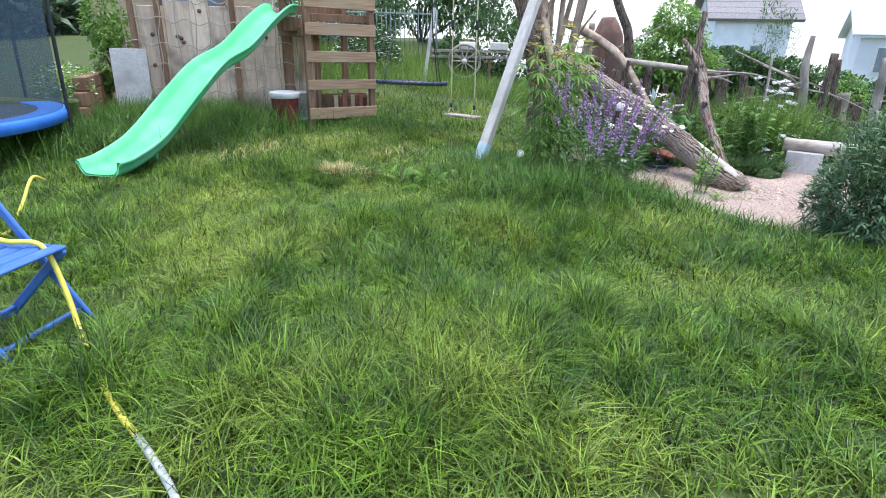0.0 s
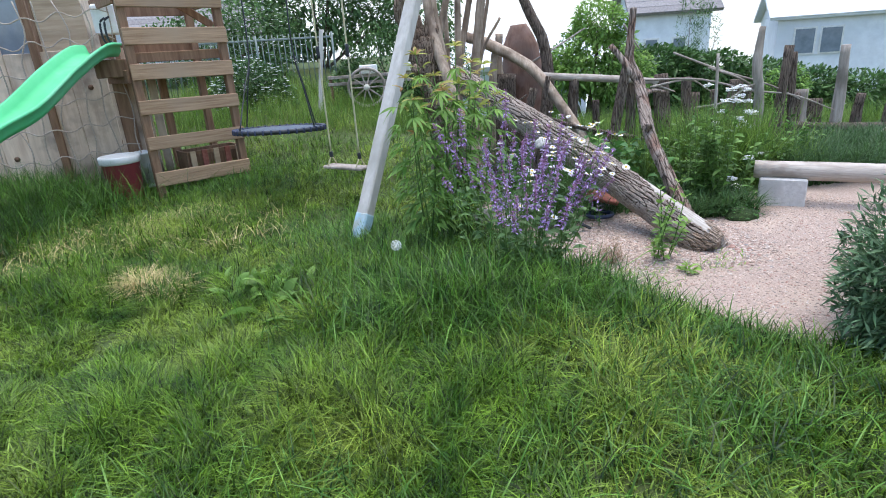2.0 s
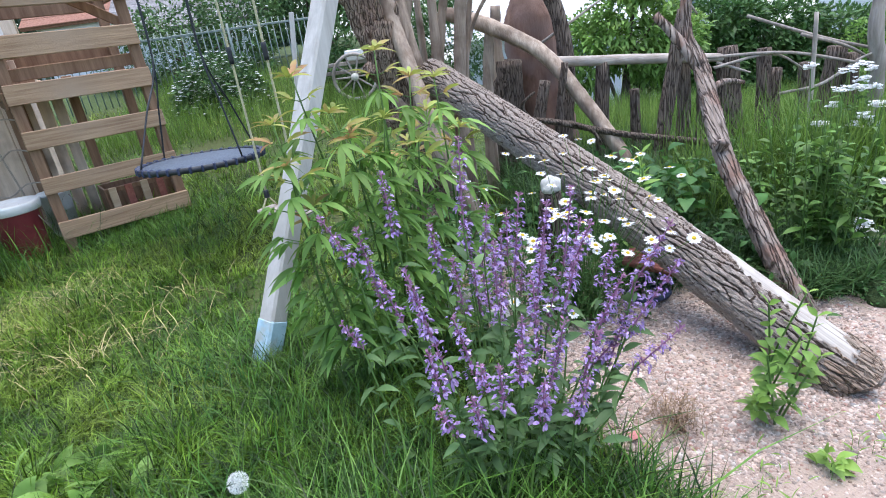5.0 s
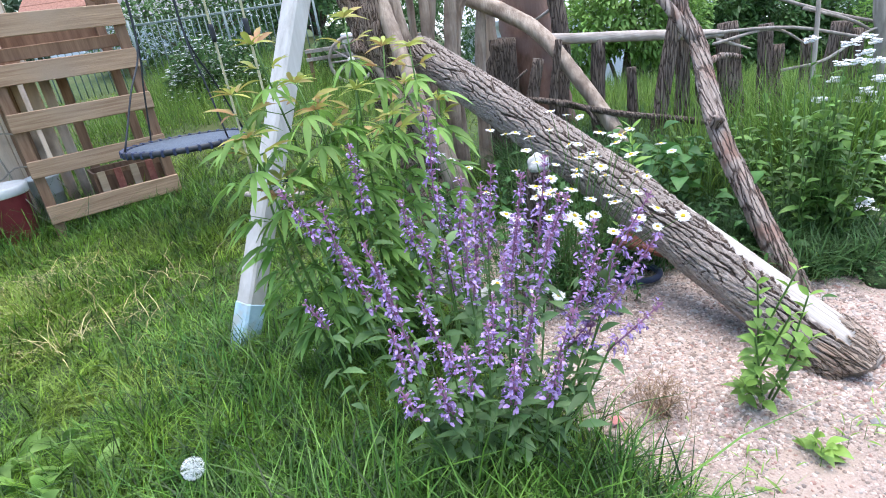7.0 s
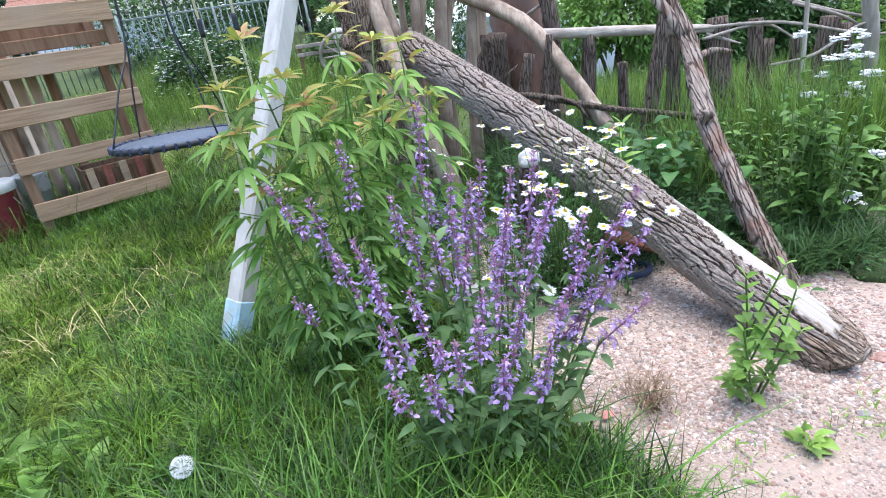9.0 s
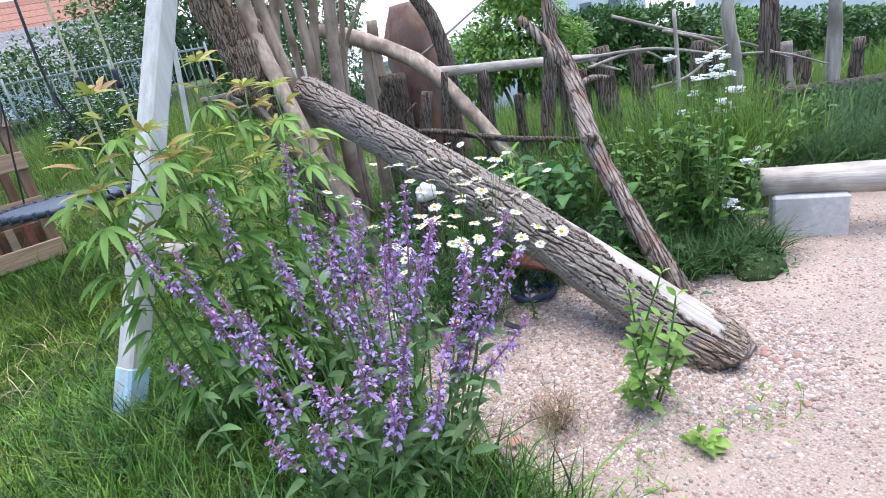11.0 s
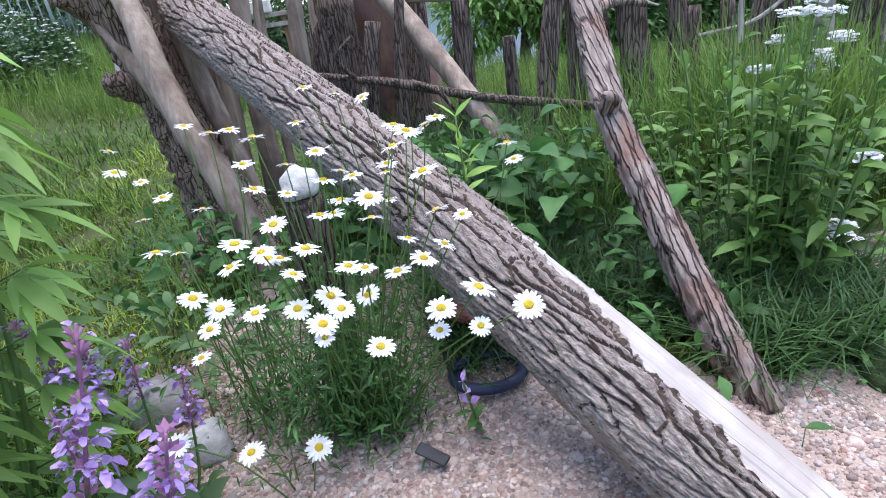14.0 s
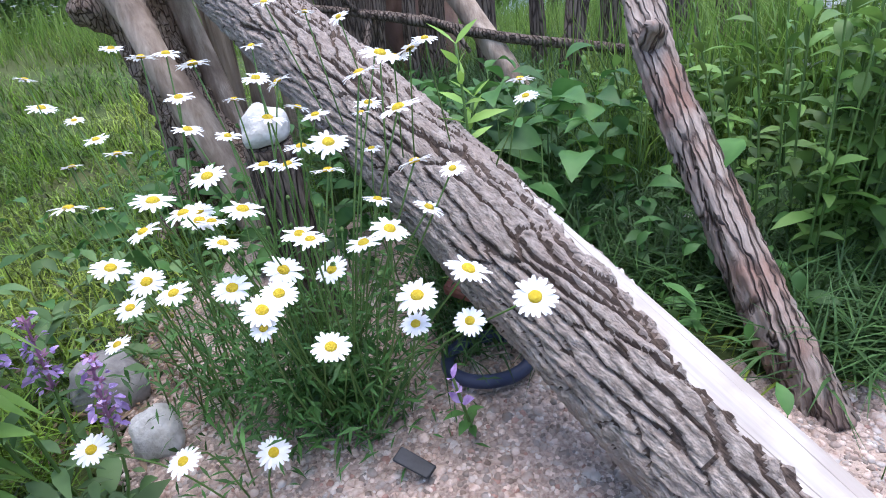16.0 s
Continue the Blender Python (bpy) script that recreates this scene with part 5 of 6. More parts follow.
def shrub(name, label, category, at, clumps, n, size, m, stems=8, flowers=0, kind="leaf", droop=0.3, seed=0, aspect=0.45, fm=None, fsize=0.03, woody="bark_dark", out=0.8):
    """A bush: woody stems and a crown of many leaves in uneven clumps."""
    rs = np.random.RandomState(seed + 100)
    ob = thing(name, label, category)
    z0 = hz(at[0], at[1])
    st = []
    for k in range(stems):
        c, s = clumps[k % len(clumps)]
        c = np.array(c)
        st.append(tube([(at[0] + rs.normal(0, 0.05), at[1] + rs.normal(0, 0.05), z0 - 0.05), (at[0] * 0.5 + c[0] * 0.5, at[1] * 0.5 + c[1] * 0.5, z0 * 0.4 + c[2] * 0.6), tuple(c + rs.normal(0, 0.3, 3) * np.array(s))], (0.03, 0.02, 0.008), 8, 6, 0.1, seed=k))
    tagged(raw("stem_growth", *join(st), M[woody], ob), kind="stuff")
    vol = np.array([s[0] * s[1] * s[2] for _, s in clumps]) ** 0.67
    P, D = [], []
    for (c, s), share in zip(clumps, vol / vol.sum()):
        p, d = blob_points(max(10, int(n * share)), c, s, rs)
        p += np.stack([lumps(p[:, 1] * 9, p[:, 2] * 9, 1.0, 3), lumps(p[:, 0] * 9, p[:, 2] * 9, 1.0, 4), lumps(p[:, 0] * 9, p[:, 1] * 9, 1.0, 5)], -1) * 0.18 * np.array(s)
        P.append(p), D.append(d)
    P, D = np.vstack(P), np.vstack(D)
    D = unit(D * out + rs.normal(0, 0.6, D.shape) + [0, 0, 0.25])
    L = rs.uniform(0.6, 1.3, len(P)) * size
    raw("crown", *leaves(P, D, L, L * aspect, droop, kind=kind, rs=rs, rows=3), M[m], ob)
    if flowers:
        k = rs.choice(len(P), flowers, replace=False)
        c = P[k] + D[k] * 0.05
        Pf, Df = [], []
        for a in np.linspace(0, 2 * np.pi, 5, endpoint=False):
            Pf.append(c), Df.append(np.tile([math.cos(a), math.sin(a), 0.3], (len(c), 1)) + D[k] * 0.3)
        raw("blossoms", *leaves(np.vstack(Pf), np.vstack(Df), fsize, fsize * 0.9, 0.2, kind="petal", rs=rs, rows=3), M[fm or "petal"], ob, "white blossoms")
    return ob


# --- purple sage
def spike_mesh(seed, length):
    """A flower spike: whorls of lipped florets with gaps between, purple-brown calyces, on its own thin axis."""
    rs = np.random.RandomState(seed)
    P, D, L, Pc, Dc = [], [], [], [], []
    z = 0.0
    while z < length:
        f = z / length
        full = rs.uniform(0.3, 1.0) * (1.0 if f < 0.8 else 0.5)
        for a in np.linspace(0, 2 * np.pi, 8, endpoint=False) + rs.uniform(0, 6):
            d = np.array([math.cos(a), math.sin(a), rs.uniform(0.2, 0.9)])
            zz = z + rs.uniform(-0.007, 0.007)
            Pc.append([0.003 * d[0], 0.003 * d[1], zz]), Dc.append(d + (0, 0, 0.5))
            if rs.uniform() > full:
                continue
            reach = rs.uniform(0.009, 0.026) * (1.1 - 0.5 * f)
            for _ in range(3):
                e = d + rs.normal(0, 0.6, 3)
                P.append([reach * d[0], reach * d[1], zz + 0.008 + rs.uniform(-0.006, 0.006)]), D.append(e), L.append((0.019 - 0.008 * f) * rs.uniform(0.5, 1.2))
        z += 0.026 - 0.010 * f + 0.012 * rs.uniform()
    L = np.array(L)
    axis_tube = tube([(0, 0, -0.01), (0.002, 0, length * 0.5), (0, 0, length)], (0.003, 0.002), 6, 5)
    return leaves(P, D, L, L * 0.66, 0.5, kind="petal", rs=rs, rows=3), join([axis_tube, leaves(Pc, Dc, rs.uniform(0.013, 0.02, len(Pc)), 0.008, 0.2, kind="leaf", rs=rs, rows=3)])


def share(name, data, parent, m=None):
    ob = new(name, data)
    ob.parent = parent
    if m is not None:
        ob.matrix_local = m
    return ob


def sage(name, label, base, tops, nleaf, seed):
    """tops: tip x, y, z, sideways lean and length of each spike."""
    rs = np.random.RandomState(seed)
    ob = thing(name, label, "flower")
    kinds = []
    for k, length in enumerate((0.11, 0.16, 0.21, 0.26, 0.31)):
        fl, ca = spike_mesh(seed + k, length)
        a, b = raw("florets", *fl, M["purple"]), raw("calyx", *ca, M["calyx"])
        kinds.append((a.data, b.data, length))
        bpy.data.objects.remove(a), bpy.data.objects.remove(b)
    P, D, z0 = [], [], hz(*base)
    for x, y, z, lean, ln in tops:
        t = np.array([x, y, z])
        d = unit(np.array([lean, rs.normal(0, 0.12), math.sqrt(1 - lean * lean)]))
        foot = t - d * ln
        b = np.array([base[0] + 0.30 * (foot[0] - base[0]) + rs.normal(0, 0.035), base[1] + 0.35 * (y - base[1]) + rs.normal(0, 0.035), z0])
        mid = b * 0.42 + foot * 0.58 + np.array([0.10 * (foot[0] - b[0]), 0, -0.03])
        c = spline([b, mid, foot], 14)
        raw("stalk", *tube([b, mid, foot, foot + d * 0.02], (0.0042, 0.0035, 0.0028), 14, 5), M["stem"], ob)
        fl, ca, whole = min(kinds, key=lambda q: abs(q[2] - ln))
        q = Vector(d).to_track_quat("Z", "Y").to_matrix().to_4x4() @ Matrix.Rotation(rs.uniform(0, 6), 4, "Z") @ Matrix.Diagonal((1, 1, ln / whole, 1))
        sp = share("flower_spike", fl, ob, Matrix.Translation(Vector(foot)) @ q)
        tagged(sp, kind="stuff")
        tagged(share("calyx", ca, sp), kind="stuff")
        for _ in range(nleaf):
            k = min(13, int(13 * rs.uniform(0, 1) ** 1.3))
            P.append(c[k] + rs.normal(0, 0.012, 3))
            D.append([rs.normal(), rs.normal(), rs.uniform(0.15, 1.1)])
    L = rs.uniform(0.05, 0.125, len(P))
    raw("foliage", *leaves(P, D, L, L * 0.27, 0.4, rs=rs), M["leaf"], ob)


sage("purple_sage", "flowering purple sage with many violet spikes", (1.47, 5.16), [
    (1.44, 5.4, 1.22, 0.08, 0.29), (1.15, 5.55, 1.11, -0.04, 0.25), (0.95, 5.28, 1.06, -0.38, 0.21), (1.06, 5.3, 0.99, -0.15, 0.29), (1.52, 5.5, 0.95, 0.15, 0.22), (1.61, 5.3, 1.03, 0.14, 0.31), (1.76, 5.2, 1.06, 0.17, 0.29), (1.43, 5.55, 0.9, 0.05, 0.15),
    (2.02, 5.06, 0.96, 0.5, 0.23), (2.02, 5.0, 0.86, 0.55, 0.28), (1.99, 4.9, 0.70, 0.7, 0.2), (1.94, 5.35, 0.77, 0.3, 0.16), (1.75, 5.15, 0.83, 0.3, 0.18), (1.69, 5.35, 0.8, 0.25, 0.18), (1.30, 5.45, 0.92, -0.1, 0.2), (1.85, 5.45, 0.86, 0.28, 0.22)], 24, 3)
sage("purple_sage", "low flowering purple sage with violet spikes over the gravel edge", (1.46, 5.06), [
    (1.22, 5.0, 0.95, -0.2, 0.4), (1.34, 5.05, 0.74, -0.2, 0.2), (1.43, 5.3, 0.8, -0.04, 0.2), (1.53, 5.25, 0.75, 0.2, 0.16), (1.6, 5.1, 0.8, 0.06, 0.25), (1.66, 4.95, 0.74, 0.24, 0.31), (1.52, 4.95, 0.69, 0.05, 0.14), (1.45, 4.9, 0.66, 0.0, 0.16),
    (1.26, 4.85, 0.57, -0.4, 0.1), (1.4, 4.95, 0.62, -0.05, 0.1), (0.98, 5.15, 0.72, -0.5, 0.1), (1.84, 5.05, 0.58, 0.56, 0.13), (1.21, 5.2, 0.79, -0.2, 0.19), (1.25, 4.95, 0.71, -0.15, 0.16), (1.92, 5.1, 0.73, 0.42, 0.26), (1.55, 5.4, 0.86, 0.1, 0.2), (1.72, 5.3, 0.7, 0.3, 0.2)], 22, 9)
sage("purple_sage", "upright violet sage spikes in the middle of the clump", (1.55, 5.14), [
    (1.70, 5.3, 0.98, 0.15, 0.26), (1.82, 5.22, 0.92, 0.3, 0.24), (1.88, 5.08, 0.80, 0.4, 0.22), (1.58, 5.42, 0.94, 0.1, 0.2), (1.66, 5.2, 0.88, 0.15, 0.24), (1.78, 5.0, 0.66, 0.35, 0.2), (1.50, 5.2, 0.92, 0.05, 0.22), (1.36, 5.25, 0.86, -0.1, 0.2),
    (1.72, 4.92, 0.56, 0.3, 0.16), (1.58, 4.9, 0.58, 0.1, 0.16), (1.36, 4.9, 0.56, -0.15, 0.15), (1.90, 5.2, 0.68, 0.45, 0.2), (1.55, 5.05, 0.72, 0.1, 0.2), (1.12, 5.2, 0.84, -0.3, 0.2)], 14, 31)
sage("purple_sage", "slender purple sage stems beside the grey rock", (1.48, 6.05), [(1.52, 6.0, 0.60, 0.05, 0.2), (1.58, 6.05, 0.52, 0.1, 0.16), (1.70, 5.98, 0.46, 0.15, 0.16), (1.50, 5.85, 0.5, -0.05, 0.2), (1.45, 5.95, 0.66, -0.1, 0.22)], 12, 15)


# --- palmate-leaved shrub
def palmate_shrub():
    rs = np.random.RandomState(44)
    ob = thing("palmate_shrub", "young shrub with fingered green leaves and yellow-bronze tips", "shrub")
    tops = [(1.18, 5.87, 1.50), (0.89, 5.65, 1.46), (0.81, 5.55, 1.32), (1.0, 5.65, 1.32), (1.40, 6.0, 1.36), (1.48, 6.0, 1.14), (1.30, 5.95, 1.38), (1.18, 5.8, 1.25), (1.05, 5.65, 1.22), (0.84, 5.5, 1.18), (0.88, 5.55, 1.0), (1.30, 5.8, 1.14), (1.35, 6.2, 1.2), (1.24, 6.25, 1.05)]
    st, P, D, L, W, Pt, Dt, Lt = [], [], [], [], [], [], [], []
    for t in tops:
        t = np.array(t)
        b = np.array([1.04 + 0.45 * (t[0] - 1.04) + rs.normal(0, 0.05), 5.84 + 0.4 * (t[1] - 5.84) + rs.normal(0, 0.05), 0.0])
        mid = (b + t) / 2 + rs.normal(0, 0.03, 3)
        c = spline([b, mid, t], 20)
        st.append(tube([b, mid, t], (0.007, 0.006, 0.003), 14, 6))
        for k in range(3, 20):
            if k % 2 and k < 17:
                continue
            tip = k >= 18
            for a in (k * 1.57, k * 1.57 + math.pi):
                pet = np.array([math.cos(a), math.sin(a), 0.35]) * (0.03 if tip else rs.uniform(0.06, 0.10))
                st.append(tube([c[k], c[k] + pet], (0.002, 0.0016), 2, 4))
                h = c[k] + pet
                f = unit(np.array([math.cos(a), math.sin(a), 0.75 if tip else -0.2]))
                s = unit(np.cross(f, [0, 0, 1.0]))
                for j, ang in enumerate((-1.25, -0.6, 0.0, 0.6, 1.25)):
                    dd = f * math.cos(ang) + s * math.sin(ang)
                    ln = (0.10, 0.13, 0.145, 0.13, 0.10)[j] * rs.uniform(0.7, 1.1) * (0.85 if tip else 0.78 + 0.25 * math.sin(k * 0.16))
                    (Pt if tip else P).append(h), (Dt if tip else D).append(dd + (0, 0, rs.uniform(-0.2, 0.2))), (Lt if tip else L).append(ln)
    raw("stem_growth", *join(st), M["stem"], ob)
    L, Lt = np.array(L), np.array(Lt)
    raw("foliage", *leaves(P, D, L, L * 0.24, rs.uniform(0.15, 0.8, len(L)), 0.3, "lance", rs), M["palm"], ob)
    raw("tip_growth", *leaves(Pt, Dt, Lt, Lt * 0.2, 0.3, 0.3, "lance", rs), M["palm_tip"], ob, "yellow-bronze young leaves")


palmate_shrub()


# --- ox-eye daisies
def daisy_meshes(seed):
    rs = np.random.RandomState(seed)
    n = 21
    a = np.linspace(0, 2 * np.pi, n, endpoint=False) + rs.uniform(-0.06, 0.06, n)
    d = np.stack([np.cos(a), np.sin(a), rs.uniform(-0.05, 0.22, n)], -1)
    pet = raw("petals", *leaves(d * [0.009, 0.009, 0], d, rs.uniform(0.025, 0.031, n), 0.0088, rs.uniform(0.0, 0.35, n), 0.2, "petal", rs, True), M["petal"])
    dsc = raw("flower_centre", *lathe([(0.011, -0.002), (0.0115, 0.002), (0.009, 0.006), (0.005, 0.0075), (0, 0.0075)], 14), M["disc"])
    out = pet.data, dsc.data
    bpy.data.objects.remove(pet), bpy.data.objects.remove(dsc)
    return out


DAISY = [daisy_meshes(k) for k in (1, 2, 3)]


def daisies(label, base, heads, nleaf, seed, spread=0.16):
    rs = np.random.RandomState(seed)
    ob = thing("daisy_clump", label, "flower")
    st = []
    up0 = Vector((0.0, 0.04, 1.0))
    for i, h in enumerate(heads):
        h = np.array(h)
        b = np.array([base[0] + rs.normal(0, spread * 0.5) + 0.25 * (h[0] - base[0]), base[1] + rs.normal(0, spread * 0.4), hz(*base)])
        mid = b * 0.45 + h * 0.55 + np.array([rs.normal(0, 0.015), rs.normal(0, 0.015), 0.03])
        raw("stalk", *tube([b, mid, h], (0.0024, 0.002, 0.0016), 8, 5), M["stem"], ob)
        up = up0 + Vector((rs.normal(0, 0.2), rs.normal(0, 0.2) - (0.3 if h[2] < 0.6 else 0.0), 0))
        s = rs.uniform(0.58, 0.96)
        m = Matrix.Translation(h) @ up.to_track_quat("Z", "Y").to_matrix().to_4x4() @ Matrix.Rotation(rs.uniform(0, 6), 4, "Z") @ Matrix.Diagonal((s, s, s, 1))
        p, c = DAISY[i % 3]
        fl = share("flower_head", p, ob, m)
        share("flower_centre", c, fl)
    for _ in range(len(heads) // 2):
        t = np.array([base[0] + rs.normal(0, spread), base[1] + rs.normal(0, spread), rs.uniform(0.25, 0.6)])
        b = np.array([base[0] + rs.normal(0, spread * 0.5), base[1] + rs.normal(0, spread * 0.4), hz(*base)])
        st.append(tube([b, (b + t) / 2, t, t + [0, 0, 0.012]], (0.002, 0.0016, 0.0014, 0.006), 9, 5))
    if st:
        tagged(raw("bud_growth", *join(st), M["stem"], ob), kind="stuff")
    P = np.stack([base[0] + rs.normal(0, spread, nleaf), base[1] + rs.normal(0, spread * 0.75, nleaf), hz(*base) + np.abs(rs.normal(0.17, 0.11, nleaf))], -1)
    D = np.stack([rs.normal(0, 1, nleaf), rs.normal(0, 1, nleaf), rs.uniform(0.0, 1.6, nleaf)], -1)
    L = rs.uniform(0.025, 0.065, nleaf)
    raw("foliage", *leaves(P, D, L, L * 0.16, 0.3, rs=rs, rows=3, kind="lance"), M["broad"], ob)


daisies("clump of white daisies with yellow centres beside the log", (2.04, 6.20), [
    (2.43, 5.78, 0.56), (2.14, 5.85, 0.67), (2.14, 5.79, 0.53), (2.25, 5.82, 0.68), (2.24, 6.05, 0.84), (2.29, 6.0, 0.79), (2.17, 6.05, 0.74), (2.06, 6.05, 0.72), (1.99, 6.15, 0.75), (1.91, 6.2, 0.76), (1.86, 6.0, 0.66), (1.87, 6.05, 0.69), (1.93, 6.0, 0.68), (2.02, 6.0, 0.67), (1.99, 5.95, 0.64), (1.98, 5.95, 0.56),
    (1.96, 6.02, 0.65), (2.03, 5.9, 0.54), (2.03, 5.88, 0.52), (2.27, 5.85, 0.55), (2.26, 5.85, 0.50), (2.34, 5.82, 0.51), (2.35, 5.85, 0.58), (1.95, 6.1, 0.7), (2.36, 6.0, 0.68), (2.1, 5.98, 0.62), (2.2, 5.95, 0.6), (1.9, 5.93, 0.58), (2.08, 5.84, 0.6), (2.3, 5.95, 0.72), (2.12, 6.15, 0.78)] + [tuple(p) for p in np.random.RandomState(8).uniform((1.9, 5.95, 0.5), (2.32, 6.4, 0.86), (16, 3))], 2600, 4, 0.105)
daisies("white ox-eye daisies leaning out over the lawn edge", (1.80, 6.30), [
    (2.08, 6.25, 0.81), (1.91, 6.35, 0.85), (1.80, 6.15, 0.75), (1.73, 6.1, 0.56), (1.76, 6.05, 0.50), (1.74, 6.0, 0.46), (1.65, 6.2, 0.65), (1.46, 6.6, 0.77), (1.52, 6.6, 0.73), (1.51, 6.5, 0.85), (1.80, 6.4, 0.87), (1.73, 6.45, 0.89), (1.68, 6.25, 0.62), (1.6, 6.5, 0.70), (1.55, 6.45, 0.66), (2.02, 6.4, 0.86), (2.14, 6.2, 0.75), (1.78, 6.1, 0.52), (1.85, 6.4, 0.87), (1.88, 6.3, 0.8), (1.98, 6.3, 0.78)], 900, 6, 0.13)
daisies("white ox-eye daisies growing behind the log", (2.35, 6.60), [(2.33, 6.2, 0.84), (2.51, 6.1, 0.75), (2.05, 6.5, 0.93), (2.13, 6.5, 0.90), (2.36, 6.22, 0.85), (2.3, 6.25, 0.82), (2.2, 6.5, 0.88), (2.56, 6.35, 0.72)], 300, 8)
daisies("single low ox-eye daisies on the gravel", (1.85, 6.02), [(1.93, 5.99, 0.15), (1.80, 5.92, 0.24), (1.64, 5.95, 0.28)], 60, 12, 0.05)


# --- broad-leaved plants behind the log
def broadleaf(name, label, at, n, L0, L1, m, seed, aspect=0.42, spread=0.12, rise=(0.4, 1.6), droop=0.5, z=0.0):
    rs = np.random.RandomState(seed)
    ob = thing(name, label, "plant")
    P = np.stack([at[0] + rs.normal(0, spread, n), at[1] + rs.normal(0, spread, n), np.full(n, hz(*at)) + rs.uniform(0, z + 0.01, n)], -1)
    D = np.stack([rs.normal(0, 1, n), rs.normal(0, 1, n), rs.uniform(*rise, n)], -1)
    L = rs.uniform(L0, L1, n)
    st = [tube([(p[0], p[1], hz(*at) - 0.01), tuple(p)], (0.015 * L1, 0.012 * L1), 3, 5) for p in P[: max(3, n // 4)]]
    tagged(raw("stalk_growth", *join(st), M["stem"], ob), kind="stuff")
    raw("foliage", *leaves(P, D, L, L * aspect, droop, 0.3, rs=rs, rows=7), M[m], ob)
    return ob


broadleaf("broadleaf_plant", "large dark green broad-leaved plant behind the log", (2.80, 6.95), 130, 0.09, 0.19, "broad", 1, 0.52, 0.20, (0.1, 1.1), 0.5, 0.55)
broadleaf("broadleaf_plant", "large dark green broad-leaved plant beside the leaning branch", (2.6, 7.15), 100, 0.09, 0.18, "broad", 2, 0.52, 0.18, (0.1, 1.1), 0.5, 0.5)
broadleaf("dandelion_plant", "flat rosette of broad green dandelion leaves in the lawn", (-0.2, 5.2), 84, 0.22, 0.40, "palm", 3, 0.22, 0.15, (0.5, 1.8), 0.5)
broadleaf("dandelion_plant", "flat rosette of broad green dandelion leaves in the lawn", (-0.05, 5.42), 50, 0.2, 0.34, "palm", 4, 0.26, 0.08, (0.9, 2.0), 0.6)
broadleaf("ground_weeds", "low dense green weeds under the leaning branch", (2.95, 6.5), 260, 0.04, 0.10, "broad", 5, 0.4, 0.22, (0.1, 1.5), 0.4, 0.22)
broadleaf("ground_weeds", "low dense green weeds by the fence foot", (2.6, 7.7), 320, 0.05, 0.12, "broad", 6, 0.4, 0.30, (0.1, 1.5), 0.4, 0.4)
broadleaf("ground_weeds", "low leafy weeds between stump and gravel", (1.25, 6.6), 200, 0.04, 0.12, "leaf", 16, 0.35, 0.25, (0.1, 1.5), 0.4, 0.3)
broadleaf("ground_weeds", "dark leafy weeds round the old stump foot", (1.45, 7.3), 260, 0.05, 0.13, "broad", 26, 0.4, 0.28, (0.1, 1.5), 0.4, 0.35)
# dark leaves added below the log to deepen its shade
broadleaf("ground_weeds", "dark leafy weeds added to deepen the shade under the log", (1.95, 6.95), 220, 0.05, 0.12, "broad", 27, 0.4, 0.2, (0.1, 1.5), 0.4, 0.35)
broadleaf("broad_sage_leaves", "large grey-green sage leaves beside the grey rock", (1.55, 5.85), 26, 0.12, 0.22, "leaf", 28, 0.36, 0.10, (0.4, 1.6), 0.5, 0.12)
broadleaf("seedling", "small pale green seedling in the gravel", (2.54, 4.98), 14, 0.05, 0.11, "bright", 7, 0.45, 0.02, (0.5, 2), 0.4, 0.06)
broadleaf("seedling", "tuft of fine pale green seedlings in the gravel", (2.80, 5.0), 60, 0.03, 0.07, "bright", 8, 0.12, 0.07, (0.5, 2.5), 0.3, 0.1)
broadleaf("seedling", "tuft of fine pale green seedlings in the gravel", (2.25, 4.85), 70, 0.04, 0.09, "bright", 18, 0.1, 0.12, (0.5, 2.5), 0.3, 0.08)


def leafy_stalk(name, label, at, tops, m, tipm, seed, leaf=0.09, aspect=0.35, per=16, droop=0.4):
    rs = np.random.RandomState(seed)
    ob = thing(name, label, "plant")
    st, P, D, L, Pt, Dt, Lt = [], [], [], [], [], [], []
    for t in tops:
        t = np.array(t)
        b = np.array([at[0] + rs.normal(0, 0.03), at[1] + rs.normal(0, 0.03), hz(*at)])
        c = spline([b, (b + t) / 2 + rs.normal(0, 0.015, 3), t], per)
        st.append(tube(c[::3].tolist() + [t], (0.005, 0.003), 10, 5))
        for k in range(2, per):
            for a in (k * 2.4, k * 2.4 + math.pi):
                tip = k > per - 4
                (Pt if tip else P).append(c[k]), (Dt if tip else D).append([math.cos(a), math.sin(a), 1.0 if tip else 0.45]), (Lt if tip else L).append(leaf * rs.uniform(0.7, 1.2) * (0.75 if tip else 1))
    tagged(raw("stalk_growth", *join(st), M["stem"], ob), kind="stuff")
    raw("foliage", *leaves(P, D, np.array(L), np.array(L) * aspect, droop, rs=rs), M[m], ob)
    raw("tip_growth", *leaves(Pt, Dt, np.array(Lt), np.array(Lt) * aspect, droop * 0.5, rs=rs), M[tipm], ob, "bright fresh shoot tips")


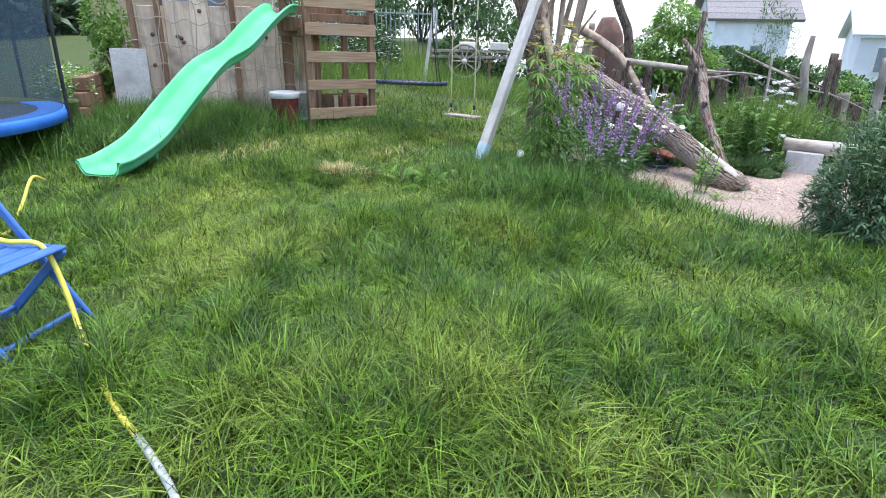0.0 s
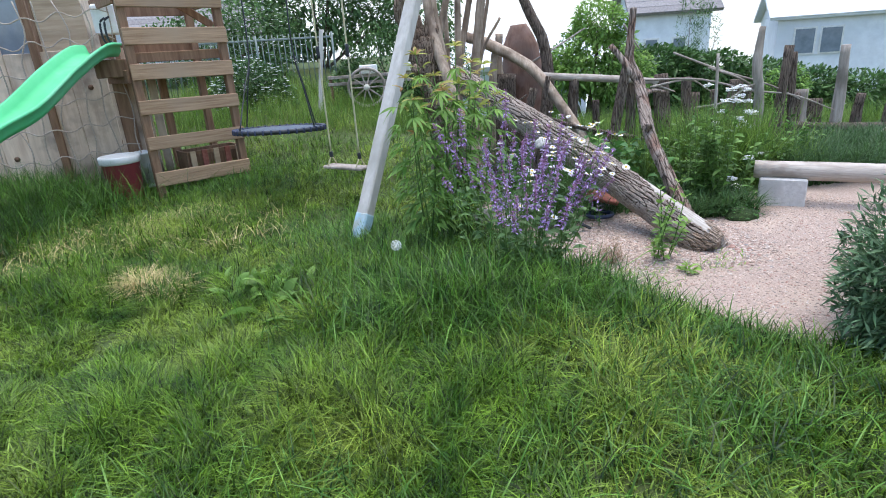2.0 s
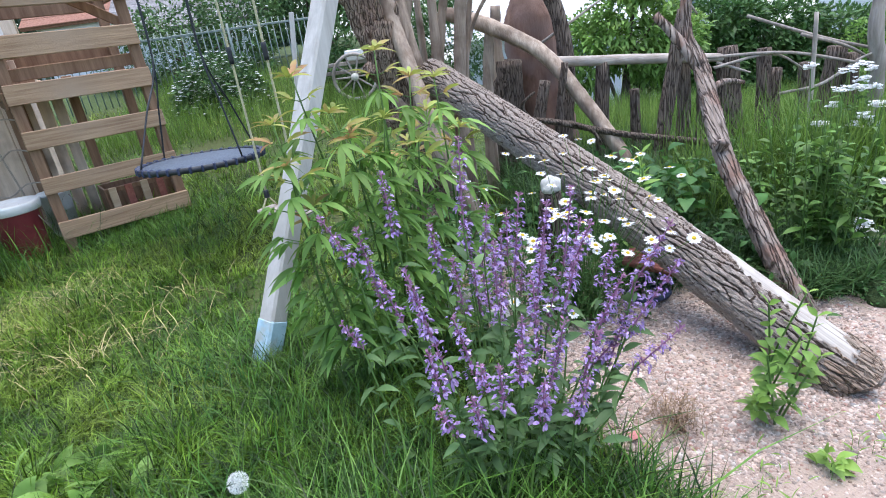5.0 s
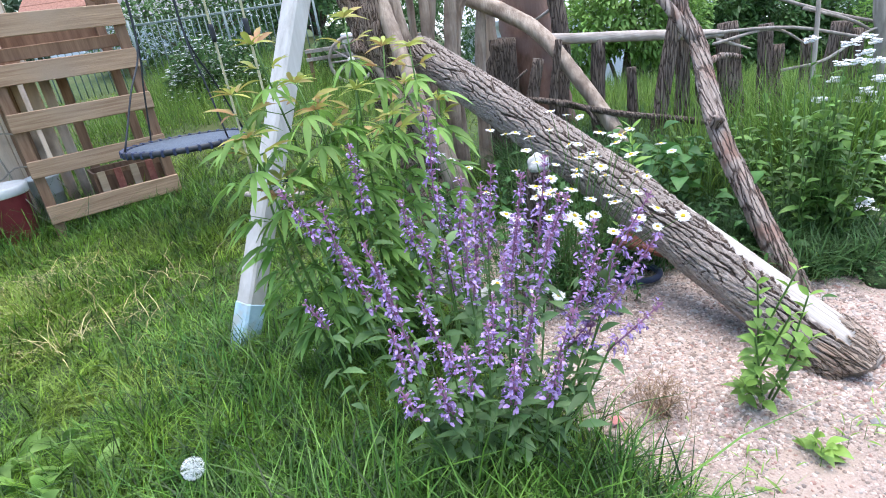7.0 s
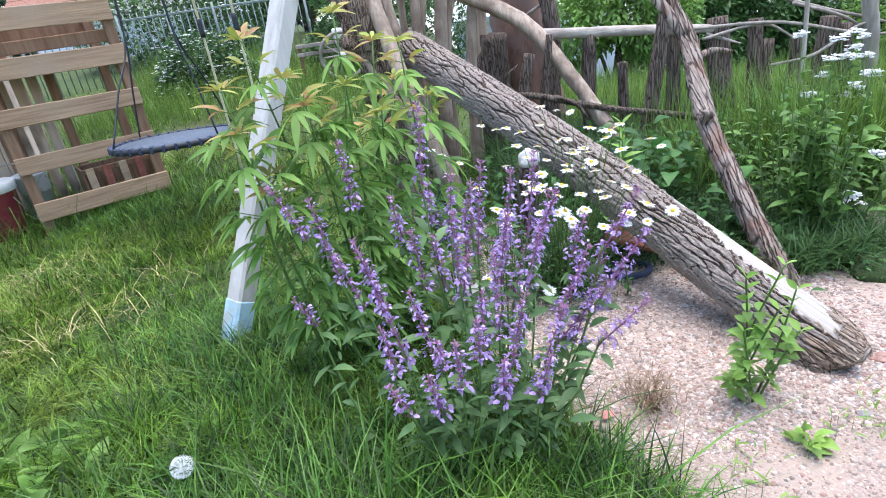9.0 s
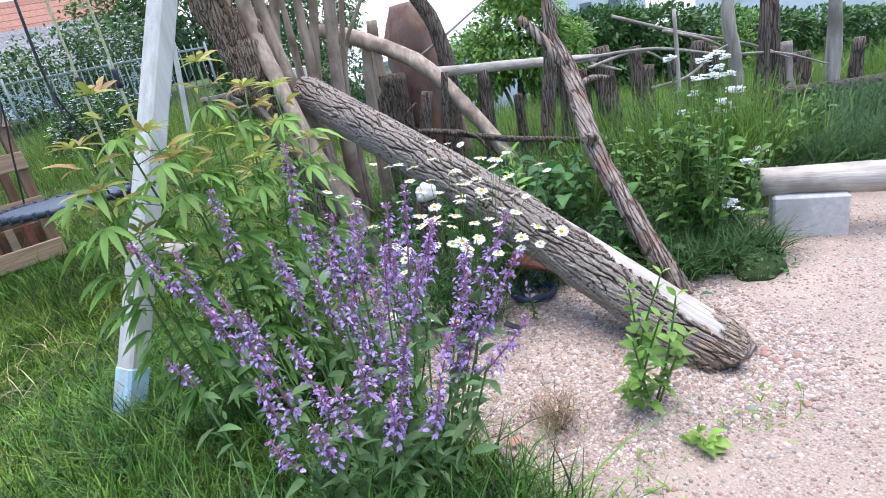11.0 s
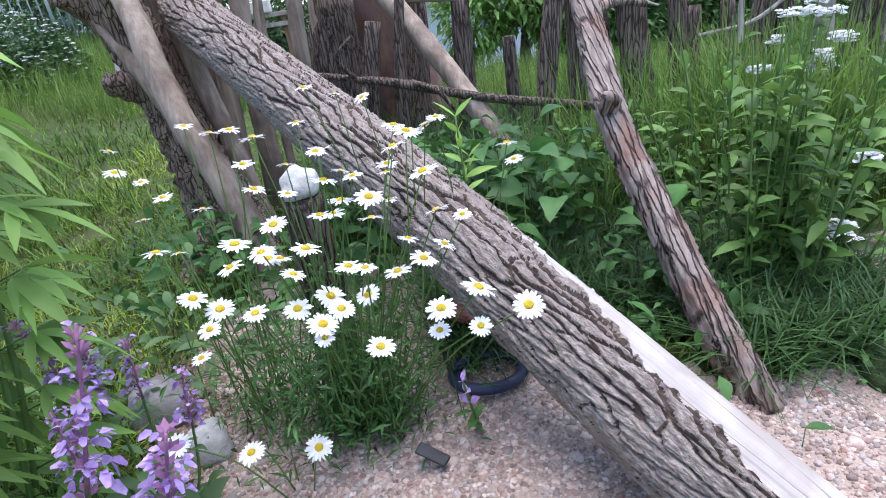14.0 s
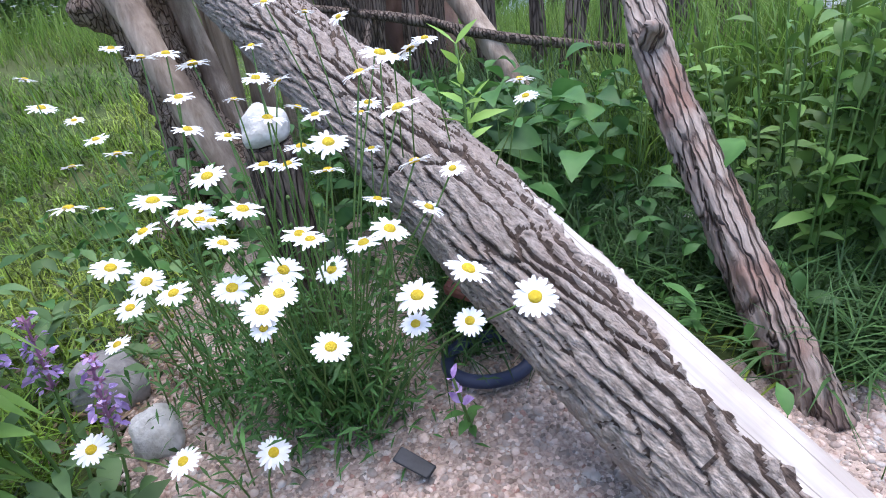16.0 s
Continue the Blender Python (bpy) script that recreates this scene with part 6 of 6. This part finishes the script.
leafy_stalk("spurge", "bright yellow-green upright leafy shoot behind the log", (2.44, 6.5), [(2.44, 6.42, 0.80), (2.48, 6.5, 0.66)], "bright", "bright", 1, 0.09, 0.24, 18, 0.2)
leafy_stalk("nettle_shoot", "loose leafy green shoots growing beside the log end", (2.50, 5.28), [(2.55, 5.2, 0.56), (2.50, 5.13, 0.44), (2.62, 5.23, 0.44), (2.42, 5.18, 0.34), (2.46, 5.26, 0.5), (2.66, 5.24, 0.26), (2.38, 5.14, 0.18)], "palm", "bright", 2, 0.08, 0.42, 11)
leafy_stalk("selfheal", "small plant with a violet flower head on the gravel", (2.29, 6.08), [(2.31, 6.03, 0.22)], "broad", "purple", 3, 0.055, 0.5, 8)


def tall_weeds(name, label, at, n, h0, h1, spread, seed, umbels=(), leaf=0.09):
    rs = np.random.RandomState(seed)
    ob = thing(name, label, "plant")
    st, P, D = [], [], []
    tops = [(at[0] + rs.normal(0, spread), at[1] + rs.normal(0, spread), hz(*at) + rs.uniform(h0, h1)) for _ in range(n)] + list(umbels)
    for t in tops:
        t = np.array(t)
        b = np.array([at[0] + 0.6 * (t[0] - at[0]), at[1] + 0.6 * (t[1] - at[1]), hz(*at)])
        c = spline([b, (b + t) / 2 + rs.normal(0, 0.02, 3), t], 14)
        st.append(tube(c[::4].tolist() + [t], (0.004, 0.002), 8, 5))
        for k in range(1, 12):
            for _ in range(2):
                P.append(c[k]), D.append([rs.normal(), rs.normal(), rs.uniform(0.2, 1.9)])
    tagged(raw("stalk_growth", *join(st), M["stem"], ob), kind="stuff")
    L = rs.uniform(0.5, 1.4, len(P)) * leaf
    raw("foliage", *leaves(P, D, L, L * 0.3, 0.45, rs=rs, kind="lance"), M["weed"], ob)
    if umbels:
        Pf, Df = [], []
        for u in umbels:
            ru = rs.uniform(0.03, 0.055)
            for _ in range(24):
                a, r = rs.uniform(0, 6.3), ru * math.sqrt(rs.uniform())
                c = np.array(u) + [r * math.cos(a), r * math.sin(a), rs.uniform(-0.012, 0.022) - r * 0.2]
                for b in np.linspace(0, 5.2, 4):
                    Pf.append(c), Df.append([math.cos(b), math.sin(b), 0.4])
        raw("white_umbels", *leaves(Pf, Df, 0.019, 0.016, 0.1, kind="petal", rs=rs, rows=3), M["petal"], ob, "flat clusters of tiny white flowers")


tall_weeds("tall_weeds", "tall leafy green weeds beside the leaning branch", (3.42, 6.42), 56, 0.45, 0.95, 0.15, 1, [(3.79, 6.5, 0.10), (3.72, 6.42, 0.16), (3.66, 6.35, 0.24)])
tall_weeds("tall_weeds", "tall flowering weeds with white heads near the bench", (3.95, 7.1), 46, 0.3, 0.7, 0.26, 2, [(4.18, 7.2, 0.86), (4.12, 7.15, 0.82), (4.26, 7.2, 0.80), (4.24, 7.2, 0.60), (4.16, 7.2, 0.57), (4.3, 7.2, 0.55), (4.28, 6.9, 0.32), (4.25, 6.88, 0.24), (3.89, 7.2, 0.40), (3.95, 6.6, 0.36), (4.02, 6.3, 0.16), (4.05, 6.2, 0.10), (4.0, 7.2, 0.72), (4.08, 7.2, 0.93), (4.2, 7.25, 0.95), (4.3, 7.3, 0.9), (3.98, 7.1, 0.84), (4.22, 7.1, 0.71), (4.1, 7.05, 0.66), (3.9, 7.15, 0.62), (4.34, 7.2, 0.68), (3.86, 7.25, 0.98)])
tall_weeds("tall_weeds", "tall thin weeds along the fence", (4.7, 7.6), 46, 0.3, 0.7, 0.35, 3)
tall_weeds("tall_weeds", "green weeds in front of the fence", (3.5, 7.3), 44, 0.25, 0.6, 0.25, 4)

# --- dry plant, dandelion clocks
rs = np.random.RandomState(3)
ob = thing("dry_plant", "withered brown seedling tuft on the gravel", "plant")
P = np.stack([2.14 + rs.normal(0, 0.05, 420), 5.27 + rs.normal(0, 0.05, 420), 0.02 + np.abs(rs.normal(0, 0.06, 420))], -1)
raw("twig_growth", *leaves(P, rs.normal(0, 1, (420, 3)) + [0, 0, 1.0], rs.uniform(0.02, 0.06, 420), 0.004, 0.2, kind="needle", rs=rs, rows=3), M["dry"], ob)
tagged(raw("stalk_growth", *join([tube([(2.14 + rs.normal(0, 0.02), 5.27 + rs.normal(0, 0.02), 0), tuple(p)], (0.003, 0.001), 4, 4) for p in P[:24]]), M["dry"], ob), kind="stuff")


def dandelion_clock(x, y, z):
    rs = np.random.RandomState(int(x * 100) % 97)
    ob = thing("dandelion_clock", "round white dandelion seed head on a thin stalk in the lawn", "flower", group="dandelion clocks")
    raw("stalk", *tube([(x + 0.02, y + 0.03, hz(x, y)), (x + 0.005, y, z * 0.6), (x, y, z)], (0.003, 0.0025), 10, 6), M["stem"], ob)
    d = unit(rs.normal(0, 1, (240, 3)))
    raw("seed_head", *leaves(np.array([x, y, z + 0.005]) + d * 0.004, d, 0.024, 0.0008, 0, kind="needle", rs=rs, rows=3), M["fluff"], ob)
    n = unit(np.cross(d, [0.3, 0.5, 0.8]))
    raw("seed_parachutes", *leaves(np.vstack([np.array([x, y, z + 0.005]) + d * 0.026] * 3), np.vstack([d + n, d - n, d + np.cross(d, n)]), 0.010, 0.0011, 0, kind="needle", rs=rs, rows=3), M["fluff"], ob)


for p in ((0.648, 4.83, 0.42),):
    dandelion_clock(*p)


# ---- stones and litter ----
def rock(name, label, at, size, m, seed, cat="stone"):
    bm = bmesh.new()
    bmesh.ops.create_icosphere(bm, subdivisions=3, radius=1)
    for v in bm.verts:
        v.co *= 1 + 0.28 * noise.noise(v.co * 1.3 + Vector((seed, 0, 0))) + 0.06 * noise.noise(v.co * 5 + Vector((0, seed, 0)))
        v.co = Vector((v.co.x * size[0], v.co.y * size[1], max(v.co.z * size[2], -size[2] * 0.6)))
    ob = part(name, bm, M[m], None, smooth=True)
    ob.location = at
    return tagged(ob, label, cat)


rock("white_stone", "white rounded stone resting on an added dark stake under the log", (1.97, 6.52, 0.66), (0.058, 0.06, 0.055), "stone_white", 1)
# added prop for the stone; its dark bark fills the shadow below
tagged(raw("short_stump", *tube([(1.95, 6.60, -0.03), (1.96, 6.56, 0.3), (1.97, 6.52, 0.625)], (0.085, 0.07, 0.06), 20, 18, 0.12, seed=5), M["bark_dark"]), "dark bark stake added to prop the white stone", "stake")
rock("grey_rock", "rounded grey rock half hidden in the sage", (1.40, 6.42, 0.06), (0.10, 0.09, 0.11), "stone", 2)
rock("pale_stone", "pale angular stone on the gravel", (1.59, 6.22, 0.05), (0.06, 0.06, 0.07), "stone_white", 3)
rock("mossy_mound", "dark mossy mound edging the gravel", (3.50, 5.92, 0.03), (0.13, 0.11, 0.075), "moss", 4)
broadleaf("moss_tuft", "small dark leaves growing over the mossy mound", (3.5, 5.94), 240, 0.015, 0.04, "broad", 51, 0.5, 0.08, (0.3, 1.6), 0.3, 0.1)
for k in range(30):
    x, y, s = 3.02 + R.normal(0, 0.08), 5.24 + R.normal(0, 0.11), R.uniform(0.008, 0.019)
    tagged(rock("edging_stone", "small reddish-brown stone at the log end", (x, y, hz(x, y) + 0.014), (s * 1.3, s, s * 0.6), "brick_stone" if k % 3 else "stone", 10 + k), group="stones at the log end")
tile = tagged(part("roof_tile", box_bm((0.30, 0.16, 0.035), pose(2.50, 6.42, 0.16, 12, 8, -35), 0.008), M["brick"], None), "orange-red clay tile lying under the log", "tile")
tagged(raw("brick_support", *tube([(2.52, 6.48, 0.0), (2.52, 6.48, 0.12)], (0.11, 0.09), 5, 9, 0.1), M["stone"]), "grey stone under the clay tile", "stone")
ob = tagged(raw("plastic_ring", *tube([(2.42 + 0.11 * math.cos(a), 6.28 + 0.09 * math.sin(a), 0.045) for a in np.linspace(0, 2 * math.pi, 17)], (0.018, 0.018), 48, 9), M["navy"]), "dark blue plastic pot ring half buried in gravel", "pot ring")
shard = tagged(part("slate_shard", box_bm((0.085, 0.035, 0.012), pose(2.20, 5.99, 0.045, 12, 20, -30), 0.003, 0.004), M["black"], None), "dark pointed slate shard on the gravel", "shard")
tagged(part("fallen_petal", box_bm((0.05, 0.035, 0.006), pose(1.96, 5.22, 0.035, 10, 5, 20), 0.002, 0.003), M["pink"], None), "pink fallen petal on the gravel", "petal")
tagged(part("paper_scrap", box_bm((0.07, 0.05, 0.03), pose(0.74, 5.93, 0.06, 10, 10, 30), 0.008, 0.01), M["white"], None), "crumpled white scrap by the swing leg", "paper")
tagged(part("foil_scrap", box_bm((0.06, 0.04, 0.05), pose(3.22, 6.8, 0.05, 10, 10, 60), 0.008, 0.01), M["concrete"], None), "pale blue-grey scrap among the weeds", "scrap")

rs = np.random.RandomState(17)
P = np.stack([rs.normal(1.42, 0.14, 420), rs.normal(6.50, 0.16, 420), np.zeros(420)], -1)
P[:, 2] = height(P[:, 0], P[:, 1]) + rs.uniform(0.018, 0.05, 420)
lit = raw("leaf_litter", *leaves(P, rs.normal(0, 1, (420, 3)) * [1, 1, 0.25], rs.uniform(0.015, 0.05, 420), 0.014, 0.1, rs=rs, rows=3), M["dry"])
tagged(lit, "dry brown leaf litter round the grey rock", "leaf litter", kind="stuff")

# ---- bushes and trees ----
shrub("grey_bush", "dense grey-green bushy plant beside the gravel path", "bush", (3.25, 3.85), [((3.25, 3.85, 0.40), (0.48, 0.42, 0.42)), ((3.6, 3.9, 0.50), (0.45, 0.4, 0.48)), ((3.05, 3.8, 0.27), (0.35, 0.35, 0.29)), ((3.9, 4.1, 0.5), (0.4, 0.4, 0.48))], 19000, 0.075, "grey_leaf", 14, 0, "lance", 0.15, 1, 0.2)
leafy_stalk("flowering_shoot", "tall leafy shoots with small pink flower tips in the grey bush", (3.75, 4.6), [(3.6, 4.6, 1.06), (3.7, 4.7, 1.04), (3.5, 4.55, 0.96), (3.82, 4.8, 1.1), (3.95, 4.75, 1.05), (3.66, 4.5, 0.94), (3.45, 4.5, 0.86), (3.75, 4.6, 1.0), (3.9, 4.6, 0.96), (3.55, 4.4, 0.9)], "grey_leaf", "pink_flower", 12, 0.07, 0.2, 22)
for k, (x, y) in enumerate(((3.1, 3.95), (3.4, 4.05), (3.7, 4.2), (3.55, 3.8), (2.95, 3.75))):
    leafy_stalk("grey_shoot", "upright grey-green leafy shoot growing out of the bush", (x, y), [(x + R.normal(0, 0.12), y + R.normal(0, 0.1), R.uniform(0.7, 1.0)) for _ in range(8)], "grey_leaf", "grey_leaf", 60 + k, 0.075, 0.22, 22)
shrub("rose_bush", "dark rose bush covered in white blossoms", "bush", (-1.95, 13.2), [((-1.95, 13.1, 0.5), (0.62, 0.45, 0.55)), ((-1.95, 13.2, 0.95), (0.65, 0.5, 0.62)), ((-2.3, 13.3, 0.8), (0.5, 0.4, 0.5)), ((-1.6, 13.3, 0.75), (0.5, 0.4, 0.45))], 9500, 0.075, "dark_leaf", 12, 1100, "leaf", 0.3, 2, 0.6, "petal", 0.034)
shrub("rose_bush", "tall white-flowering rose bush behind the metal fence", "bush", (-3.3, 15.8), [((-3.3, 15.8, 1.5), (1.0, 0.6, 1.1)), ((-2.2, 16.0, 1.9), (0.9, 0.6, 1.0)), ((-4.2, 16.0, 1.5), (0.9, 0.6, 1.0))], 8000, 0.1, "tree_leaf", 10, 700, "leaf", 0.3, 3, 0.55, "petal", 0.04)
shrub("garden_tree", "leafy green garden tree behind the metal fence", "tree", (-1.0, 18.5), [((-1.2, 18.5, 3.2), (1.7, 1.2, 1.6)), ((0.3, 18.8, 3.0), (1.3, 1.0, 1.5)), ((-2.6, 18.6, 2.7), (1.2, 1.0, 1.3)), ((1.6, 18.5, 2.6), (1.2, 1.0, 1.3)), ((-0.4, 18.2, 4.3), (1.4, 1.0, 1.0))], 13000, 0.16, "tree_leaf", 12, 0, "leaf", 0.4, 4, 0.5)
shrub("dark_shrub", "dark evergreen shrub behind the old cart", "bush", (0.7, 14.5), [((0.7, 14.5, 1.1), (0.9, 0.45, 0.95)), ((1.8, 14.8, 1.0), (0.8, 0.5, 0.95)), ((-0.1, 14.6, 0.75), (0.6, 0.4, 0.6)), ((0.4, 14.3, 0.5), (0.9, 0.3, 0.45))], 11000, 0.09, "dark_leaf", 10, 0, "leaf", 0.3, 5, 0.5)
shrub("light_shrub", "light green feathery shrub behind the fence", "bush", (4.4, 12.2), [((4.4, 12.2, 1.15), (0.75, 0.5, 0.65)), ((3.9, 12.3, 0.85), (0.6, 0.5, 0.55)), ((5.0, 12.3, 0.75), (0.6, 0.5, 0.5)), ((4.5, 12.2, 1.75), (0.45, 0.4, 0.4))], 9000, 0.11, "maple", 12, 0, "leaf", 0.35, 6, 0.42)
shrub("light_shrub", "light green shrub beside the board fence", "bush", (-5.35, 9.1), [((-5.35, 9.1, 0.95), (0.35, 0.3, 0.6)), ((-5.5, 9.2, 1.5), (0.3, 0.3, 0.5))], 2600, 0.09, "maple", 8, 0, "leaf", 0.35, 7, 0.45)
shrub("flowering_perennial", "low plants with pale blossoms in the raised bed", "plant", (-5.6, 8.2), [((-5.45, 7.9, 0.62), (0.35, 0.35, 0.22)), ((-5.75, 8.4, 0.66), (0.4, 0.35, 0.25))], 1800, 0.06, "maple", 8, 90, "leaf", 0.3, 8, 0.5, "petal", 0.03, "stem")
for k, (x, y, top, sx) in enumerate(((6.2, 13.6, 1.28, 1.0), (7.5, 13.8, 1.08, 1.0), (8.8, 14.0, 0.82, 1.0), (10.1, 14.2, 0.55, 1.0), (11.5, 14.4, 0.35, 1.1), (13.0, 14.6, 0.15, 1.1))):
    z0 = hz(x, y)
    shrub("hedge", "dense dark green clipped hedge at the garden's end", "hedge", (x, y), [((x, y, top - 0.45), (sx, 0.55, 0.45)), ((x, y, top - 0.95), (sx, 0.6, 0.55)), ((x, y, z0 + 0.6), (sx, 0.55, 0.75))], 11000, 0.13, "hedge_leaf", 8, 0, "leaf", 0.25, 20 + k, 0.4)
shrub("light_shrub", "light green shrub standing before the hedge", "bush", (8.6, 12.9), [((8.6, 12.9, 0.1), (0.5, 0.35, 0.55))], 1500, 0.1, "maple", 6, 0, "leaf", 0.3, 31, 0.45)
for k, (x, y, h) in enumerate(((12.4, 24.0, 6.4), (13.4, 24.5, 5.8))):
    z0 = hz(x, y)
    shrub("conifer", "dark narrow conifer by the white house", "tree", (x, y), [((x, y, z0 + h * 0.35), (0.7, 0.7, h * 0.4)), ((x, y, z0 + h * 0.75), (0.45, 0.45, h * 0.35))], 3000, 0.16, "dark_leaf", 4, 0, "lance", 0.1, 40 + k, 0.2)
for k, (x, y, z, s) in enumerate(((-13, 17, 1.2, 1.8), (-10.5, 18.5, 1.2, 1.8), (-16, 19, 1.5, 2.2), (-14, 30, 2.5, 4.0), (-19, 33, 2.5, 4.5), (-11, 34, 3, 3.5), (-24, 30, 2.5, 4.5), (-9, 40, 3, 4.0))):
    shrub("distant_tree", "distant green tree beyond the garden", "tree", (x, y), [((x, y, z), (s, s * 0.6, s * 0.7)), ((x + s * 0.6, y, z - 0.6), (s * 0.7, s * 0.5, s * 0.5))], 5000, 0.45, "hill", 4, 0, "leaf", 0.3, 50 + k, 0.5)


# ---- cart, metal fence ----
def cart():
    ob = thing("old_cart", "old wooden cart with a spoked wheel used as decoration", "cart")
    y = 13.5
    c = Vector((0.26, y, 0.86))
    wheel = thing("wheel", "", "")
    wheel.parent = ob
    for key in ("category",):
        if key in wheel:
            del wheel[key]
    raw("rim", *tube([(c.x + 0.36 * math.cos(a), y, c.z + 0.36 * math.sin(a)) for a in np.linspace(0, 2 * math.pi, 25)], (0.028, 0.028), 60, 8), M["grey_wood"], wheel)
    raw("hub", *tube([(c.x, y - 0.1, c.z), (c.x, y + 0.1, c.z)], (0.06, 0.06), 5, 12), M["rim"], wheel)
    for k in range(10):
        a = 2 * math.pi * k / 10
        raw("spoke", *tube([(c.x, y, c.z), (c.x + 0.35 * math.cos(a), y, c.z + 0.35 * math.sin(a))], (0.018, 0.014), 4, 7), M["grey_wood"], wheel)
    for z in (0.95, 1.08):
        part("side_rail", beam_bm((-0.5, y + 0.14, z), (1.5, y + 0.14, z), 0.06, 0.05), M["grey_wood"], ob)
    part("axle", beam_bm((c.x, y - 0.05, c.z), (c.x, y + 1.0, c.z), 0.07, 0.07), M["tower_post"], ob)
    for x in (-0.45, 0.85, 1.4):
        part("upright", beam_bm((x, y + 0.19, hz(x, y) - 0.05), (x, y + 0.19, 1.12), 0.06, 0.05, up=(1, 0, 0)), M["tower_post"], ob)


cart()
pl = tagged(part("planter_box", box_bm((0.36, 0.2, 0.17), pose(0.32, 13.66, 1.195, 0, 0, 4), 0.015), M["white"], None), "white planter box standing on the cart rails", "planter")
tagged(part("planter_box", box_bm((0.42, 0.2, 0.17), pose(1.05, 13.66, 1.195, 0, 0, -3), 0.015), M["rim"], None), "cream planter box standing on the cart rails", "planter")


def metal_fence():
    ob = thing("metal_fence", "grey-green metal bar fence at the back of the lawn", "fence")
    a, b = Vector((-5.2, 14.2, 0)), Vector((-0.45, 15.2, 0))
    n = 42
    for k in range(n + 1):
        p = a + (b - a) * (k / n)
        r = 0.026 if k % 14 == 0 else 0.011
        raw("bar", *tube([p + Vector((0, 0, hz(p.x, p.y) - 0.05)), p + Vector((0, 0, 2.0))], (r, r), 2, 6), M["gate"], ob)
    for z in (0.75, 1.9):
        part("rail", beam_bm(a + Vector((0, 0, z)), b + Vector((0, 0, z)), 0.04, 0.03), M["gate"], ob)


metal_fence()


# ---- houses ----
def house(label, at, w, d, h, roof_h, yaw, roofm, wins, over=0.4, lift=0.0):
    ob = thing("house", label, "house")
    z0 = hz(at[0], at[1]) - 0.5 + lift
    ob.matrix_world = pose(at[0], at[1], z0, 0, 0, yaw)
    part("wall", box_bm((w, d, h + lift), pose(0, 0, (h - lift) / 2), 0.02), M["plaster"], ob)
    bm = bmesh.new()
    vs = [bm.verts.new(p) for p in ((-w / 2, -d / 2, h), (-w / 2, d / 2, h), (-w / 2, 0, h + roof_h - 0.1), (w / 2, -d / 2, h), (w / 2, d / 2, h), (w / 2, 0, h + roof_h - 0.1))]
    for q in ((0, 1, 2), (3, 5, 4), (0, 2, 5, 3), (1, 4, 5, 2)):
        bm.faces.new([vs[i] for i in q])
    part("gable", bm, M["plaster"], ob)
    sl = math.atan2(roof_h, d / 2)
    ln = math.hypot(roof_h, d / 2) + over
    for s in (-1, 1):
        rf = part("roof", box_bm((w + 2 * over, ln, 0.12), Matrix.Translation((0, s * (d / 4 + over * 0.3), h + roof_h / 2 - over * 0.2)) @ Matrix.Rotation(-s * sl, 4, "X"), 0.02), M[roofm], ob)
        for k in range(8):
            f = (k + 0.5) / 8
            part("tile_course", box_bm((w + 2 * over, ln / 8 * 1.08, 0.05), Matrix.Translation((0, s * (d / 4 + over * 0.3), h + roof_h / 2 - over * 0.2)) @ Matrix.Rotation(-s * sl, 4, "X") @ Matrix.Translation((0, (f - 0.5) * ln, 0.085)) @ Matrix.Rotation(s * 0.03, 4, "X"), 0.01), M[roofm], rf)
    for x, z, ww, hh in wins:
        wd = part("window", box_bm((ww + 0.16, 0.08, hh + 0.16), pose(x, -d / 2 - 0.03, z), 0.01), M["white"], ob)
        part("pane", box_bm((ww, 0.03, hh), pose(x, -d / 2 - 0.075, z), 0), M["pane"], wd)


house("white house with a red-brown tiled roof beyond the garden", (-9.3, 29.5), 6.5, 6.0, 2.6, 1.9, 8, "roof", ((-1.5, 1.5, 1.0, 1.0), (1.2, 1.5, 1.0, 1.0)))
house("low white annex with a grey tiled roof", (-5.4, 23.0), 3.4, 3.0, 1.75, 1.0, 8, "grey_roof", ((0.5, 1.0, 0.8, 0.7),))
house("large white house with a pale roof behind the hedge", (26.5, 30.5), 11, 8, 3.7, 1.3, -28, "plaster", ((-4.3, 2.5, 0.8, 1.1), (-3.2, 2.5, 0.8, 1.1), (0.6, 2.7, 1.3, 0.9), (3.4, 2.6, 1.0, 1.1)), 0.4, 2.2)
house("pale house with narrow windows behind the hedge", (14.0, 30), 3.2, 5, 6.5, 1.8, -12, "grey_roof", ((-0.9, 4.8, 0.5, 0.9), (0.3, 4.8, 0.5, 0.9), (0.9, 2.6, 0.5, 0.9)))
house("pale low shed with a light roof behind the stumps", (5.0, 22), 4.5, 3, 2.9, 0.7, -5, "plaster", ((1.2, 2.0, 0.7, 0.6),))


# ---- glowing sheet painted as bright haze beyond the houses ----
def haze_backdrop():
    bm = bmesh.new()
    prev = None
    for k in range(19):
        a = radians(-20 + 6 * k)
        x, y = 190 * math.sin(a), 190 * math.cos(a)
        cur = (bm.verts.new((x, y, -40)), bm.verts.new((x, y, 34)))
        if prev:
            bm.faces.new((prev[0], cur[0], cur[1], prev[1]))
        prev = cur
    tagged(part("backdrop", bm, M["haze"], None), "glowing white sheet standing in for the low hazy sky", "sky", kind="structure")


haze_backdrop()
